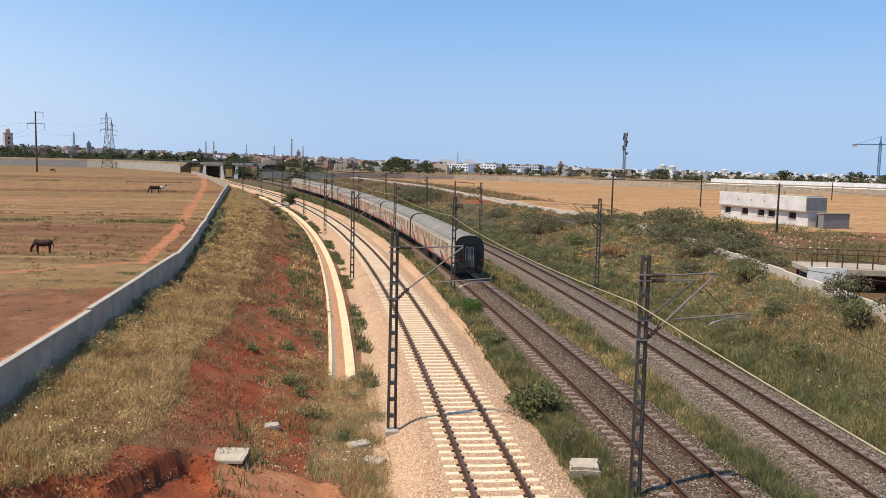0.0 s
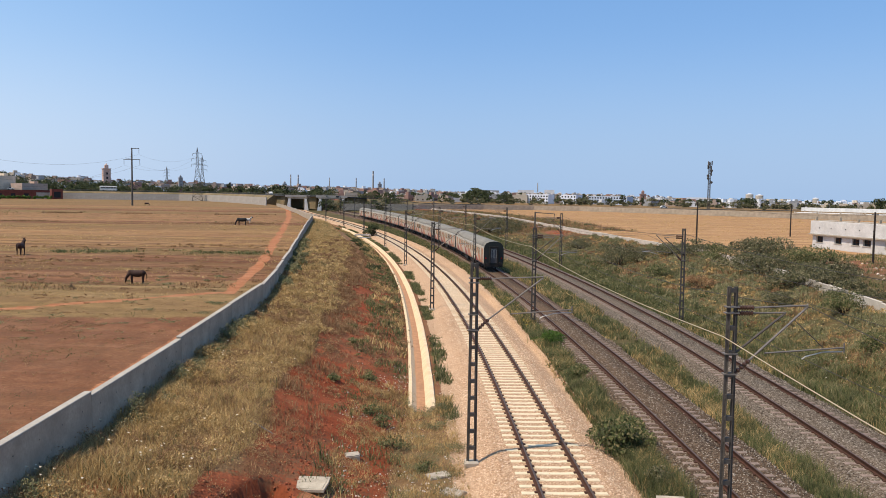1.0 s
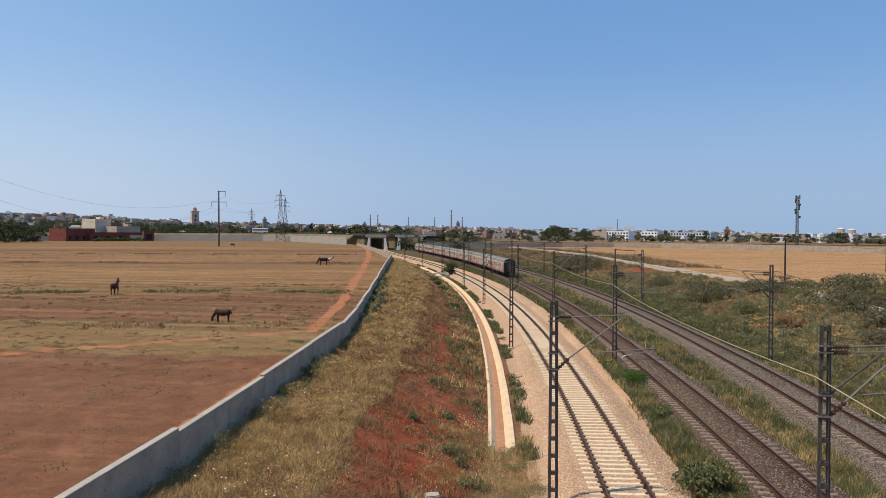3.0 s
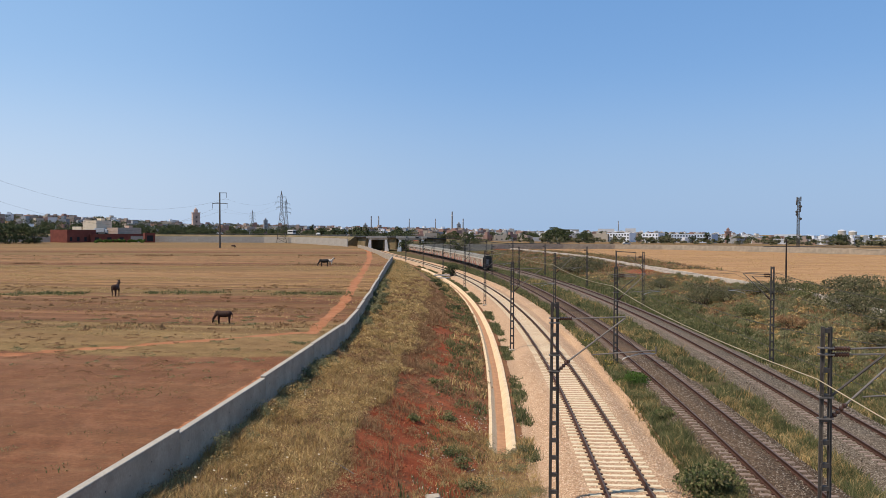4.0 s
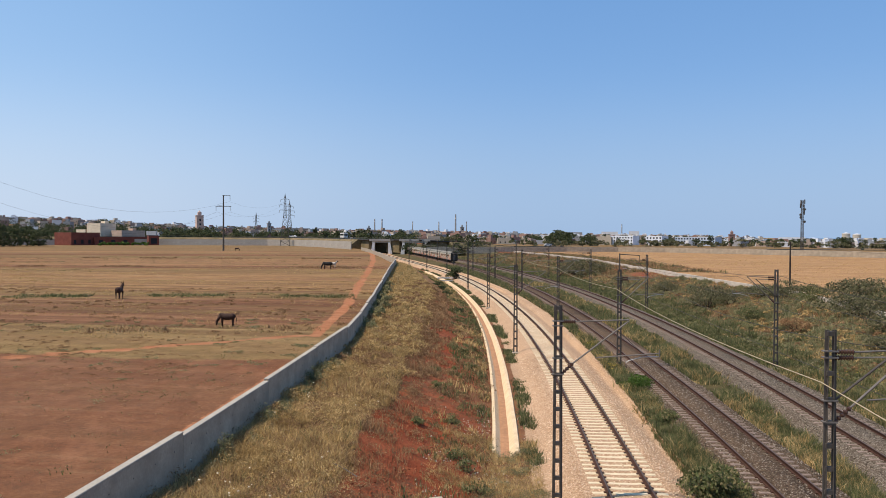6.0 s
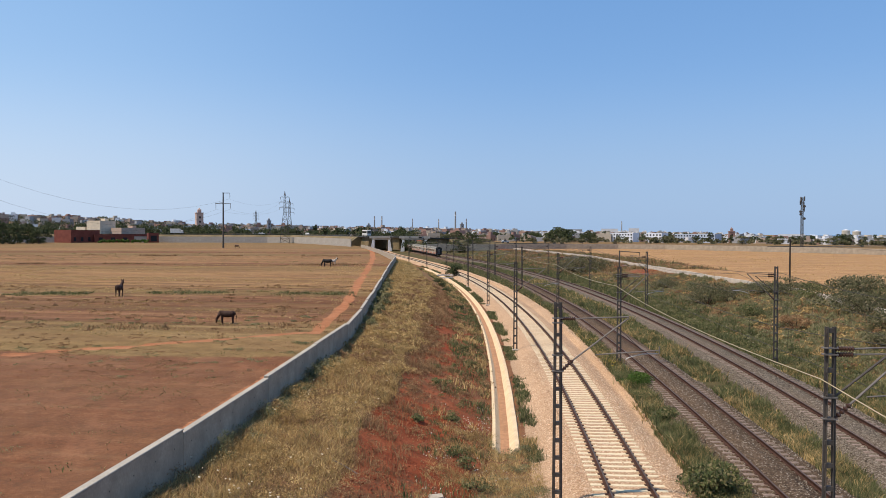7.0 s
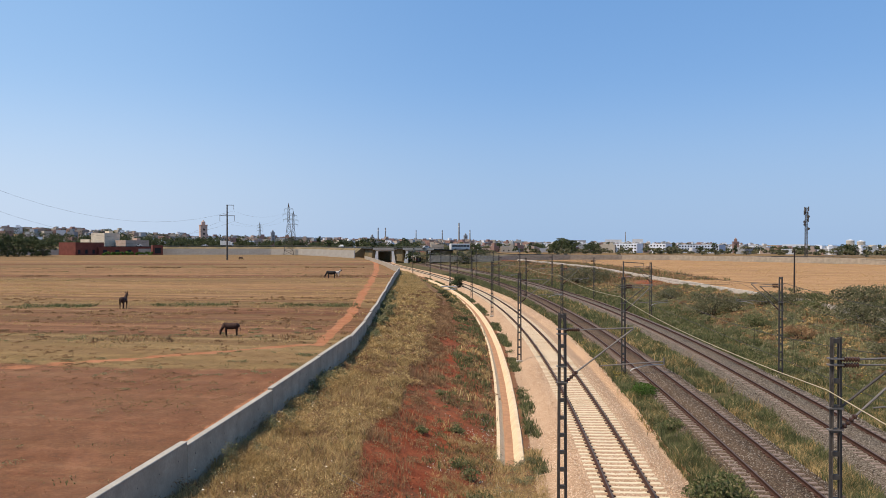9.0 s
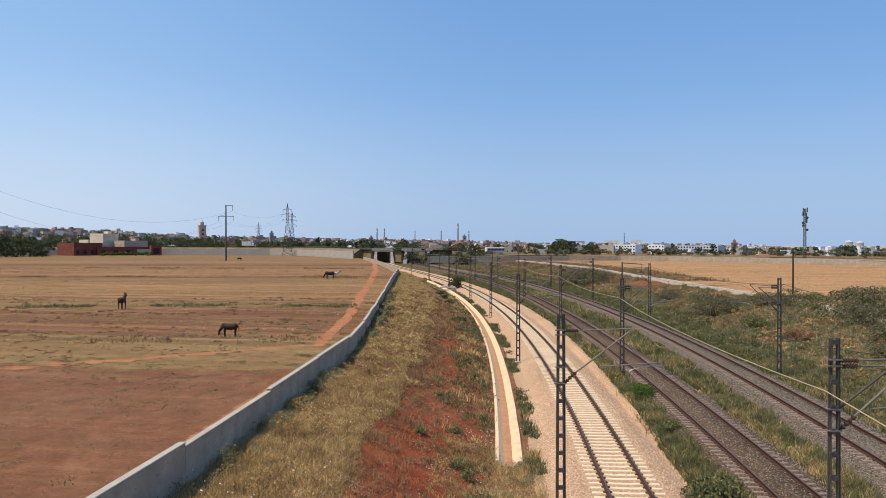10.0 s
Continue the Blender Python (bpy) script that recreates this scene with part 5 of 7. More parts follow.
def mole():
    """A long harbour mole in the sea with small white sheds."""
    rnd = random.Random(8)
    f, g = Form(), Form()
    degs = [12 + k for k in range(25)]
    for a, b in zip(degs, degs[1:]):
        p0, p1, p2, p3 = (Vector((*away(q, r), 0)) for q, r in ((a, 1880), (b, 1880), (b, 1950), (a, 1950)))
        f.add([p + Vector((0, 0, z)) for z in (-6.0, -2.4) for p in (p0, p1, p2, p3)], [(4, 5, 6, 7), (0, 1, 5, 4), (2, 3, 7, 6), (1, 2, 6, 5), (3, 0, 4, 7)])
    for i in range(120):
        m = pose(*away(min(35.5, 12.2 + rnd.random() ** 1.5 * 24), rnd.uniform(1890, 1940)), -2.45, 0, 0, rnd.uniform(0, 90))
        w, h = rnd.uniform(5, 22), rnd.uniform(2.5, 8)
        g.box(-w / 2, w / 2, -4, 4, 0, h, rnd.choice((0, 0, 1)), 0, m)
    tagged(part("harbour_mole", f, M_FAR_WALL), "long low harbour mole in the sea", "mole", kind="structure")
    tagged(part("harbour_sheds", g, [M_BRIGHT, M_CREAM]), "small white sheds along the harbour mole", "sheds", kind="stuff")


def sea():
    k = Nodes("sea_water")
    nz = k.noise(0.02, 4)
    k.bump(k.noise(0.3, 4), 0.2, 0.5)
    m = k.done(k.mix(nz, (0.05, 0.13, 0.22), (0.07, 0.17, 0.27)), 0.25, 0.0, 0.5)
    f = Form()
    ring = []
    for deg in (5, 9, 14, 20, 28, 36, 45):
        ring.append(away(deg, 1190 + (60 if deg % 2 else 0)))
    for deg in (45, 36, 28, 20, 14, 9, 5):
        ring.append(away(deg, 4900))
    n = len(ring)
    f.v = [(x, y, -4.5) for x, y in ring]
    f.f = [(i, i + 1, n - 2 - i, n - 1 - i) for i in range(n // 2 - 1)]
    f.s = [0] * len(f.f)
    tagged(part("water", f, m), "blue sea behind the town", "water", kind="structure")


# ---- power line, mobile mast, crane, poles ----
def lattice(f, w0, w1, z0, z1, n, r):
    for i in range(n):
        a, b = z0 + (z1 - z0) * i / n, z0 + (z1 - z0) * (i + 1) / n
        wa, wb = w0 + (w1 - w0) * i / n, w0 + (w1 - w0) * (i + 1) / n
        for k in range(4):
            p = ((-1, -1), (1, -1), (1, 1), (-1, 1))[k]
            q = ((-1, -1), (1, -1), (1, 1), (-1, 1))[(k + 1) % 4]
            f.rod((p[0] * wa, p[1] * wa, a), (p[0] * wb, p[1] * wb, b), r * 1.5, None, 4)
            f.rod((p[0] * wa, p[1] * wa, a), (q[0] * wb, q[1] * wb, b), r, None, 4)
            f.rod((q[0] * wa, q[1] * wa, a), (p[0] * wb, p[1] * wb, b), r, None, 4)
            f.rod((p[0] * wb, p[1] * wb, b), (q[0] * wb, q[1] * wb, b), r, None, 4)


def pylons():
    p = empty("power_pylon", at(-190, 474, 1.6, 20), "grey steel lattice power pylon standing in a field", "pylon", "power pylons")
    f = Form()
    lattice(f, 2.9, 0.75, 0, 20, 7, 0.07)
    part("lattice_body", f, M_STEEL, p)
    f = Form()
    lattice(f, 0.75, 0.5, 20, 29, 5, 0.06)
    f.rod((0, 0, 29), (0, 0, 31.6), 0.5, 0.05, 4)
    part("head", f, M_STEEL, p)
    for z, w in ((21.5, 3.2), (24.6, 3.4), (27.7, 2.6)):
        part("crossarm", Form().rod((-w, 0, z), (w, 0, z), 0.09).rod((-w, 0, z), (0, 0, z + 1.0), 0.06).rod((w, 0, z), (0, 0, z + 1.0), 0.06), M_STEEL, p)
        for s in (-1, 1):
            part("insulator_string", Form().rod((s * w, 0, z), (s * w, 0, z - 1.4), 0.1), M_STEEL_PALE, p)
    copy_thing(p, pose(-221, 560, 0.5, 0, 0, 25))
    copy_thing(p, pose(*away(-23.75, 950), 1.0, 0, 0, 40))
    # tall line pole in the field
    q = empty("line_pole", at(-159.4, 328.7, 1.6, 12), "tall dark line pole with two crossarms in a field", "pole")
    part("shaft", Form().rod((0, 0, -0.5), (0, 0, 23.5), 0.42, 0.26, 10), M_STEEL, q)
    part("crossarm", Form().bar((-3.3, 0, 18.8), (3.3, 0, 18.8), 0.28, 0.22).rod((-3.3, 0, 18.8), (0, 0, 19.4), 0.06), M_STEEL, q)
    part("crossarm", Form().bar((-0.4, 0, 23.3), (2.9, 0, 23.3), 0.28, 0.22), M_STEEL, q)
    for x, z in ((-3.1, 18.7), (3.1, 18.7), (2.8, 23.2)):
        part("insulator_string", Form().rod((x, 0, z), (x, 0, z - 2.0), 0.08), M_PORCELAIN, q)
    # conductors from the pole to the next ones, outside the view
    for off, z0, sag in ((-3.1, 18.0, 24.0), (3.1, 18.0, 21.5), (2.8, 22.4, 19.5)):
        a = Vector((-159.4 + off, 328.7, z0))
        b = Vector((-196 + off, 140, z0 + 35.4))
        g = Form()
        n = 16
        g.path([a.lerp(b, i / n) - Vector((0, 0, sag * 4 * (i / n) * (1 - i / n))) for i in range(n + 1)], 0.022, 4)
        c = Vector((-190 + off, 474, 25.5 + (z0 - 18)))
        tagged(part("power_line", g, M_WIRE), "thin sagging power line", "cable", "power lines")
        g = Form()
        g.path([a.lerp(c, i / n) - Vector((0, 0, 4.0 * 4 * (i / n) * (1 - i / n))) for i in range(n + 1)], 0.018, 4)
        tagged(part("power_line", g, M_WIRE), "thin sagging power line", "cable", "power lines")


def mobile_mast():
    x, y = away(12.2, 430)
    m = empty("mobile_mast", pose(x, y, float(ground_z(x, y)), 0, 0, 10), "grey lattice mobile phone mast with antennas", "mast")
    f = Form()
    lattice(f, 0.55, 0.4, 0, 24, 14, 0.05)
    part("lattice", f, M_STEEL, m)
    for i, (z, dx, dy) in enumerate(((23.2, -.9, -.5), (23.4, .9, -.5), (23.0, 0, .9), (21.6, -.9, 0), (21.0, .8, 0), (18.4, .8, -.4))):
        part("panel_antenna", Form().box(dx - .25, dx + .25, dy - .15, dy + .15, z - 1.1, z + 1.1, 0, 0.05).rod((0, 0, z), (dx, dy, z), 0.05), M_STEEL if i % 2 else M_STEEL_PALE, m)
    for z, dx in ((19.8, .9), (16.0, -.8), (14.0, .9), (17.3, -0.9)):
        part("dish", Form().rod((dx, -.3, z), (dx, -.75, z), 0.65, 0.55, 14).rod((0, 0, z), (dx, -.3, z), .05), M_STEEL, m)


def crane():
    x, y = away(27.5, 900)
    c = empty("tower_crane", pose(x, y, float(ground_z(x, y)), 0, 0, -32), "blue-grey tower crane over the town", "crane")
    k = worn("crane_blue_paint", (0.10, 0.17, 0.26), 0.8, 1.0)
    f = Form()
    lattice(f, 1.0, 1.0, 0, 40, 16, 0.14)
    part("tower", f, k, c)
    part("jib", Form().bar((-24, 0, 38.5), (15, 0, 38.5), 1.4, 0.9).rod((-20, 0, 39), (0, 0, 46), 0.15).rod((14, 0, 39), (0, 0, 46), 0.15), k, c)
    part("top", Form().rod((0, 0, 39), (0, 0, 46.5), 0.9, 0.3, 4), k, c)
    part("counterweight", Form().box(-24, -20.5, -1, 1, 36.3, 38.2), M_CONCRETE, c)


def wood_pole(x, y, top, label="dark wooden telegraph pole"):
    p = empty("telegraph_pole", at(x, y), label, "pole", "telegraph poles")
    z = float(ground_z(x, y))
    part("shaft", Form().rod((0, 0, -0.5), (0, 0, top - z), 0.14, 0.1, 8), M_WOODPOLE, p)
    part("crosspiece", Form().box(-0.35, 0.35, -0.05, 0.05, top - z - 0.35, top - z - 0.25), M_STEEL, p)


def poles():
    for x, y, top in ((26.4, 129.5, 7.9), (50.2, 162, 7.4), (39.2, 97.2, 7.3), (99, 212, 7.4)):
        wood_pole(x, y, top)
    for a, b in (((39.2, 97.2, 7.1), (26.4, 129.5, 7.7)), ((26.4, 129.5, 7.7), (10, 175, 7.6)), ((39.2, 97.2, 7.1), (58, 50, 7.0)), ((39.2, 97.2, 7.0), (50.2, 162, 7.2))):
        a, b = Vector(a), Vector(b)
        f = Form().path([a.lerp(b, i / 10) - Vector((0, 0, 3.0 * (i / 10) * (1 - i / 10))) for i in range(11)], 0.014, 4)
        tagged(part("telegraph_wire", f, M_WIRE), "thin sagging telegraph wire", "cable", "telegraph wires")


# ---- house and terrace beyond the cutting ----
def house():
    h = empty("unfinished_house", pose(42.4, 126.5, RIGHT_Z, 0, 0, -73), "white two-storey house with bare cement ends, unfinished", "house")
    L, D = 18.6, 2.8
    # local x runs along the front towards the camera, local -y is the lit front
    f = Form()
    low, top = 1.95, 3.95
    wins = [1.6, 5.6, 9.2, 11.4, 15.6]
    f.box(0, L, 0.0, D, -0.6, 0.9)
    x = 0.0
    for wx in wins:
        f.box(x, wx - 0.75, 0.0, D, 0.903, 1.75)
        x = wx + 0.75
    f.box(x, L, 0, D, 0.903, 1.75)
    f.box(0, L, 0, D, 1.753, low)
    part("ground_floor", f, M_WHITE, h, "whitewashed ground floor")
    part("ledge", Form().box(-0.35, L + 0.15, -0.45, D + 0.1, low + 0.003, low + 0.16), M_CONCRETE_CAP, h, "projecting slab edge")
    part("upper_floor", Form().box(-0.1, L - 0.1, -0.35, D, low + 0.165, top, 0, 0.03), M_WHITE, h, "patchy whitewashed upper wall")
    part("roof_slab", Form().box(0.1, L - 0.3, -0.15, D - 0.2, top + 0.003, top + 0.1), M_CONCRETE, h)
    part("end_wall", Form().box(L - 0.095, L + 0.06, -0.36, D + 0.02, low + 0.17, top - 0.1), M_GREYBLOCK, h, "bare dark cement end wall")
    for wx in wins:
        w = part("window", Form().box(wx - 0.74, wx + 0.74, 0.25, 0.3, 0.91, 1.74), M_DARK, h, "dark open window")
        part("sill", Form().box(wx - 0.85, wx + 0.85, -0.08, 0.12, 0.82, 0.898), M_CONCRETE_CAP, w)
        part("frame", Form().box(wx - 0.03, wx + 0.03, 0.18, 0.24, 0.92, 1.73).box(wx - 0.72, wx + 0.72, 0.18, 0.24, 1.3, 1.36), M_RUST, w, "rusty window frame")
    for wx in (2.0, 4.5, 7.5, 10.3, 13.0):
        part("vent_hole", Form().box(wx - 0.07, wx + 0.07, -0.37, -0.33, 2.9, 3.08), M_DARK, h)
    for wx, hh in ((0.4, 0.5), (5.6, 0.55), (9.3, 0.4), (13.4, 0.45)):
        part("column_stub", Form().box(wx - 0.12, wx + 0.12, 0.1, 0.4, top + 0.1, top + 0.1 + hh), M_CONCRETE, h)
    a = part("annex", Form().box(L + 0.07, L + 1.7, 1.2, D + 1.2, -0.6, 1.8).box(L + 1.7, L + 2.7, 0.1, D + 1.4, -0.6, 1.9, 0, 0.03), M_GREYBLOCK, h, "bare grey cement annex")
    part("doorway", Form().box(L + 0.25, L + 1.5, 1.14, 1.25, -0.2, 1.65), M_DARK, a)
    part("annex_roof", Form().box(L + 1.6, L + 2.8, 0.0, D + 1.5, 1.903, 2.0), M_CONCRETE, a)
    # second low building with white wall far behind
    x, y = away(22.6, 380)
    y += 12
    b = empty("warehouse", pose(x, y, RIGHT_Z - 2.3, 0, 0, -42), "long low white warehouse wall", "warehouse")
    part("wall_block", Form().box(-36, 40, 0, 12, -1, 2.2), M_WHITE, b)
    part("roof_sheet", Form().add([(-36.4, -0.5, 2.22), (40.4, -0.5, 2.22), (40.4, 12, 2.8), (-36.4, 12, 2.8), (-36.4, -0.5, 2.35), (40.4, -0.5, 2.35), (40.4, 12, 2.93), (-36.4, 12, 2.93)], [(3, 2, 1, 0), (4, 5, 6, 7), (0, 1, 5, 4), (2, 3, 7, 6), (1, 2, 6, 5), (3, 0, 4, 7)]), M_WHITE, b, "sloping white sheet roof")
    part("back_gable", Form().box(-36, 40, 11.5, 11.9, 3.4, 5.1), M_WHITE, b)
    for k in range(8):
        part("pilaster", Form().box(-34 + k * 10, -33.4 + k * 10, -0.15, 0, -1, 3.38), M_CONCRETE_CAP, b)


def terrace():
    t = empty("concrete_terrace", pose(23.1, 55.0, 0.62, 0, 0, -8), "raised concrete terrace with rusty railing, unfinished", "terrace")
    part("slab", Form().box(0, 17, -4.5, -0.8, 1.95, 2.3, 0, 0.03), M_CONCRETE, t)
    part("edge_beam", Form().box(0.0, 2.2, -4.56, -4.3, 1.45, 2.35), M_WHITE, t)
    part("edge_beam", Form().box(6.2, 7.0, -4.56, -4.3, 1.35, 1.94), M_WHITE, t)
    for x in (0.6, 6.5, 11.5, 16):
        for y in (-3.9, -1.2):
            part("column", Form().box(x - 0.2, x + 0.2, y - 0.2, y + 0.2, 0.2, 1.945), M_GREYBLOCK, t)
    part("back_wall", Form().box(0.3, 17, -1.1, -0.9, 0.2, 1.94), M_TERRACOTTA, t, "terracotta back wall under the slab")
    r = part("railing", Form().bar((0.2, -4.3, 3.15), (17, -4.3, 3.15), 0.06, 0.06).bar((0.2, -4.3, 2.75), (17, -4.3, 2.75), 0.04, 0.04), M_RUST, t, "rusty railing")
    for i in range(20):
        x = 0.25 + i * 0.88
        part("railing_post", Form().bar((x, -4.3, 2.3), (x, -4.3, 3.2), 0.07, 0.07), M_RUST, r)
    r2 = part("railing", Form().bar((0.2, -1.0, 3.15), (17, -1.0, 3.15), 0.06, 0.06), M_RUST, t)
    for i in range(14):
        x = 0.25 + i * 1.25
        part("railing_post", Form().bar((x, -1.0, 2.3), (x, -1.0, 3.2), 0.06, 0.06), M_RUST, r2)


def farm():
    """Terracotta farm buildings and the cream house behind."""
    g = "farm buildings"
    x, y = away(-34.8, 550)
    building("farm_building", x, y, 1.6, 68, 19, 17, 6.9, M_TERRACOTTA, "terracotta farm building with flat roof", 1, 4, False, g, (1.6, 2.4), M_DARK)
    x, y = away(-32.0, 548)
    b = building("farm_wall", x, y, 1.6, 40, 35, 4, 4.3, M_TERRACOTTA, "long terracotta farm wall with a gate", 1, 5, False, g, (2.4, 2.2), M_DARK)
    x, y = away(-30.3, 540)
    building("farm_shed", x, y, 1.6, 40, 6, 6, 5.2, M_TERRACOTTA, "small terracotta farm shed with an open front", 1, 1, False, g, (3.6, 3.4), M_DARK)
    x, y = away(-33.4, 592)
    building("cream_house", x, y, 1.6, 72, 12, 13, 13.0, M_CREAM, "tall cream plastered house with blank walls", 0, 0, True, g)
    x, y = away(-34.3, 600)
    building("cream_house", x, y, 1.6, 72, 8, 9, 9.0, M_CREAM, "low cream plastered wing of a house", 0, 0, False, g)
    x, y = away(-31.8, 588)
    building("cream_house", x, y, 1.6, 72, 19, 10, 8.4, M_PINK, "low pinkish plastered house with a terrace", 1, 4, True, g)
    # long retaining wall below the road
    pts = [(*away(-46, 570), 1.4), (*away(-38, 556), 1.4), (*away(-30, 546), 1.4), (*away(-23, 526), 1.4), (*away(-21.4, 514), 1.4), (*away(-19.9, 474), 1.4), (*away(-17.4, 396), 1.4)]
    wall_run("wall_below_road", pts, "long dusty grey retaining wall below the road", 3.9, 0.4, 14.0, M_FAR_WALL, M_CONCRETE_CAP, 0.0, False)


# ---- animals ----
M_HIDE_DARK = worn("dark_brown_hide", (0.06, 0.026, 0.016), 0.6, 3.0, 0.75)
M_HIDE_BLACK = worn("black_hide", (0.014, 0.012, 0.011), 0.7, 3.0, 0.7)
M_HIDE_WHITE = worn("white_hide", (0.60, 0.55, 0.48), 0.85, 3.0, 0.8)


def grazer(name, m, mat, label, category, head_down=True, size=1.0, blaze=None):
    """A four-legged animal; local +x is its front."""
    a = empty(name, m @ Matrix.Scale(size, 4), label, category)
    part("body", Form().ball((0, 0, 0.86), 0.66, 0.26, 0.30, 14, 8).ball((-0.42, 0, 0.90), 0.30, 0.27, 0.29, 12, 7).ball((0.42, 0, 0.90), 0.27, 0.22, 0.28, 12, 7), mat, a, "", True)
    if head_down:
        neck, hd, muz = (0.62, 0, 1.0), (0.98, 0, 0.42), (1.02, 0, 0.14)
    else:
        neck, hd, muz = (0.58, 0, 1.05), (0.90, 0, 1.42), (1.16, 0, 1.26)
    part("neck", Form().rod(neck, hd, 0.17, 0.10, 10).ball(neck, 0.18, 0.16, 0.2, 10, 6), mat, a, "", True)
    h = part("head", Form().rod(hd, muz, 0.115, 0.065, 10).ball(hd, 0.12, 0.1, 0.13, 10, 6).ball(muz, 0.07, 0.06, 0.07, 8, 5), blaze or mat, a, "", True)
    for s in (-1, 1):
        part("ear", Form().rod((hd[0] - 0.02, s * 0.07, hd[2] + 0.06), (hd[0] - 0.08, s * 0.12, hd[2] + 0.26), 0.04, 0.01, 6), mat, h)
    for x in (-0.5, 0.46):
        for s in (-1, 1):
            part("leg", Form().rod((x, s * 0.15, 0.75), (x + 0.03, s * 0.15, 0.38), 0.10, 0.055, 8).rod((x + 0.03, s * 0.15, 0.38), (x, s * 0.15, 0.0), 0.05, 0.04, 8)
                 .rod((x, s * 0.15, 0.0), (x + 0.02, s * 0.15, 0.06), 0.06, 0.05, 8), mat, a)
    part("tail", Form().rod((-0.7, 0, 1.0), (-0.80, 0, 0.7), 0.035, 0.03, 6).rod((-0.80, 0, 0.7), (-0.79, 0, 0.4), 0.04, 0.015, 6), mat, a)
    return a


def animals():
    grazer("donkey", at(-29.0, 60.5, None, 191), M_HIDE_DARK, "dark brown donkey grazing in the stubble field", "donkey", True, 0.86)
    grazer("donkey", at(-52.5, 82.9, None, 102), M_HIDE_DARK, "dark brown donkey standing with raised head in the field", "donkey", False, 1.12)
    grazer("cow", at(-55.9, 162.5, None, 190), M_HIDE_BLACK, "black cow grazing in the field", "cow", True, 1.3)
    grazer("cow", at(-57.5, 170.5, None, 10), M_HIDE_WHITE, "white cow with a dark head behind the black one", "cow", False, 1.0, M_HIDE_BLACK)
    grazer("donkey", at(-153.0, 328.0, None, 20), M_HIDE_DARK, "dark donkey grazing beside a line pole", "donkey", True, 1.1)


sea()
mole()
road()
bridge(float(xa(386)), 386.0, 3.2, 6.2, 14, (), "concrete railway bridge with white abutments carrying a road")
bridge(float(xb(384) + xc(384)) / 2, 384.0, 4.7, 6.2, 12, (0.4,), "concrete two-span railway bridge carrying a road")
vehicles()
town()
pylons()
mobile_mast()
crane()
poles()
house()
terrace()
farm()
animals()


# ---- plants ----
G_DRY = leafy("dry_grass", (0.42, 0.285, 0.125), (0.62, 0.45, 0.225), (0.76, 0.60, 0.34), (0.48, 0.37, 0.18), (0.27, 0.22, 0.10), through=0.35)
G_BROWN = leafy("withered_weeds", (0.22, 0.125, 0.07), (0.32, 0.20, 0.115), (0.44, 0.31, 0.18), through=0.3)
G_GREEN = leafy("green_grass", (0.075, 0.10, 0.040), (0.115, 0.142, 0.056), (0.155, 0.178, 0.082), (0.22, 0.21, 0.11), (0.33, 0.285, 0.16), through=0.35)
G_FRESH = leafy("fresh_green_leaves", (0.05, 0.105, 0.018), (0.075, 0.145, 0.025), (0.11, 0.175, 0.04), through=0.3)
G_OLIVE = leafy("olive_grey_leaves", (0.075, 0.085, 0.042), (0.12, 0.128, 0.07), (0.17, 0.165, 0.10), (0.26, 0.235, 0.16), through=0.3)
G_DARK = leafy("dark_green_leaves", (0.042, 0.058, 0.026), (0.062, 0.082, 0.036), (0.09, 0.108, 0.052), through=0.3)
G_SAGE = leafy("grey_green_weeds", (0.16, 0.185, 0.09), (0.235, 0.25, 0.135), (0.41, 0.375, 0.25), (0.23, 0.20, 0.115), through=0.35)
G_STRAW = leafy("golden_straw", (0.45, 0.29, 0.13), (0.56, 0.385, 0.195), (0.64, 0.465, 0.25), through=0.2)
G_FLOWER = leafy("white_umbels", (0.74, 0.72, 0.62), (0.80, 0.78, 0.70))
G_YELLOW = leafy("yellow_flowers", (0.62, 0.48, 0.03), (0.70, 0.56, 0.06))
M_BARK = worn("grey_brown_bark", (0.10, 0.075, 0.055), 0.6, 3.0, 0.95)
R = np.random.RandomState(7)


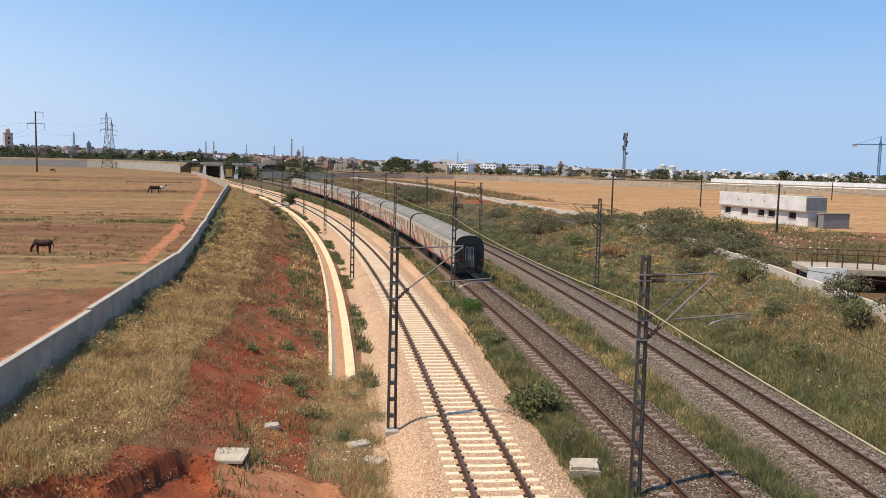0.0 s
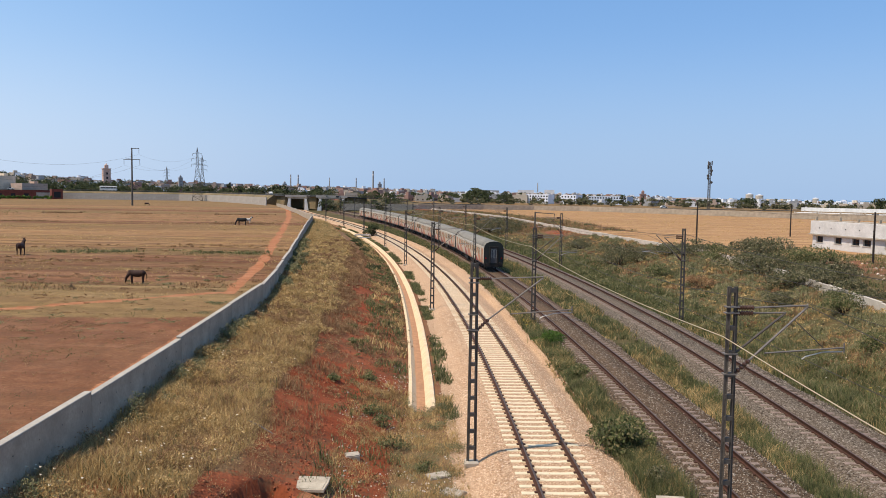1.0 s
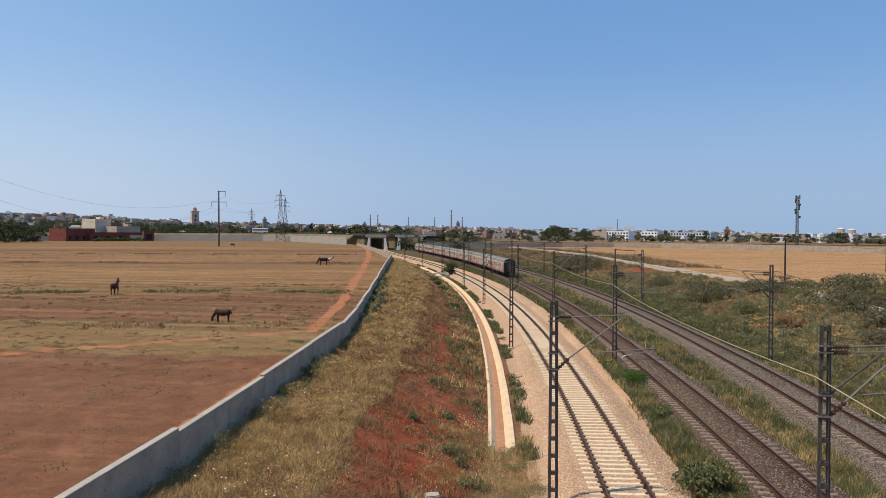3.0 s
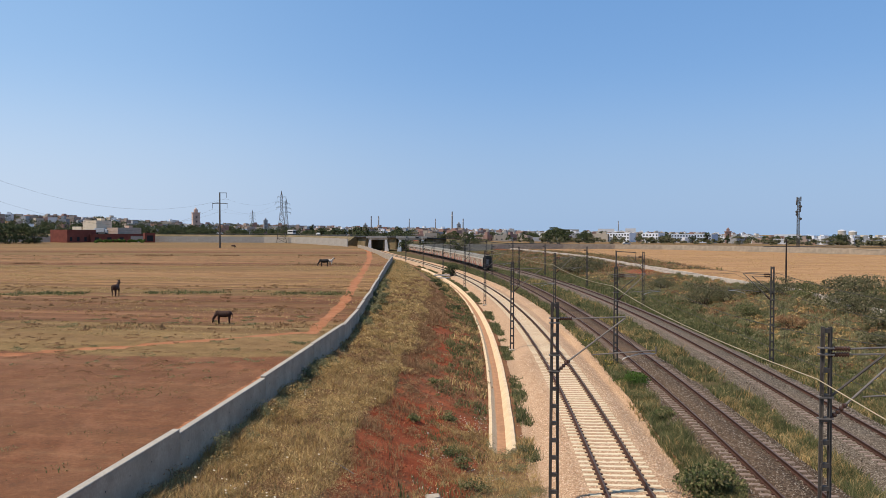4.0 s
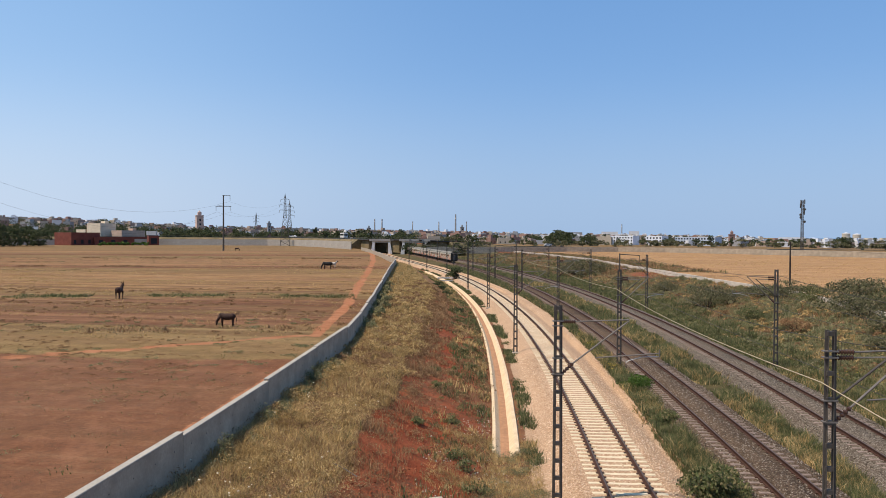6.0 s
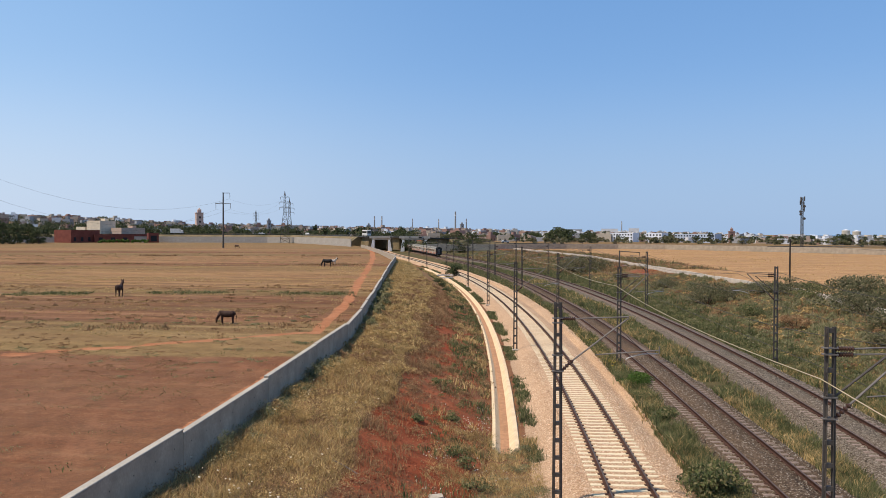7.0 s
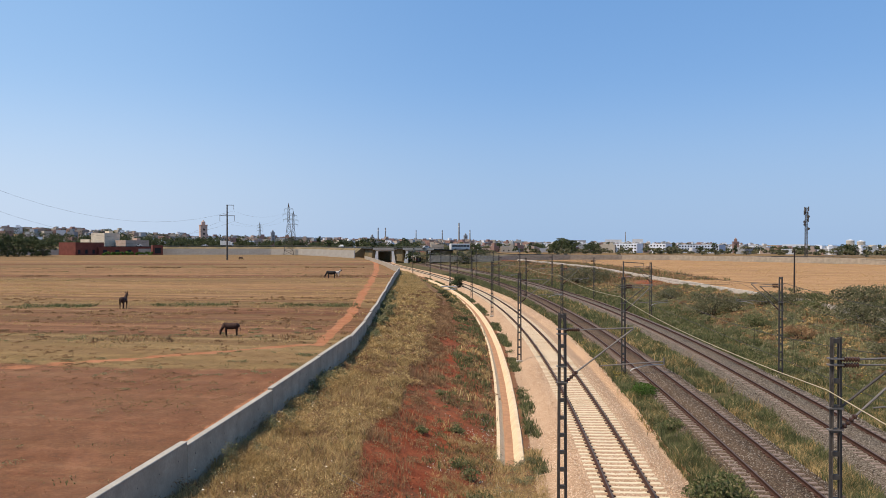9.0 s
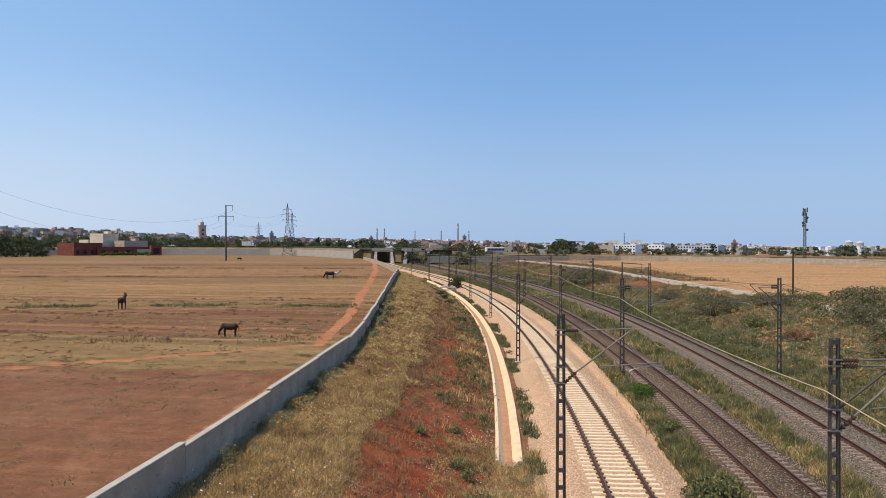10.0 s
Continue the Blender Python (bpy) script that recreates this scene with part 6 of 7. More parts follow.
def blades(name, label, xy, h, spread, per, width, mat, lean=0.35):
    """A stand of grass: every tuft has some thin, leaning blades. h: height range."""
    n = len(xy)
    if n == 0:
        return None
    m = n * per
    P = np.repeat(xy, per, 0) + R.normal(0, spread, (m, 2))
    z = ground_z(P[:, 0], P[:, 1]) - 0.02
    hh = np.repeat(R.uniform(h[0], h[1], n), per) * R.uniform(0.6, 1.1, m)
    hh = hh * (0.8 + 0.55 * wave(P[:, 0], P[:, 1], 1.2, 55))
    a = R.uniform(0, 2 * np.pi, m)
    ln = R.uniform(0.05, lean, m) * hh
    la = R.uniform(0, 2 * np.pi, m)
    w = width * R.uniform(0.6, 1.3, m) * (np.clip(P[:, 1] / 30, 1.0, 2.6) if width < 0.02 else 1.0)
    dx, dy = np.cos(a) * w, np.sin(a) * w
    lx, ly = np.cos(la) * ln, np.sin(la) * ln
    V = np.empty((m, 5, 3))
    V[:, 0] = np.stack([P[:, 0] - dx, P[:, 1] - dy, z], 1)
    V[:, 1] = np.stack([P[:, 0] + dx, P[:, 1] + dy, z], 1)
    V[:, 2] = np.stack([P[:, 0] + dx * .7 + lx * .4, P[:, 1] + dy * .7 + ly * .4, z + hh * .6], 1)
    V[:, 3] = np.stack([P[:, 0] - dx * .7 + lx * .4, P[:, 1] - dy * .7 + ly * .4, z + hh * .6], 1)
    V[:, 4] = np.stack([P[:, 0] + lx * 1.3, P[:, 1] + ly * 1.3, z + hh], 1)
    b = np.arange(m)[:, None] * 5
    F = np.concatenate([b + [0, 1, 2], b + [0, 2, 3], b + [3, 2, 4]], 0)
    return tagged(new(name, tri_mesh(name, V.reshape(-1, 3), F, mat)), label, "grass", kind="stuff")


def scatter(n, y0, y1, lo, hi, power=1.6, clump=None, seed=0, keep=0.0):
    """n places between two lines lo(y) and hi(y), denser towards the near end, gathered in patches."""
    u = R.uniform(0, 1, n) ** power
    y = y0 + (y1 - y0) * u
    a, b = lo(y), hi(y)
    x = a + (b - a) * R.uniform(0, 1, n)
    out = (np.maximum(gully(x, y), bare_patch(x, y)) < 0.15) | (R.uniform(0, 1, n) < 0.12)
    x, y = x[out], y[out]
    n = len(x)
    if clump:
        ok = wave(x, y, clump, seed) + 0.5 * wave(x, y, clump / 3, seed + 1) + R.uniform(-0.3, 0.3, n) > keep
        x, y = x[ok], y[ok]
    return np.stack([x, y], 1)


def leaf_cloud(centres, radii, n, size, flat=0.0):
    """n leaves on and in a group of blobs, as quads."""
    centres, radii = np.asarray(centres, float), np.asarray(radii, float)
    k = R.choice(len(centres), n, p=(radii ** 2).sum(1) / (radii ** 2).sum())
    d = R.normal(0, 1, (n, 3))
    d /= np.linalg.norm(d, axis=1)[:, None]
    d[:, 2] = np.where(d[:, 2] < -0.3, -d[:, 2], d[:, 2])
    r = R.uniform(0.45, 1.08, n) ** 0.6
    C = centres[k] + d * radii[k] * r[:, None]
    t = R.normal(0, 1, (n, 3))
    t /= np.linalg.norm(t, axis=1)[:, None]
    b = np.cross(t, d + R.normal(0, 0.5, (n, 3)))
    b /= np.maximum(np.linalg.norm(b, axis=1), 1e-6)[:, None]
    s = (np.broadcast_to(size, len(centres))[k] * R.uniform(0.55, 1.35, n))[:, None]
    V = np.stack([C - t * s, C - b * s * .45, C + t * s, C + b * s * .45], 1)
    F = np.arange(n * 4).reshape(n, 4)
    return V.reshape(-1, 3), F


def clumps(name, label, xy, w, h, n, size, mat):
    """Many small domed weeds, each a loose heap of leaves on the ground. w, h: ranges of width and height."""
    m = len(xy)
    ww, hh = R.uniform(*w, m), R.uniform(*h, m)
    k = 3
    off = R.normal(0, 0.22, (m, k, 2)) * ww[:, None, None]
    x, y = xy[:, None, 0] + off[:, :, 0], xy[:, None, 1] + off[:, :, 1]
    up = hh[:, None] * R.uniform(0.12, 0.6, (m, k))
    C = np.stack([x, y, ground_z(x, y) + up], -1).reshape(-1, 3)
    e = R.uniform(0.22, 0.4, (m, k))
    Q = np.stack([ww[:, None] * e, ww[:, None] * e, hh[:, None] * e * 1.1], -1).reshape(-1, 3)
    V, F = leaf_cloud(C, Q, m * n, size * np.clip(C[:, 1] / 32, 0.9, 2.6))
    V[:, 2] = np.maximum(V[:, 2], ground_z(V[:, 0], V[:, 1]) - 0.02)
    return tagged(new(name, tri_mesh(name, V, F, mat)), label, "weeds", kind="stuff")


def far_trees(name, label, spots, mat, per=80):
    """Far woods: (x, y, height) of each crown."""
    C, Q = [], []
    for x, y, h in spots:
        z = float(ground_z(x, y))
        for i in range(5):
            C.append((x + R.normal(0, .3) * h, y + R.normal(0, .3) * h, z + h * R.uniform(0.2, 0.75)))
            e = R.uniform(0.2, 0.36)
            Q.append((h * e, h * e, h * e * 0.8))
    V, F = leaf_cloud(C, Q, len(spots) * per, 0.75)
    return tagged(new(name, tri_mesh(name, V, F, mat)), label, "trees", kind="stuff")


def shrub_mesh(w, h, n, size, mat, blobs=14, lift=0.08):
    cs, rs = [], []
    for i in range(blobs):
        a, q = R.uniform(0, 2 * np.pi), R.uniform(0, 0.75) ** 0.5
        z = h * R.uniform(lift, 0.80) * (1 - 0.45 * q)
        cs.append((math.cos(a) * q * w / 2, math.sin(a) * q * w / 2, z))
        e = R.uniform(0.18, 0.34)
        rs.append((w * e, w * e, h * e * 0.95))
    V, F = leaf_cloud(cs, rs, n, size)
    V[:, 2] = np.maximum(V[:, 2], 0.0)
    return tri_mesh("foliage", V, F, mat), cs


def shrub(name, label, x, y, w, h, n, size, mat, group="shrubs"):
    s = empty(name, at(x, y, None, 0), label, "shrub", group)
    me, cs = shrub_mesh(w, h, n, size, mat)
    part("foliage", me, None, s)
    f = Form()
    for c in cs:
        f.rod((c[0] * .1, c[1] * .1, -0.15), (c[0] * .5, c[1] * .5, c[2] * .5), 0.012 * w + 0.01, 0.008 * w + 0.006, 5)
        f.rod((c[0] * .5, c[1] * .5, c[2] * .5), c, 0.008 * w + 0.006, 0.004, 4)
    part("stem", f, M_BARK, s)
    return s


def tree_proto(name, label, h, w, mat, n=900):
    t = empty(name, None, label, "tree", "trees")
    f = Form()
    f.rod((0, 0, -0.5), (0.1, 0, h * .25), 0.045 * h * .5, 0.032 * h * .5, 8).rod((0.1, 0, h * .25), (0, 0.1, h * .55), 0.016 * h, 0.009 * h, 7)
    cs, rs = [], []
    for i in range(18):
        a, q = R.uniform(0, 2 * np.pi), R.uniform(0.1, 1) ** 0.5
        c = (math.cos(a) * q * w * .36, math.sin(a) * q * w * .36, h * R.uniform(0.16, 0.84) * (1 - 0.12 * q))
        cs.append(c)
        e = R.uniform(0.14, 0.24)
        rs.append((w * e, w * e, h * e * .75))
        f.rod((0.05, 0.05, h * R.uniform(.18, .4)), c, 0.008 * h, 0.002 * h, 5)
    part("trunk", f, M_BARK, t)
    V, F = leaf_cloud(cs, rs, int(n * 0.7), h * 0.05)
    part("crown", tri_mesh("crown", V, F, mat), None, t)
    return t


def plants():
    # dry bank beside the field wall
    lo, hi = (lambda y: xw(y) + 0.15), (lambda y: xs(y) + 0.35 + 0.7 * wave(y, y * 0, 6, 2))
    blades("dry_grass", "tall dry straw-coloured grass on the bank", scatter(20000, 12, 62, lo, hi, 1.25), (0.15, 0.5), 0.07, 6, 0.009, G_DRY, 1.1)
    blades("dry_grass", "pale dry grass along the bank", scatter(11000, 60, 210, lo, hi, 1.2), (0.2, 0.6), 0.14, 5, 0.022, G_DRY, 1.0)
    blades("withered_weeds", "withered brown weeds among the dry grass", scatter(15000, 12, 110, lo, lambda y: xs(y) + 2.2, 1.2, 2.5, 3, 0.0), (0.15, 0.55), 0.10, 6, 0.010, G_BROWN, 0.9)
    blades("green_grass", "green weeds on the bank", scatter(5000, 14, 190, lo, hi, 1.1, 4, 8, 0.2), (0.15, 0.5), 0.12, 6, 0.014, G_GREEN, 0.8)
    # red slope and its foot
    blades("withered_weeds", "sparse withered weeds on the red slope", scatter(7500, 14, 120, xs, lambda y: xa(y) - 4.9, 1.2, 2.0, 5, 0.05), (0.08, 0.3), 0.12, 5, 0.010, G_BROWN, 0.9)
    blades("green_grass", "green weeds at the foot of the slope", scatter(4200, 15, 200, lambda y: xa(y) - 7.8, lambda y: xa(y) - 5.0, 1.1, 2.2, 6, 0.12), (0.15, 0.5), 0.12, 6, 0.016, G_GREEN, 0.7)
    blades("dry_grass", "dry grass at the foot of the slope", scatter(7000, 13, 38, lambda y: xa(y) - 7.3, lambda y: xa(y) - 2.9, 0.9, 1.3, 11, -0.12), (0.08, 0.34), 0.08, 6, 0.009, G_DRY, 0.9)
    blades("dry_grass", "dry grass along the slope's foot", scatter(3500, 38, 200, lambda y: xa(y) - 7.5, lambda y: xa(y) - 5.0, 1.1, 3.0, 12, 0.15), (0.2, 0.5), 0.10, 5, 0.018, G_DRY, 0.9)
    blades("green_grass", "green grass between ditch and ballast", scatter(5200, 34, 220, lambda y: xa(y) - 3.40, lambda y: xa(y) - 2.75, 1.2, 3.5, 13, -0.05), (0.12, 0.42), 0.10, 6, 0.014, G_GREEN, 0.7)
    # verges between the tracks
    blades("green_grass", "tall green grass between two tracks", scatter(12000, 14, 70, lambda y: xa(y) + berm(y), lambda y: xb(y) - 1.9, 1.1, 4, 14, -0.55), (0.15, 0.65), 0.10, 7, 0.010, G_GREEN, 0.8)
    blades("green_grass", "green grass between two tracks", scatter(7000, 70, 240, lambda y: xa(y) + berm(y), lambda y: xb(y) - 1.9, 1.2, 5, 15, -0.55), (0.3, 0.8), 0.12, 6, 0.03, G_GREEN, 0.6)
    blades("dry_grass", "dry stalks between two tracks", scatter(2800, 14, 160, lambda y: xa(y) + berm(y) - .1, lambda y: xb(y) - 1.9, 1.3, 3, 16, 0.0), (0.3, 0.7), 0.08, 5, 0.014, G_DRY, 0.7)
    blades("green_grass", "tall green grass between the old tracks", scatter(9500, 20, 90, lambda y: xb(y) + 2.05, lambda y: xc(y) - 2.2, 1.1, 4, 17, -0.6), (0.15, 0.6), 0.10, 7, 0.010, G_GREEN, 0.8)
    blades("green_grass", "green grass between the old tracks", scatter(5000, 90, 240, lambda y: xb(y) + 2.05, lambda y: xc(y) - 2.2, 1.2, 5, 18, -0.6), (0.3, 0.7), 0.12, 6, 0.03, G_GREEN, 0.6)
    blades("dry_grass", "dry stalks between the old tracks", scatter(2300, 20, 160, lambda y: xb(y) + 2.05, lambda y: xc(y) - 2.2, 1.2, 3, 19, -0.05), (0.3, 0.7), 0.08, 5, 0.014, G_DRY, 0.7)
    blades("dry_grass", "pale seeding grass in the verges", np.concatenate([scatter(2600, 16, 80, lambda y: xb(y) - 2.7, lambda y: xb(y) - 1.9, 1.0, 3, 61, 0.1), scatter(2600, 20, 90, lambda y: xb(y) + 2.0, lambda y: xb(y) + 2.9, 1.0, 3, 62, 0.0),
           scatter(2600, 22, 90, lambda y: xc(y) + 2.3, lambda y: xc(y) + 4.6, 1.0, 4, 63, 0.15)]), (0.2, 0.6), 0.10, 7, 0.009, G_DRY, 0.9)
    # far side of the cutting
    blades("green_grass", "rank green grass below the cutting's far side", scatter(15000, 24, 110, lambda y: xc(y) + 2.3, lambda y: xc(y) + 6.5, 1.0, 5, 20, -0.55), (0.15, 0.65), 0.14, 7, 0.013, G_GREEN, 0.9)
    blades("green_grass", "green grass on the far slope", scatter(9000, 100, 260, lambda y: xc(y) + 2.4, lambda y: np.minimum(xr(y) - 2.5, xc(y) + 7.5), 1.1, 6, 21, -0.45), (0.3, 0.9), 0.18, 6, 0.04, G_GREEN, 0.6)
    blades("withered_weeds", "withered weeds on the far slope", scatter(6000, 28, 170, lambda y: xc(y) + 5, lambda y: xr(y) - .2, 1.0, 4, 22, -0.1), (0.15, 0.5), 0.16, 6, 0.014, G_BROWN, 1.0)
    blades("dry_grass", "dry grass on the far slope", scatter(5500, 28, 170, lambda y: xc(y) + 5, lambda y: xr(y) - .2, 1.0, 5, 23, 0.1), (0.12, 0.38), 0.14, 6, 0.013, G_DRY, 1.2)
    blades("green_grass", "green weeds around the house", scatter(6500, 62, 126, lambda y: xr(y) + .4, lambda y: xr(y) + 26, 1.0, 6, 24, -0.1), (0.12, 0.45), 0.3, 6, 0.03, G_GREEN, 0.9)
    blades("withered_weeds", "scrubby growth on the distant slope", scatter(5000, 170, 330, lambda y: xc(y) + 2.6, lambda y: xr(y) + 14, 1.0, 9, 64, -0.3), (0.3, 0.9), 0.4, 7, 0.06, G_BROWN, 0.9)
    blades("green_grass", "green scrub on the distant slope", scatter(4000, 170, 330, lambda y: xc(y) + 2.6, lambda y: xr(y) + 14, 1.0, 8, 65, -0.1), (0.3, 1.0), 0.4, 7, 0.06, G_GREEN, 0.9)
    # field: tufts, stubble and weeds
    def in_field(n, q0, q1, x0, x1, clump, seed, keep):
        q = R.uniform(q0, q1, n)
        x = R.uniform(x0, x1, n)
        y = (q + 0.195 * x) / 0.981
        ok = (x < xw(y) - 0.5) & (ground_kinds(x, y)["path"] < 0.3) & (wave(x, y * 3, clump, seed) + R.uniform(-.35, .35, n) > keep)
        return np.stack([x[ok], y[ok]], 1)
    blades("green_grass", "scattered green weeds in the bare field", in_field(2600, 20, 56, -45, -11, 4, 31, 0.38), (0.04, 0.11), 0.22, 7, 0.018, G_GREEN, 0.9)
    blades("withered_weeds", "withered weeds in the bare field", in_field(3600, 20, 56, -45, -11, 3, 32, 0.1), (0.03, 0.09), 0.2, 5, 0.016, G_BROWN, 0.9)
    blades("green_grass", "green weeds along the field's edge", in_field(900, 56, 70, -62, -16, 5, 33, 0.45), (0.06, 0.18), 0.35, 7, 0.03, G_GREEN, 0.8)
    blades("dry_stubble", "dry stubble in the field", in_field(9500, 56, 108, -95, -15, 9, 34, -0.1), (0.05, 0.16), 0.25, 5, 0.018, G_DRY, 1.4)
    blades("withered_weeds", "dark stubble rows in the field", in_field(7000, 64, 108, -95, -15, 5, 35, 0.1), (0.05, 0.18), 0.25, 5, 0.02, G_BROWN, 1.4)
    blades("dry_stubble", "pale standing stubble in the field", in_field(16000, 106, 180, -150, -20, 14, 36, -0.2), (0.06, 0.2), 0.4, 5, 0.035, G_DRY, 1.5)
    blades("green_grass", "dull green strip in the field", in_field(4000, 150, 300, -230, -30, 20, 37, 0.25), (0.1, 0.3), 0.5, 5, 0.06, G_GREEN, 0.8)
    # rows of straw in the harvested field
    n = 20000
    row = np.floor(R.uniform(0, 50, n)) * 5.2 + 92
    x = R.uniform(-15, 135, n)
    y = row + R.normal(0, 0.5, n) - 0.35 * x + 12
    ok = (x > xr(y) + 1.5) & (y > 95) & (y < np.interp(x, *zip(*FAR_WALL)) - 2)
    blades("golden_straw", "rows of golden straw in the harvested field", np.stack([x[ok], y[ok]], 1)[::2], (0.08, 0.24), 0.8, 6, 0.06, G_STRAW, 1.5)
    # flowers
    def heads(name, label, pts, h, r, mat, cat="flowers"):
        if len(pts) == 0:
            return
        z = ground_z(pts[:, 0], pts[:, 1]) + R.uniform(h[0], h[1], len(pts))
        k = 6
        a = np.linspace(0, 2 * np.pi, k, endpoint=False)
        rr = r * R.uniform(0.6, 1.3, len(pts))
        V = np.stack([pts[:, None, 0] + rr[:, None] * np.cos(a), pts[:, None, 1] + rr[:, None] * np.sin(a), z[:, None] + 0.02 * np.cos(a * 2)], -1)
        tagged(new(name, tri_mesh(name, V.reshape(-1, 3), np.arange(len(pts) * k).reshape(-1, k), mat)), label, cat, kind="stuff")
    # scrubby border lines between the strips
    for q0, n0 in ((96, 1900), (62, 700), (181, 1500), (243, 1300)):
        q = q0 + R.normal(0, 1.2, n0) + 2.5 * wave(R.uniform(0, 1, n0) * 0 + np.linspace(-150, -15, n0), 0 * np.ones(n0), 25, q0)
        x = np.linspace(-150, -15, n0)
        y = (q + 0.195 * x) / 0.981
        ok = (x < xw(y) - 3) & (wave(x, y, 6, q0) > 0.0)
        blades("scrub_line", "dark scrubby border between field strips", np.stack([x[ok], y[ok]], 1), (0.14, 0.42), 0.4, 7, 0.028 + q0 * 0.0003, G_BROWN if q0 != 96 else G_GREEN, 1.1)
    heads("white_flowers", "white umbel flowers in the dry grass", np.concatenate([scatter(150, 13, 70, lo, hi, 1.2, 3, 41, 0.25), scatter(90, 14, 30, lambda y: xw(y) + 0.2, lambda y: xs(y), 0.8, 2, 43, 0.1)]), (0.3, 0.6), 0.035, G_FLOWER)
    heads("white_flowers", "white flowers on the far slope", scatter(300, 28, 120, lambda y: xc(y) + 3.5, xr, 1.0, 4, 42, 0.2), (0.3, 0.7), 0.045, G_FLOWER)
    heads("yellow_flowers", "yellow flowers beside the old track", np.concatenate([scatter(220, 50, 75, lambda y: xa(y) + 3.2, lambda y: xb(y) - 2.4, 1.0, 2, 44, 0.15), scatter(160, 26, 60, lambda y: xc(y) + 3, lambda y: xc(y) + 8, 1.0, 2, 45, 0.3)]), (0.35, 0.75), 0.05, G_YELLOW)
    # leafy and withered weeds in heaps
    wallside = lambda y: xw(y) + 1.1
    clumps("grey_weeds", "pale grey-green bushy weeds along the field wall", scatter(420, 14, 120, lambda y: xw(y) + 0.25, wallside, 1.1, 5, 71, -0.05), (0.4, 1.1), (0.4, 1.1), 130, 0.034, G_SAGE)
    clumps("dry_weeds", "matted golden weeds on the bank", scatter(1300, 13, 130, lo, hi, 1.3, 3, 72, -0.1), (0.6, 1.5), (0.35, 0.75), 130, 0.036, G_DRY)
    clumps("withered_weeds", "withered brown weeds along the bank's shoulder", scatter(1300, 14, 130, lambda y: xs(y) - 1.6, lambda y: xs(y) + 1.4, 1.2, 3, 73, -0.15), (0.35, 1.0), (0.15, 0.45), 80, 0.030, G_BROWN)
    clumps("withered_weeds", "brown withered weeds in the bank's grass", scatter(700, 13, 130, lo, hi, 1.3, 2.5, 85, 0.05), (0.5, 1.3), (0.35, 0.7), 110, 0.034, G_BROWN)
    clumps("withered_weeds", "small brown weeds in the bare field", in_field(1500, 18, 58, -48, -11, 4, 86, 0.05), (0.15, 0.6), (0.03, 0.1), 30, 0.024, G_BROWN)
    clumps("withered_weeds", "withered weeds on the lower slope", scatter(800, 24, 130, lambda y: xs(y) + 2.0, lambda y: xa(y) - 5.0, 1.1, 3, 74, -0.05), (0.3, 0.9), (0.1, 0.35), 70, 0.028, G_BROWN)
    clumps("leafy_weeds", "small green weeds at the foot of the slope", scatter(260, 20, 130, lambda y: xa(y) - 7.6, lambda y: xa(y) - 5.0, 1.1, 2.4, 75, 0.15), (0.25, 0.7), (0.15, 0.45), 90, 0.026, G_GREEN)
    clumps("leafy_weeds", "low green weeds between two tracks", scatter(500, 20, 150, lambda y: xa(y) + berm(y), lambda y: xb(y) - 2.1, 1.1, 3, 76, -0.1), (0.3, 0.9), (0.2, 0.6), 90, 0.03, G_GREEN)
    clumps("grey_weeds", "tall grey-brown weeds on the far slope", scatter(1100, 30, 150, lambda y: xc(y) + 4.2, lambda y: xr(y) - .3, 1.0, 4, 77, -0.15), (0.4, 1.2), (0.3, 0.9), 80, 0.036, G_SAGE)
    clumps("withered_weeds", "rusty withered weeds on the far slope", scatter(260, 30, 150, lambda y: xc(y) + 5.5, lambda y: xr(y) - .3, 1.0, 4, 78, 0.0), (0.4, 1.1), (0.2, 0.6), 80, 0.036, G_BROWN)
    clumps("dry_weeds", "straw-coloured weeds on the far slope", scatter(800, 30, 150, lambda y: xc(y) + 4.2, lambda y: xr(y) - .3, 1.0, 4, 79, -0.05), (0.4, 1.0), (0.2, 0.6), 70, 0.034, G_DRY)
    clumps("leafy_weeds", "rank green weeds below the far slope", scatter(350, 26, 150, lambda y: xc(y) + 2.6, lambda y: xc(y) + 8.5, 1.0, 4, 80, 0.0), (0.4, 1.1), (0.3, 0.8), 90, 0.034, G_GREEN)
    clumps("leafy_weeds", "green weeds in the bare field", in_field(900, 22, 70, -60, -12, 5, 81, 0.3), (0.3, 1.0), (0.05, 0.2), 50, 0.03, G_SAGE)
    clumps("withered_weeds", "brown weeds in the field", in_field(1500, 40, 110, -95, -14, 7, 82, 0.1), (0.3, 1.0), (0.06, 0.22), 40, 0.035, G_BROWN)
    blades("grey_grass", "tall grey-green seeding grass on the far slope", scatter(9000, 28, 150, lambda y: xc(y) + 3.2, lambda y: xr(y) - .3, 1.0, 5, 87, -0.3), (0.25, 0.7), 0.16, 6, 0.012, G_SAGE, 0.8)
    clumps("dry_weeds", "dry weeds at the ditch's end", scatter(190, 17, 36.6, lambda y: xa(y) - 5.4, lambda y: xa(y) - 3.0, 1.0, 2, 88, -0.25), (0.3, 0.9), (0.15, 0.5), 110, 0.026, G_SAGE)
    blades("dry_grass", "thin dry grass at the ditch's end", scatter(2200, 17, 37, lambda y: xa(y) - 5.4, lambda y: xa(y) - 2.9, 1.0, 1.4, 89, -0.2), (0.1, 0.4), 0.10, 6, 0.008, G_DRY, 0.9)
    far_trees("farm_hedge", "low green hedge before the farm wall", [(*away(-33.5 + 0.28 * i, 524), R.uniform(1.6, 2.6)) for i in range(11)], G_FRESH)
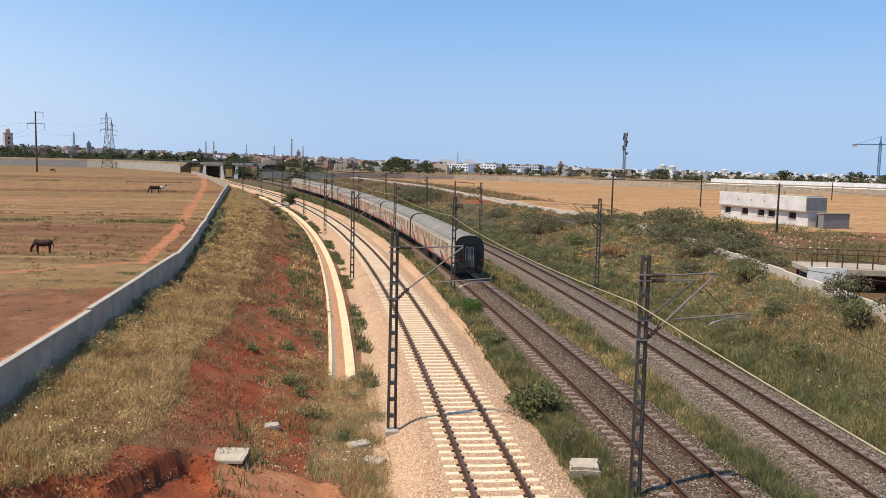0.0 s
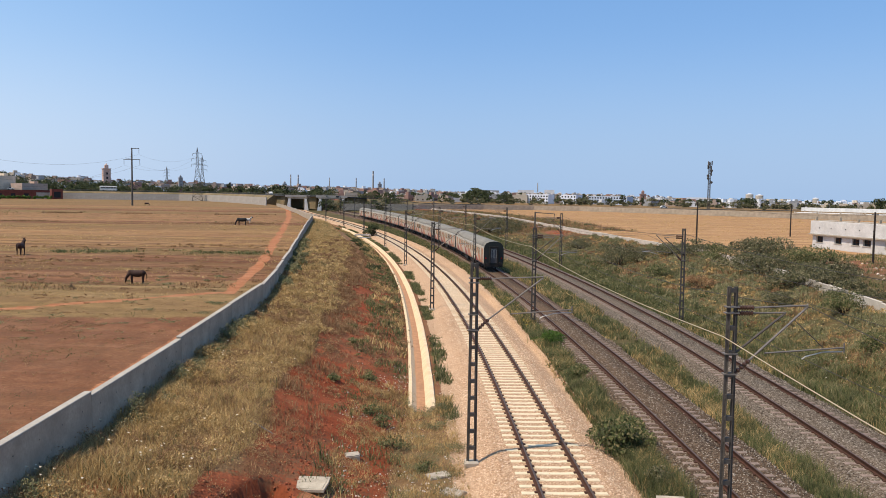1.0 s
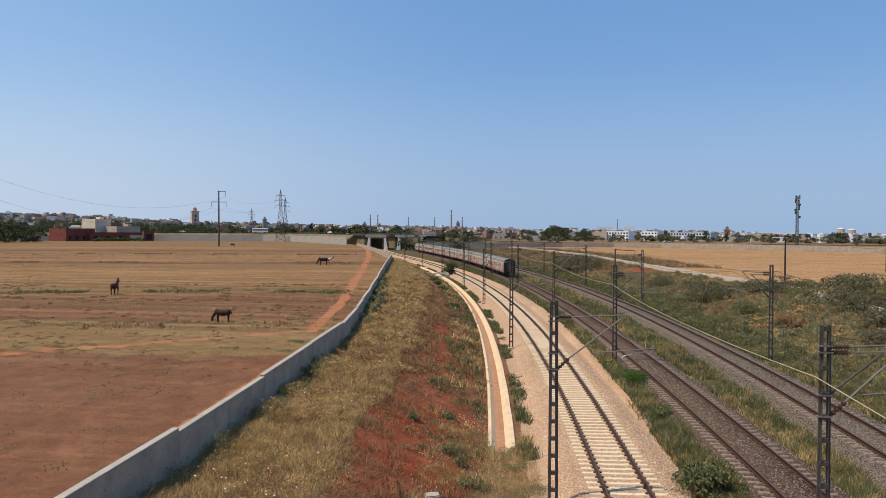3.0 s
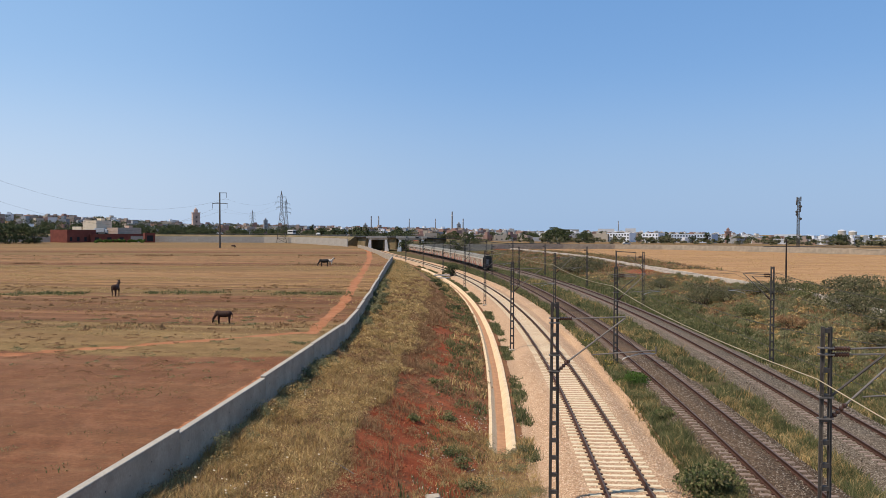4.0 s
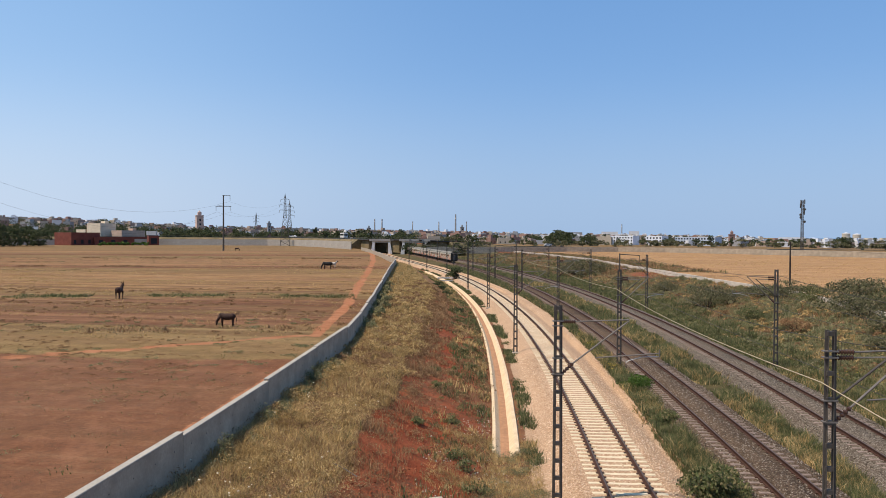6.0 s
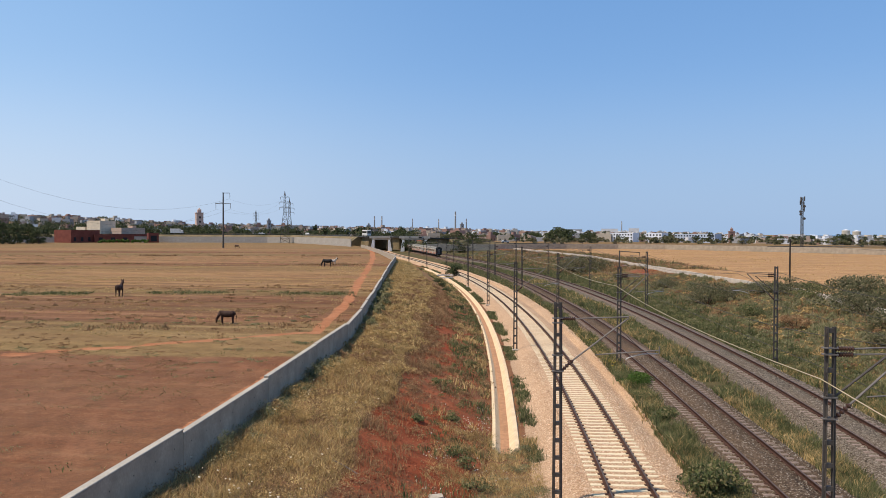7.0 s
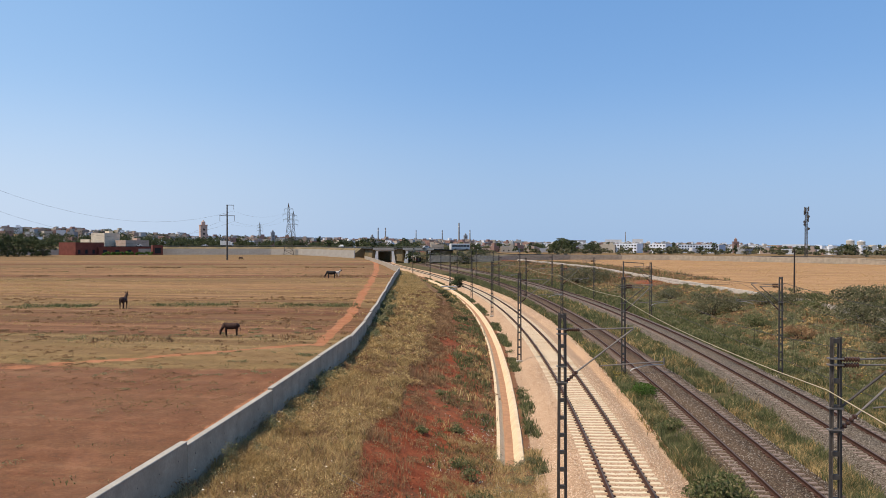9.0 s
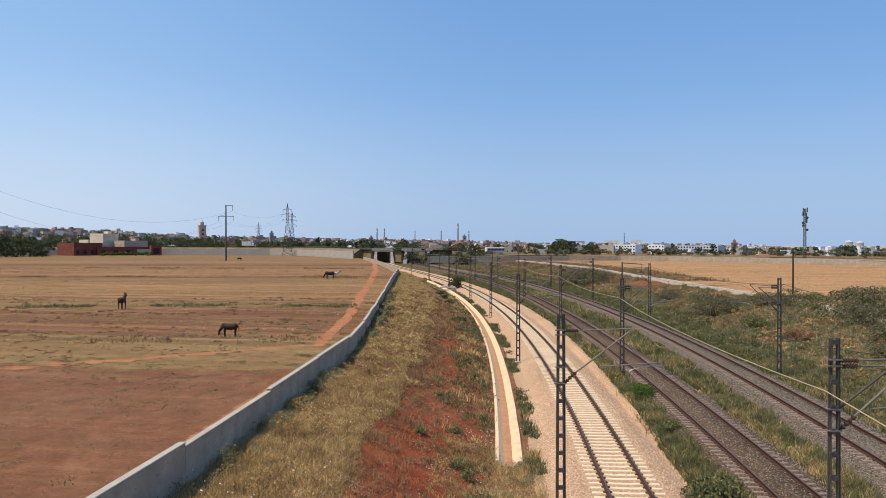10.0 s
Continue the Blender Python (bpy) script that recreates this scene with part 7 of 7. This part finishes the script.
    # far woods in the town
    spots_l = [(*away(R.uniform(-46, -13), R.uniform(660, 1050)), R.uniform(6, 11)) for i in range(420)]
    spots_l += [(*away(R.uniform(-46, -26), R.uniform(680, 820)), R.uniform(9, 13)) for i in range(110)]
    far_trees("town_trees", "dark green trees between the houses on the hill", spots_l, G_DARK)
    spots_r = [(*away(R.uniform(-13, 34), R.uniform(590, 1120)), R.uniform(3.5, 7)) for i in range(420)]
    far_trees("town_trees", "green trees between the houses towards the sea", spots_r, G_DARK)
    spots_w = [(*away(R.uniform(-6, 33), R.uniform(500, 600)), R.uniform(2.0, 4.5)) for i in range(170)]
    far_trees("road_scrub", "scrub and young trees beside the far road", spots_w, G_OLIVE)
    # shrubs, one by one
    sh = shrub
    sh("leafy_shrub", "leafy olive-green shrub beside the new ballast", 3.75, 30.4, 2.1, 1.6, 4200, 0.075, G_GREEN)
    sh("leafy_shrub", "bright green shrub between two tracks", 1.9, 51.0, 2.0, 0.85, 1800, 0.07, G_FRESH)
    sh("leafy_shrub", "bright green shrub between two tracks", 3.0, 42.5, 1.2, 0.7, 900, 0.07, G_GREEN)
    sh("leafy_shrub", "low green shrub near the ballast's edge", 4.6, 26.6, 0.9, 0.7, 700, 0.06, G_OLIVE)
    sh("leafy_shrub", "dark shrub at the end of the ditch", -30.0, 167, 3.2, 3.2, 1500, 0.16, G_DARK)
    for x, y, w, h0, m in ((-5.6, 180, 9, 4.2, G_OLIVE), (-1.5, 178, 5, 3.2, G_OLIVE), (12.0, 104, 5.5, 3.2, G_OLIVE), (14.5, 103, 3.5, 2.2, G_OLIVE), (19.5, 103, 6.5, 3.6, G_OLIVE), (22.0, 98, 4, 2.6, G_GREEN),
                          (24.5, 88, 7.5, 5.0, G_OLIVE), (23.0, 80, 5.5, 3.6, G_OLIVE), (27.8, 84, 6, 4.4, G_GREEN), (30.5, 84, 4, 2.6, G_OLIVE), (22.2, 68, 5, 3.2, G_OLIVE), (25.5, 72, 5, 3.4, G_OLIVE),
                          (23.5, 61, 3.6, 2.4, G_OLIVE), (21.6, 43.5, 2.6, 2.2, G_OLIVE), (22.4, 38.5, 3.0, 2.3, G_OLIVE), (20.4, 40, 2.2, 1.6, G_GREEN), (18.6, 45.5, 1.8, 1.2, G_GREEN),
                          (17.2, 39.2, 1.6, 1.1, G_GREEN), (21.0, 56, 2.6, 1.8, G_GREEN), (19.0, 63, 2.4, 1.6, G_OLIVE), (16.5, 78, 2.4, 1.6, G_BROWN), (14.0, 88, 2.8, 1.8, G_GREEN), (8.5, 128, 3.5, 2.2, G_OLIVE), (2.5, 150, 3, 2.2, G_OLIVE)):
        h = h0 * (0.74 if 60 < y < 110 and x > 18 else 1.0)
        sh("wild_shrub", "bushy olive-green wild shrub at the top of the cutting" if m is G_OLIVE else "green wild shrub on the far slope", x, y, w, h, int(900 + 520 * w), 0.045 + 0.011 * w, m)
    for x, y, w, h in ((-28, 138, 1.6, 1.0), (-25.3, 128, 1.4, .9), (-22.6, 118, 1.3, .8), (-16.4, 93, 1.2, .7), (-10.6, 62, 0.9, .5), (-9.0, 56, 0.8, .5), (-7.1, 38.5, .8, .5), (-5.2, 31.8, 1.0, .6), (-4.6, 29.6, 1.1, .6), (-6.0, 33.0, .8, .45), (-9.2, 45, .7, .45), (-10.3, 50, .7, .4), (-3.1, 27.5, .7, .4), (-8.2, 36, .6, .4)):
        sh("weed_clump", "low dark green weed clump on the red slope", x, y, w, h, 420, 0.05 if y < 70 else 0.09, G_GREEN if y < 80 else G_DARK, "weed clumps")
    # trees
    a = tree_proto("broadleaf_tree", "dark green broadleaf tree near the road", 9, 10, G_DARK, 1500)
    b = tree_proto("broadleaf_tree", "olive-green broadleaf tree near the road", 7, 9, G_OLIVE, 1200)
    c = tree_proto("cypress_tree", "slender dark evergreen tree in the town", 10, 4.5, G_DARK, 500)
    rnd = random.Random(11)
    spots = [(-38.6, 500, a, 1.7), (-37.6, 510, a, 1.6), (-40, 495, a, 1.7), (-39.2, 520, b, 1.7), (-37.0, 500, a, 1.3), (-41.5, 500, a, 1.5), (-36.9, 530, b, 1.0), (-41, 505, a, 1.1), (-13.3, 372, a, 0.75), (-12.6, 365, b, 0.8), (-12.0, 368, a, 0.7), (-10.2, 352, a, 0.8), (-9.6, 350, b, 0.75), (-9.0, 356, a, 0.85),
             (-8.2, 372, b, 0.8), (-3.2, 640, a, 1.6), (-2.6, 640, a, 1.4)]
    for i in range(360):
        left = i < 190
        deg = rnd.uniform(-44, -14) if left else rnd.uniform(-14, 33)
        d = rnd.uniform(590, 820) if left else rnd.uniform(540, 1200)
        spots.append((deg, d, rnd.choice((a, a, b, c)), rnd.uniform(0.85, 1.45) if left else rnd.uniform(0.7, 1.2)))
    used = set()
    for deg, d, proto, s in spots:
        x, y = away(deg, d)
        m = pose(x, y, float(ground_z(x, y)) - 1.0 * s, 0, 0, rnd.uniform(0, 360))
        if proto.name not in used:
            used.add(proto.name)
            ob = proto
            ob.matrix_basis = m
        else:
            ob = copy_thing(proto, m)
        ob.scale = (s * rnd.uniform(0.9, 1.2), s * rnd.uniform(0.9, 1.2), s)


# ---- stones, slabs and litter ----
def pebbles(name, label, pts, z, r, mat):
    """Many small angular stones."""
    n = len(pts)
    base = np.array([(1, 0, 0), (-1, 0, 0), (0, 1, 0), (0, -1, 0), (0, 0, 1), (0, 0, -1)], float)
    s = R.uniform(r[0], r[1], (n, 1, 1)) * R.uniform(0.6, 1.3, (n, 6, 1))
    a = R.uniform(0, 2 * np.pi, n)
    B = np.repeat(base[None], n, 0)
    X = B[:, :, 0] * np.cos(a)[:, None] - B[:, :, 1] * np.sin(a)[:, None]
    Y = B[:, :, 0] * np.sin(a)[:, None] + B[:, :, 1] * np.cos(a)[:, None]
    V = np.stack([X, Y, B[:, :, 2] * 0.7 + 0.3 * X], -1) * s
    V += np.stack([pts[:, 0], pts[:, 1], z], -1)[:, None]
    f = np.array([(0, 2, 4), (2, 1, 4), (1, 3, 4), (3, 0, 4), (2, 0, 5), (1, 2, 5), (3, 1, 5), (0, 3, 5)])
    F = (np.arange(n)[:, None, None] * 6 + f).reshape(-1, 3)
    return tagged(new(name, tri_mesh(name, V.reshape(-1, 3), F, mat)), label, "stones", kind="stuff")


def stone_mat(name, *c):
    k = Nodes(name)
    g = k.t.nodes.new("ShaderNodeNewGeometry")
    col = k.ramp(g.outputs["Random Per Island"], *[((i + .5) / len(c), v) for i, v in enumerate(c)])
    return k.done(col, 0.95, 0, 0.2)


def stones():
    new_s = stone_mat("new_ballast_stone", (0.42, 0.25, 0.145), (0.57, 0.37, 0.225), (0.67, 0.465, 0.30), (0.75, 0.565, 0.40))
    old_s = stone_mat("old_ballast_stone", (0.07, 0.052, 0.036), (0.15, 0.115, 0.082), (0.23, 0.185, 0.14), (0.34, 0.285, 0.225))
    red_s = stone_mat("red_clods", (0.17, 0.042, 0.018), (0.26, 0.072, 0.032), (0.36, 0.13, 0.065))
    pale = stone_mat("pale_rubble", (0.42, 0.32, 0.22), (0.55, 0.46, 0.36), (0.66, 0.60, 0.52))
    p = scatter(30000, 18, 62, lambda y: xa(y) - 2.95, lambda y: xa(y) + berm(y) + .2, 1.7)
    off = np.abs(p[:, 0] - xa(p[:, 1]))
    p = p[(off > 1.32) | (R.uniform(0, 1, len(p)) < 0.25)]
    pebbles("ballast_stones", "tan crushed stone ballast of the new track", p, ground_z(p[:, 0], p[:, 1]), (0.02, 0.05), new_s)
    for xf, w in ((xb, 2.4), (xc, 2.55)):
        p = scatter(17000, 18, 62, lambda y: xf(y) - w, lambda y: xf(y) + w, 1.5)
        p = p[np.abs(np.abs(p[:, 0] - xf(p[:, 1])) - 0.75) > 0.08]
        pebbles("ballast_stones", "brown-grey crushed stone ballast of an old track", p, ground_z(p[:, 0], p[:, 1]), (0.02, 0.05), old_s)
    p = scatter(9000, 13, 70, xs, lambda y: xa(y) - 4.9, 1.2, 1.5, 51, -0.3)
    pebbles("red_clods", "crumbled red earth clods on the slope", p, ground_z(p[:, 0], p[:, 1]), (0.015, 0.07), red_s)
    p = scatter(2600, 18, 44, lambda y: xa(y) - 7.6, lambda y: xa(y) - 3.2, 1.0, 1.3, 52, 0.15)
    pebbles("pale_rubble", "pale rubble at the foot of the red slope", p, ground_z(p[:, 0], p[:, 1]), (0.015, 0.06), pale)
    e = np.linspace(-9.8, -5.9, 420) + R.normal(0, .1, 420)
    ey = np.interp(e, (-9.4, -8.9, -7.8, -7.4, -6.9, -5.9), (18.0, 18.7, 19.2, 20.8, 22.4, 21.4)) + R.normal(0, .35, 420)
    pebbles("red_clods", "crumbled red earth along the gully's edge", np.stack([e, ey], 1), ground_z(e, ey), (0.012, 0.05), red_s)
    p = scatter(500, 70, 110, lambda y: xr(y) + 8, lambda y: xr(y) + 26, 1.0, 5, 53, 0.2)
    pebbles("pale_rubble", "pale building rubble near the house", p, ground_z(p[:, 0], p[:, 1]), (0.05, 0.2), pale)

    def slab(name, label, x, y, w, d, h, turn, mat, tilt=4):
        f = Form()
        ring = [(sx * w / 2 * R.uniform(.9, 1.05), sy * d / 2 * R.uniform(.88, 1.05)) for sx, sy in ((-1, -1), (0.1, -1), (1, -1), (1, 0.2), (1, 1), (-0.3, 1), (-1, 1))]
        f.prism(ring, -h, h * 0.7)
        f.prism([(a * .9, b * .9) for a, b in ring], h * 0.703, h)
        s = empty(name, at(x, y) @ pose(0, 0, 0.02, tilt, -tilt / 2, turn), label, "slab", "slabs and rocks")
        part("block", f, mat, s)
    slab("broken_slab", "pale broken concrete slab in the weeds", -6.15, 23.3, 1.42, 1.12, 0.045, 3, M_SLAB, 0.8)
    slab("broken_slab", "pale broken concrete slab beside the old track", 4.5, 24.5, 0.95, 0.8, 0.34, -8, M_SLAB, 4)
    slab("loose_rock", "brown loose rock in the weeds", -5.5, 27.0, 0.5, 0.36, 0.13, 20, M_ROCK, 6)
    slab("broken_slab", "flat grey-brown stone slab", -2.6, 27.0, 0.8, 0.5, 0.06, 30, M_ROCK, 3)
    slab("broken_slab", "flat grey-brown stone slab", -2.0, 25.5, 0.75, 0.5, 0.06, -25, M_ROCK, 3)
    b = empty("cable_trough", at(-31.6, 163.5, None, 20), "white painted metal frame at the ditch's end", "frame")
    for k in range(2):
        part("bar", Form().box(-1.6, 1.6, -0.08, 0.08, 0.5 + 0.55 * k, 0.72 + 0.55 * k), M_WHITE, b)
    for x in (-1.4, 1.4):
        part("post", Form().box(x - 0.07, x + 0.07, -0.06, 0.06, -0.2, 1.3), M_STEEL_PALE, b)
    f = Form().path([(-7.9, 25.9, float(ground_z(-7.9, 25.9)) + .12), (-8.4, 26.0, float(ground_z(-8.4, 26.0)) + .2), (-8.9, 26.15, float(ground_z(-8.9, 26.15)) + .15)], 0.018, 5)
    tagged(part("dead_branch", f, M_STEEL_PALE), "bleached dead branch in the grass", "branch")


plants()
stones()


# ---- tracks, piece by piece ----
track(xa, M_SLEEPER_NEW, "new railway track with pale concrete sleepers on tan ballast", 0.6)
track(xb, M_SLEEPER_OLD, "old railway track with stained sleepers on brown ballast", 0.6)
track(xc, M_SLEEPER_OLD, "old railway track with stained sleepers on grey ballast", 0.6)

motions()
